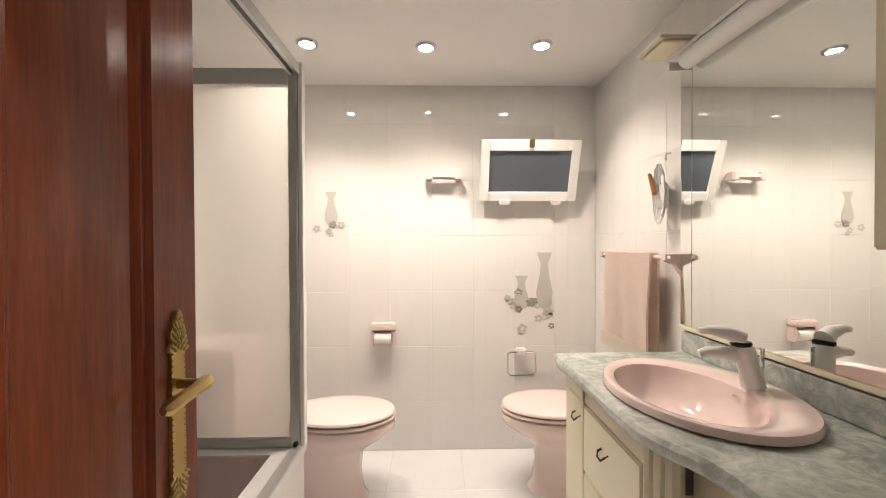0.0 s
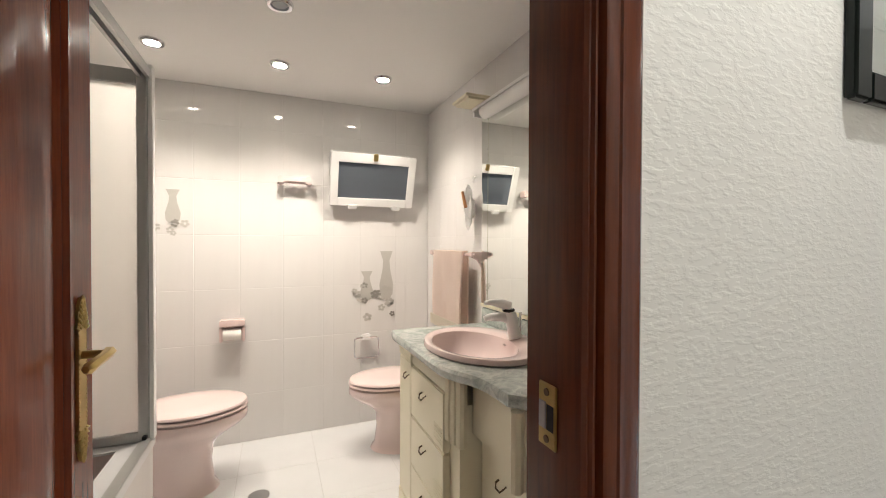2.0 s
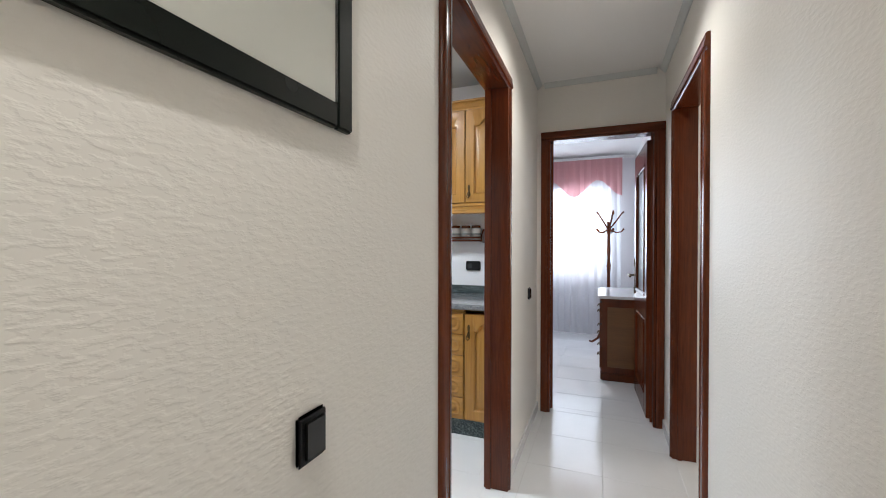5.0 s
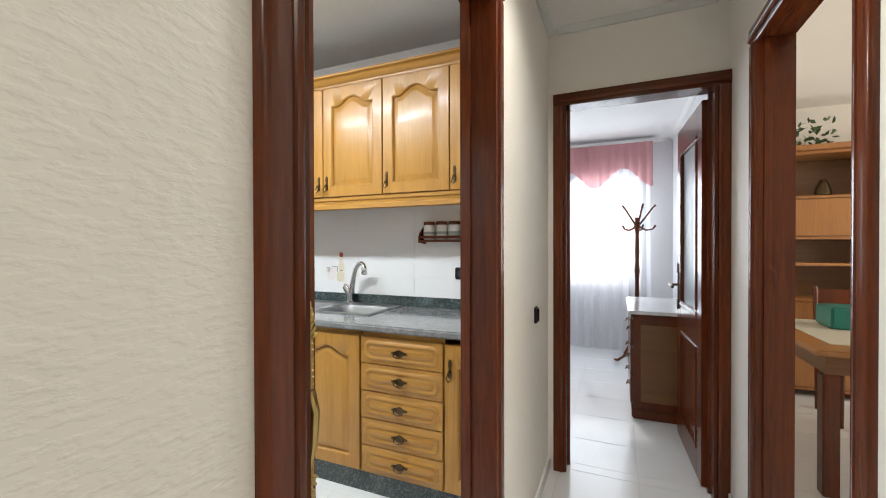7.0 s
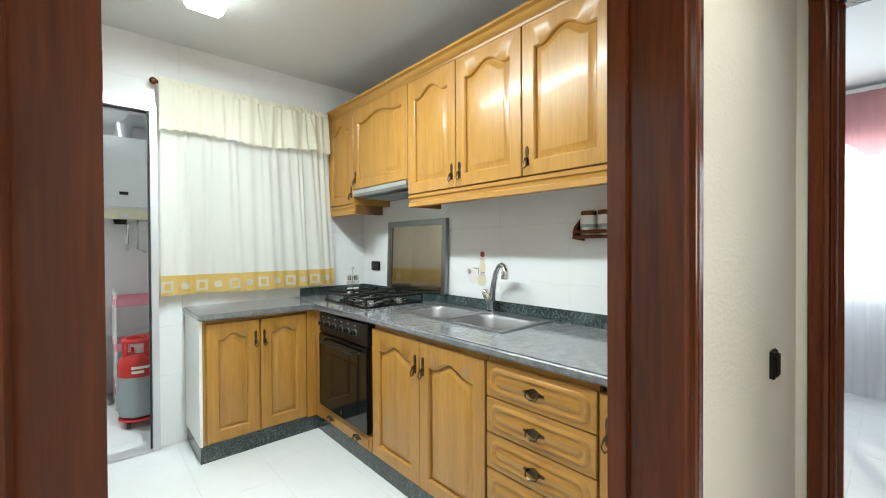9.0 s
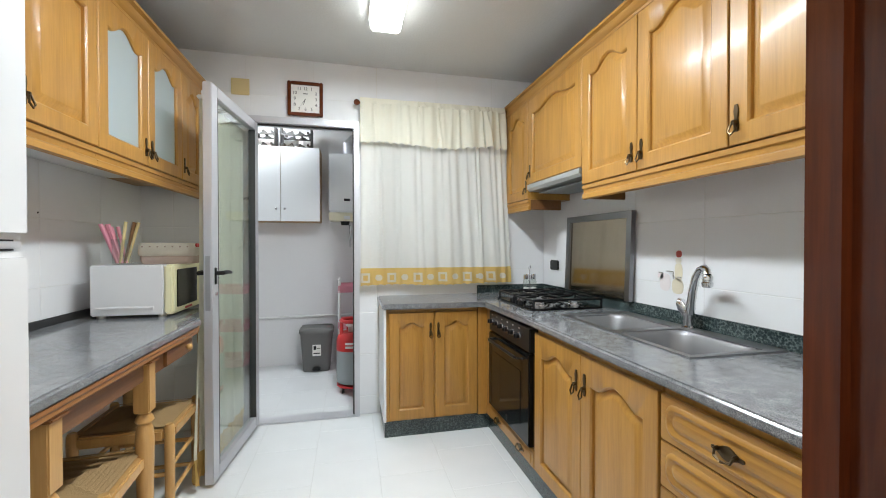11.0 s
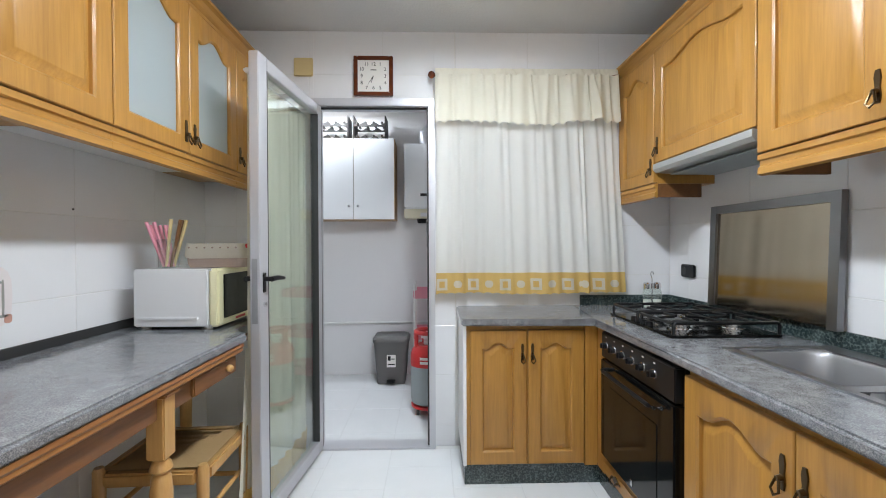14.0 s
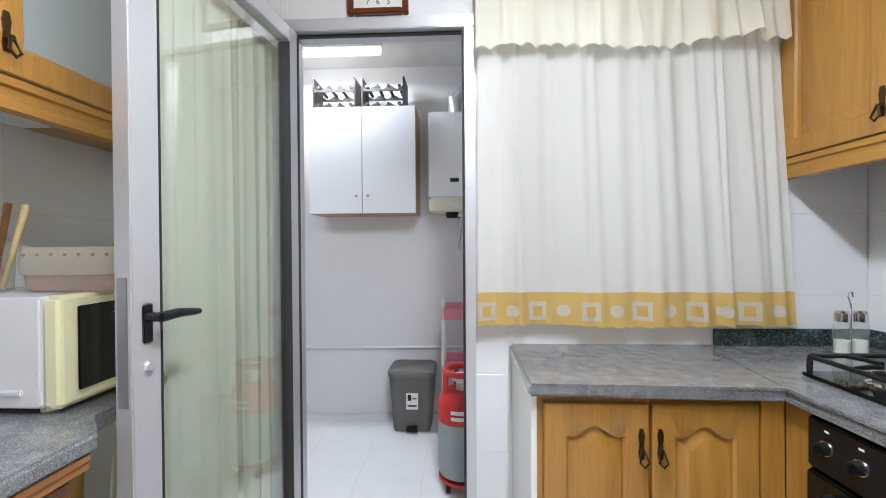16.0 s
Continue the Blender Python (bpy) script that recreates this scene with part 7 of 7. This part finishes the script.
for k, (x0, z0, x1, z1) in enumerate(((0.91, 1.90, 1.04, 1.77), (0.96, 2.0, 1.03, 1.84), (0.93, 1.80, 0.97, 1.84))):
    part("chalk_line", cyl(bmesh.new(), (x0, -0.3428, z0), (x1, -0.3428, z1), 0.006, 0.004, 6), PAPER, fr)
for x, z, w in ((1.247, 0.945, 0.036), (3.46, 0.94, 0.03)):
    sw = thing("light_switch", (x, -0.33, z), "black rocker light switch on the stucco wall", "switch", "hall switches")
    part("plate", boxes((x - w, x + w, -0.342, -0.3305, z - 0.042, z + 0.042), bev=0.006), BLACK, sw)
    part("rocker", boxes((x - w * 0.7, x + w * 0.7, -0.348, -0.3415, z - 0.032, z + 0.032), bev=0.004), BLACK_GLASS, sw)

# ---- bedroom ----
bw = tagged(new("window_3"), "wide white bedroom window behind sheer curtains", "window", kind="structure")
part("window_frame", boxes((6.89, 6.95, -0.95, -0.89, 0.88, 2.1), (6.89, 6.95, 0.94, 1.0, 0.88, 2.1), (6.89, 6.95, -0.89, 0.94, 0.88, 0.94), (6.89, 6.95, -0.89, 0.94, 2.04, 2.1), (6.89, 6.95, 0.0, 0.06, 0.94, 2.04), bev=0.004), PVC, bw)
pn = part("pane", boxes((6.918, 6.922, -0.89, 0.0, 0.94, 2.04)), PANE, bw)
pn2 = part("pane", boxes((6.918, 6.922, 0.06, 0.94, 0.94, 2.04)), PANE, bw)
pn.visible_shadow = pn2.visible_shadow = False
vo = thing("voile_curtain", (6.7, 0.1, 0.05), "sheer white voile curtain over the bedroom window", "curtain")
R = pose(6.72, 0, 0, 0, 0, 90)
part("voile", drape(-1.05, 1.3, 0.0, 2.40, 0.04, 20, 0.02, 21, 8), VOILE, vo, m=R)
rv = thing("rose_valance", (6.64, 0.1, 2.1), "rose pink pleated valance with scalloped edge", "valance")
bm = drape(-1.06, 1.32, 0.0, 2.47, 2.06, 24, 0.012, 22, 6)
for v in bm.verts:
    s = (2.47 - v.co.z) / 0.41
    v.co.z -= 0.11 * s * s * math.cos((v.co.x + 1.06) * 2 * math.pi / 0.62)
part("valance", bm, ROSE, rv, m=pose(6.655, 0, 0, 0, 0, 90))
part("pelmet_rail", boxes((6.64, 6.74, -1.08, 1.34, 2.46, 2.49), bev=0.003), PVC, rv)
dres = thing("dresser", (5.2, -1.0, 0), "dark mahogany dresser with white marble top", "dresser")
part("body", boxes((4.785, 5.64, -1.26, -0.80, 0.075, 0.745), bev=0.004), MAHOGANY, dres)
part("plinth", boxes((4.775, 5.65, -1.265, -0.79, 0.0, 0.074), bev=0.01), MAHOGANY, dres)
part("top_moulding", boxes((4.77, 5.655, -1.27, -0.785, 0.7455, 0.77), bev=0.008), MAHOGANY, dres)
part("side_panel", boxes((4.778, 4.7848, -1.2, -0.85, 0.13, 0.69), bev=0.002), OAK_DARK, dres)
part("marble_top", boxes((4.755, 5.67, -1.278, -0.765, 0.7705, 0.795), bev=0.006), WHITE_MARBLE, dres, "white marble top")
for k in range(3):
    z0 = 0.10 + 0.213 * k
    d = part("drawer", boxes((4.82, 5.605, -0.80, -0.782, z0, z0 + 0.2), bev=0.005), MAHOGANY_X, dres)
    for x in (5.0, 5.42):
        shared("handle", BAIL, d, pose(x, -0.781, z0 + 0.1, 0, 0, 180))
dm = thing("dresser_mirror", (5.2, -1.26, 0.8), "mahogany framed mirror standing on the dresser", "mirror")
part("frame", boxes((4.92, 4.97, -1.272, -1.235, 0.796, 1.62), (5.45, 5.50, -1.272, -1.235, 0.796, 1.62), (4.97, 5.45, -1.272, -1.235, 0.796, 0.85), (4.97, 5.45, -1.272, -1.235, 1.56, 1.62), bev=0.008), MAHOGANY, dm)
part("mirror_sheet", boxes((4.965, 5.455, -1.26, -1.25, 0.845, 1.565)), MIRROR, dm)
rackc = thing("coat_stand", (6.42, -0.89, 0), "dark turned wooden coat stand with curved hooks", "coat stand")
part("pole", lathe(bmesh.new(), [(0.026, 0.28), (0.03, 0.40), (0.02, 0.46), (0.028, 0.50), (0.02, 0.9), (0.028, 1.0), (0.018, 1.1), (0.024, 1.2), (0.018, 1.40), (0.035, 1.48), (0.02, 1.55), (0.028, 1.58)], Matrix.Translation((6.42, -0.89, 0)), 14), MAHOGANY, rackc)
for k in range(5):
    a = k * math.pi / 2.5 + 0.9
    c, s = math.cos(a), math.sin(a)
    part("upper_hook", tube(bmesh.new(), [(6.42 + r * c, -0.89 + r * s, z) for r, z in ((0.02, 1.50), (0.08, 1.58), (0.15, 1.68), (0.18, 1.71))], [0.011, 0.01, 0.009, 0.012], 8), MAHOGANY, rackc)
    part("lower_hook", tube(bmesh.new(), [(6.42 + r * c, -0.89 + r * s, z) for r, z in ((0.02, 1.48), (0.09, 1.44), (0.15, 1.45), (0.18, 1.49))], [0.011, 0.01, 0.009, 0.012], 8), MAHOGANY, rackc)
for k in range(4):
    a = k * math.pi / 2 + 0.5
    c, s = math.cos(a), math.sin(a)
    part("foot", tube(bmesh.new(), [(6.42 + r * c, -0.89 + r * s, z) for r, z in ((0.015, 0.34), (0.07, 0.22), (0.15, 0.06), (0.23, 0.018), (0.26, 0.03))], [0.016, 0.016, 0.015, 0.014, 0.012], 8), MAHOGANY, rackc)

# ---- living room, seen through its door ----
# unseen window, added only to frame the fill lamp
lw4 = tagged(new("window_4"), "unseen white window added around the living room fill lamp", "window", kind="structure")
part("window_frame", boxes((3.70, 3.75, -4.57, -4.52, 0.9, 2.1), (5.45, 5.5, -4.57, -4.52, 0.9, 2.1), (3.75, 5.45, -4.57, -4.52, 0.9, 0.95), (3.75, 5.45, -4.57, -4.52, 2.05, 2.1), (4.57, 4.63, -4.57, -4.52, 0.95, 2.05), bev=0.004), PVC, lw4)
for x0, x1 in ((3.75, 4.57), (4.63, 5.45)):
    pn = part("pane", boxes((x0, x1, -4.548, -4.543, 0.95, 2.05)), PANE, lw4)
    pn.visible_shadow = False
unit = thing("wall_unit", (5.95, -2.6, 0), "honey-brown wooden wall unit with shelves and drop front", "wall unit")
part("upright", boxes((5.78, 6.19, -1.90, -1.86, 0.0, 2.05), bev=0.003), TEAK, unit)
for y in (-2.72, -3.55):
    part("upright", boxes((5.78, 6.19, y - 0.02, y + 0.02, 0.0, 2.05), bev=0.003), TEAK, unit)
part("back_panel", boxes((6.17, 6.195, -3.57, -1.86, 0.0, 2.05)), OAK_DARK, unit)
for z in (0.06, 0.80, 1.10, 1.32, 1.66, 2.03):
    for y0, y1 in ((-2.70, -1.90), (-3.53, -2.74)):
        part("shelf", boxes((5.80, 6.17, y0, y1, z, z + 0.025), bev=0.003), TEAK, unit)
part("cornice", boxes((5.74, 6.19, -3.6, -1.83, 2.056, 2.10), bev=0.008), TEAK, unit)
part("drop_front", boxes((5.785, 5.80, -2.69, -1.91, 1.35, 1.655), bev=0.004), TEAK, unit)
for k in range(2):
    part("cupboard_door", boxes((5.782, 5.80, -2.30 - 0.4 * k, -1.91 - 0.4 * k, 0.09, 0.795), bev=0.006), TEAK, unit)
solo("book_row", boxes((5.9, 6.1, -2.06, -1.92, 1.686, 1.93), bev=0.004), PAPER, "white boxed books on the wall unit shelf", "books")
solo("ornament", lathe(bmesh.new(), [(0.05, 1.686), (0.06, 1.70), (0.045, 1.78), (0.02, 1.83)], Matrix.Translation((5.95, -2.3, 0))), BRONZE, "small dark figure-shaped vase on the shelf", "ornament")
pl = thing("ivy_plant", (5.95, -2.1, 2.1), "trailing green pot plant on the wall unit", "plant")
part("pot", lathe(bmesh.new(), [(0.05, 2.101), (0.07, 2.2)], Matrix.Translation((5.95, -2.12, 0))), PAPER, pl)
bm = bmesh.new()
rnd = random.Random(5)
for k in range(90):
    p = Vector((5.9 + rnd.uniform(-0.12, 0.12), -2.12 + rnd.uniform(-0.22, 0.2), 2.2 + rnd.uniform(-0.08, 0.12)))
    m = Matrix.Translation(p) @ Euler((rnd.uniform(0, 3), rnd.uniform(0, 3), rnd.uniform(0, 3))).to_matrix().to_4x4()
    bm.faces.new([bm.verts.new(m @ Vector(q)) for q in ((0, -0.03, 0), (0.018, 0, 0.004), (0, 0.03, 0), (-0.018, 0, 0.004))])
part("leaves", bm, GREEN, pl)
dt = thing("dining_table", (4.6, -2.2, 0), "honey-brown wooden dining table with dark legs", "table")
part("tabletop", boxes((4.08, 5.12, -2.9, -1.60, 0.72, 0.75), bev=0.008), TEAK, dt)
part("apron", boxes((4.14, 5.06, -2.84, -1.66, 0.62, 0.7195)), OAK_DARK, dt)
for x in (4.16, 5.04):
    for y in (-2.82, -1.68):
        part("leg", boxes((x - 0.035, x + 0.035, y - 0.035, y + 0.035, 0.0, 0.62), bev=0.006), MAHOGANY, dt)
solo("table_runner", boxes((4.25, 5.10, -2.7, -1.72, 0.7505, 0.754)), LACE, "cream cloth laid over the dining table", "tablecloth")
solo("plastic_box", boxes((4.72, 4.95, -2.12, -1.90, 0.7545, 0.89), bev=0.012), TEAL, "teal plastic box on the dining table", "box")
ch = thing("dining_chair", (0, 0, 0), "dark wooden dining chair by the table", "chair", "dining chairs")
part("seat", boxes((-0.2, 0.2, -0.2, 0.2, 0.43, 0.47), bev=0.01), MAHOGANY, ch)
for x in (-0.18, 0.18):
    for y in (-0.18, 0.18):
        part("leg", cyl(bmesh.new(), (x, y, 0), (x, y, 0.43), 0.016, 0.02, 10), MAHOGANY, ch)
    part("back_post", cyl(bmesh.new(), (x, -0.19, 0.47), (x, -0.23, 0.95), 0.018, 0.016, 10), MAHOGANY, ch)
part("backrest", boxes((-0.18, 0.18, -0.235, -0.215, 0.70, 0.93), bev=0.006), MAHOGANY, ch)
ch.matrix_basis = pose(3.85, -2.25, 0, 0, 0, -90)
copy_thing(ch, pose(5.35, -2.3, 0, 0, 0, 90))


# ---- tiles: pieces of the floor and the walls ----
TILE_MESH = {}


def tile_mesh(a, b, thick, axis, material, bev=0.0016):
    key = (round(a, 3), round(b, 3), axis, material.name)
    if key not in TILE_MESH:
        h = [a / 2, b / 2]
        rings = []
        for ins, t in ((0, 0), (0, thick - bev * 0.6), (bev, thick)):
            rings.append([(-h[0] + ins, -h[1] + ins, t), (h[0] - ins, -h[1] + ins, t), (h[0] - ins, h[1] - ins, t), (-h[0] + ins, h[1] - ins, t)])
        bm = loops(bmesh.new(), rings, close_first=False)
        turn = {"z": Matrix(), "-y": pose(0, 0, 0, 90), "-x": pose(0, 0, 0, 0, -90, 0), "+x": pose(0, 0, 0, 0, 90, 0)}[axis]
        bm.transform(turn)
        me = bpy.data.meshes.new("tile")
        bmesh.ops.recalc_face_normals(bm, faces=bm.faces)
        bm.to_mesh(me)
        bm.free()
        me.materials.append(material)
        TILE_MESH[key] = me
    return TILE_MESH[key]


def tile_field(parent, axis, plane, rects, u0, v0, du, dv, thick, material, gap=0.0025, stagger=0.0):
    """Tiles over rectangles (u from, to, v from, to), on a grid from (u0, v0); cut at the rectangles' edges."""
    for a0, a1, b0, b1 in rects:
        i0, i1 = math.floor((a0 - u0) / du), math.ceil((a1 - u0) / du)
        for i in range(i0, i1):
            off = stagger if i % 2 else 0.0
            j0, j1 = math.floor((b0 - v0 - off) / dv), math.ceil((b1 - v0 - off) / dv)
            for j in range(j0, j1):
                x0, x1 = max(u0 + i * du + gap / 2, a0), min(u0 + (i + 1) * du - gap / 2, a1)
                y0, y1 = max(v0 + off + j * dv + gap / 2, b0), min(v0 + off + (j + 1) * dv - gap / 2, b1)
                if x1 - x0 < 0.012 or y1 - y0 < 0.012:
                    continue
                u, v = (x0 + x1) / 2, (y0 + y1) / 2
                w, h = x1 - x0, y1 - y0
                if axis == "z":
                    me, at = tile_mesh(w, h, thick, "z", material), (u, v, plane)
                elif axis == "-y":
                    me, at = tile_mesh(w, h, thick, "-y", material), (u, plane, v)
                else:
                    me, at = tile_mesh(h, w, thick, axis, material), (plane, u, v)
                shared("tile", me, parent, Matrix.Translation(at))


# floors: kitchen, utility, hall, bathroom, bedroom; the living room beyond
tile_field(floor, "z", -0.008, [(0.985, 3.27, -0.22, 2.49)], 2.127, 1.887, 0.357, 0.41, 0.008, FLOOR_TILE, stagger=0.205)
tile_field(floor, "z", -0.008, [(1.15, 3.5, 2.60, 3.95)], 2.127, 1.887, 0.357, 0.41, 0.008, FLOOR_TILE)
tile_field(floor, "z", -0.008, [(-1.4, 3.97, -1.2, -0.33)], 0.2, -1.62, 0.41, 0.41, 0.008, FLOOR_TILE)
tile_field(floor, "z", -0.008, [(-0.6, 0.93, -0.22, 1.40), (-1.3, 0.93, 1.40, 2.16)], 0.1, 0.11, 0.41, 0.41, 0.008, FLOOR_TILE)
tile_field(floor, "z", -0.008, [(3.97, 6.86, -1.28, 1.9)], 0.2, -1.62, 0.41, 0.41, 0.008, FLOOR_TILE)
tile_field(floor, "z", -0.008, [(1.88, 2.765, -0.33, -0.22), (-0.58, 0.212, -0.33, -0.22), (2.70, 3.445, -1.31, -1.2)], -2, -2, 5.9, 5.9, 0.008, FLOOR_TILE)
bm = bmesh.new()
for i in range(10):
    for j in range(8):
        box(bm, 2.1 + 0.41 * i + 0.002, 2.1 + 0.41 * (i + 1) - 0.002, -1.31 - 0.41 * (j + 1) + 0.002, -1.31 - 0.41 * j - 0.002, -0.0079, 0.0)
lf = tagged(part("tiles", bm, FLOOR_TILE, floor), kind="stuff")

# walls
tile_field(wall_bath_north, "-y", 2.168, [(-1.3, 0.245, 0, 2.21), (0.76, 0.93, 0, 2.21), (0.245, 0.76, 0, 1.53), (0.245, 0.76, 1.87, 2.21)], 0.93, -0.037, 0.25, 0.335, 0.008, BATH_TILE, 0.0010)
tile_field(wall_between, "-x", 0.936, [(-0.22, 2.158, 0, 2.21)], 2.158, -0.037, 0.25, 0.335, 0.006, BATH_TILE, 0.0010)
tile_field(wall_bath_west, "+x", -1.306, [(-0.22, 2.158, 0, 2.21)], 2.158, -0.037, 0.25, 0.335, 0.006, BATH_TILE, 0.0010)
tile_field(wall_kitchen_east, "-x", 3.881, [(-0.2, 2.53, 0.84, 1.70)], 1.436, 1.375 - 0.62, 0.45, 0.31, 0.006, KITCHEN_TILE, 0.002)
tile_field(wall_kitchen_east, "-x", 3.881, [(-0.2, 2.53, 2.27, 2.572)], 1.436, 1.375 - 0.62, 0.45, 0.31, 0.006, KITCHEN_TILE, 0.002)
tile_field(wall_kitchen_north, "-y", 2.536, [(0.985, 1.655, 0, 2.572), (2.39, 2.52, 0, 2.572), (3.46, 3.875, 0.8, 2.572), (1.655, 2.39, 2.135, 2.572), (2.52, 3.46, 0.8, 1.02), (2.52, 3.46, 2.2, 2.572)], 3.875, 1.375 - 1.55, 0.45, 0.31, 0.006, KITCHEN_TILE, 0.002)
tile_field(wall_between, "+x", 0.982, [(-0.2, 2.53, 0, 2.572)], 2.53, 1.375 - 1.55, 0.45, 0.31, 0.006, KITCHEN_TILE, 0.002)
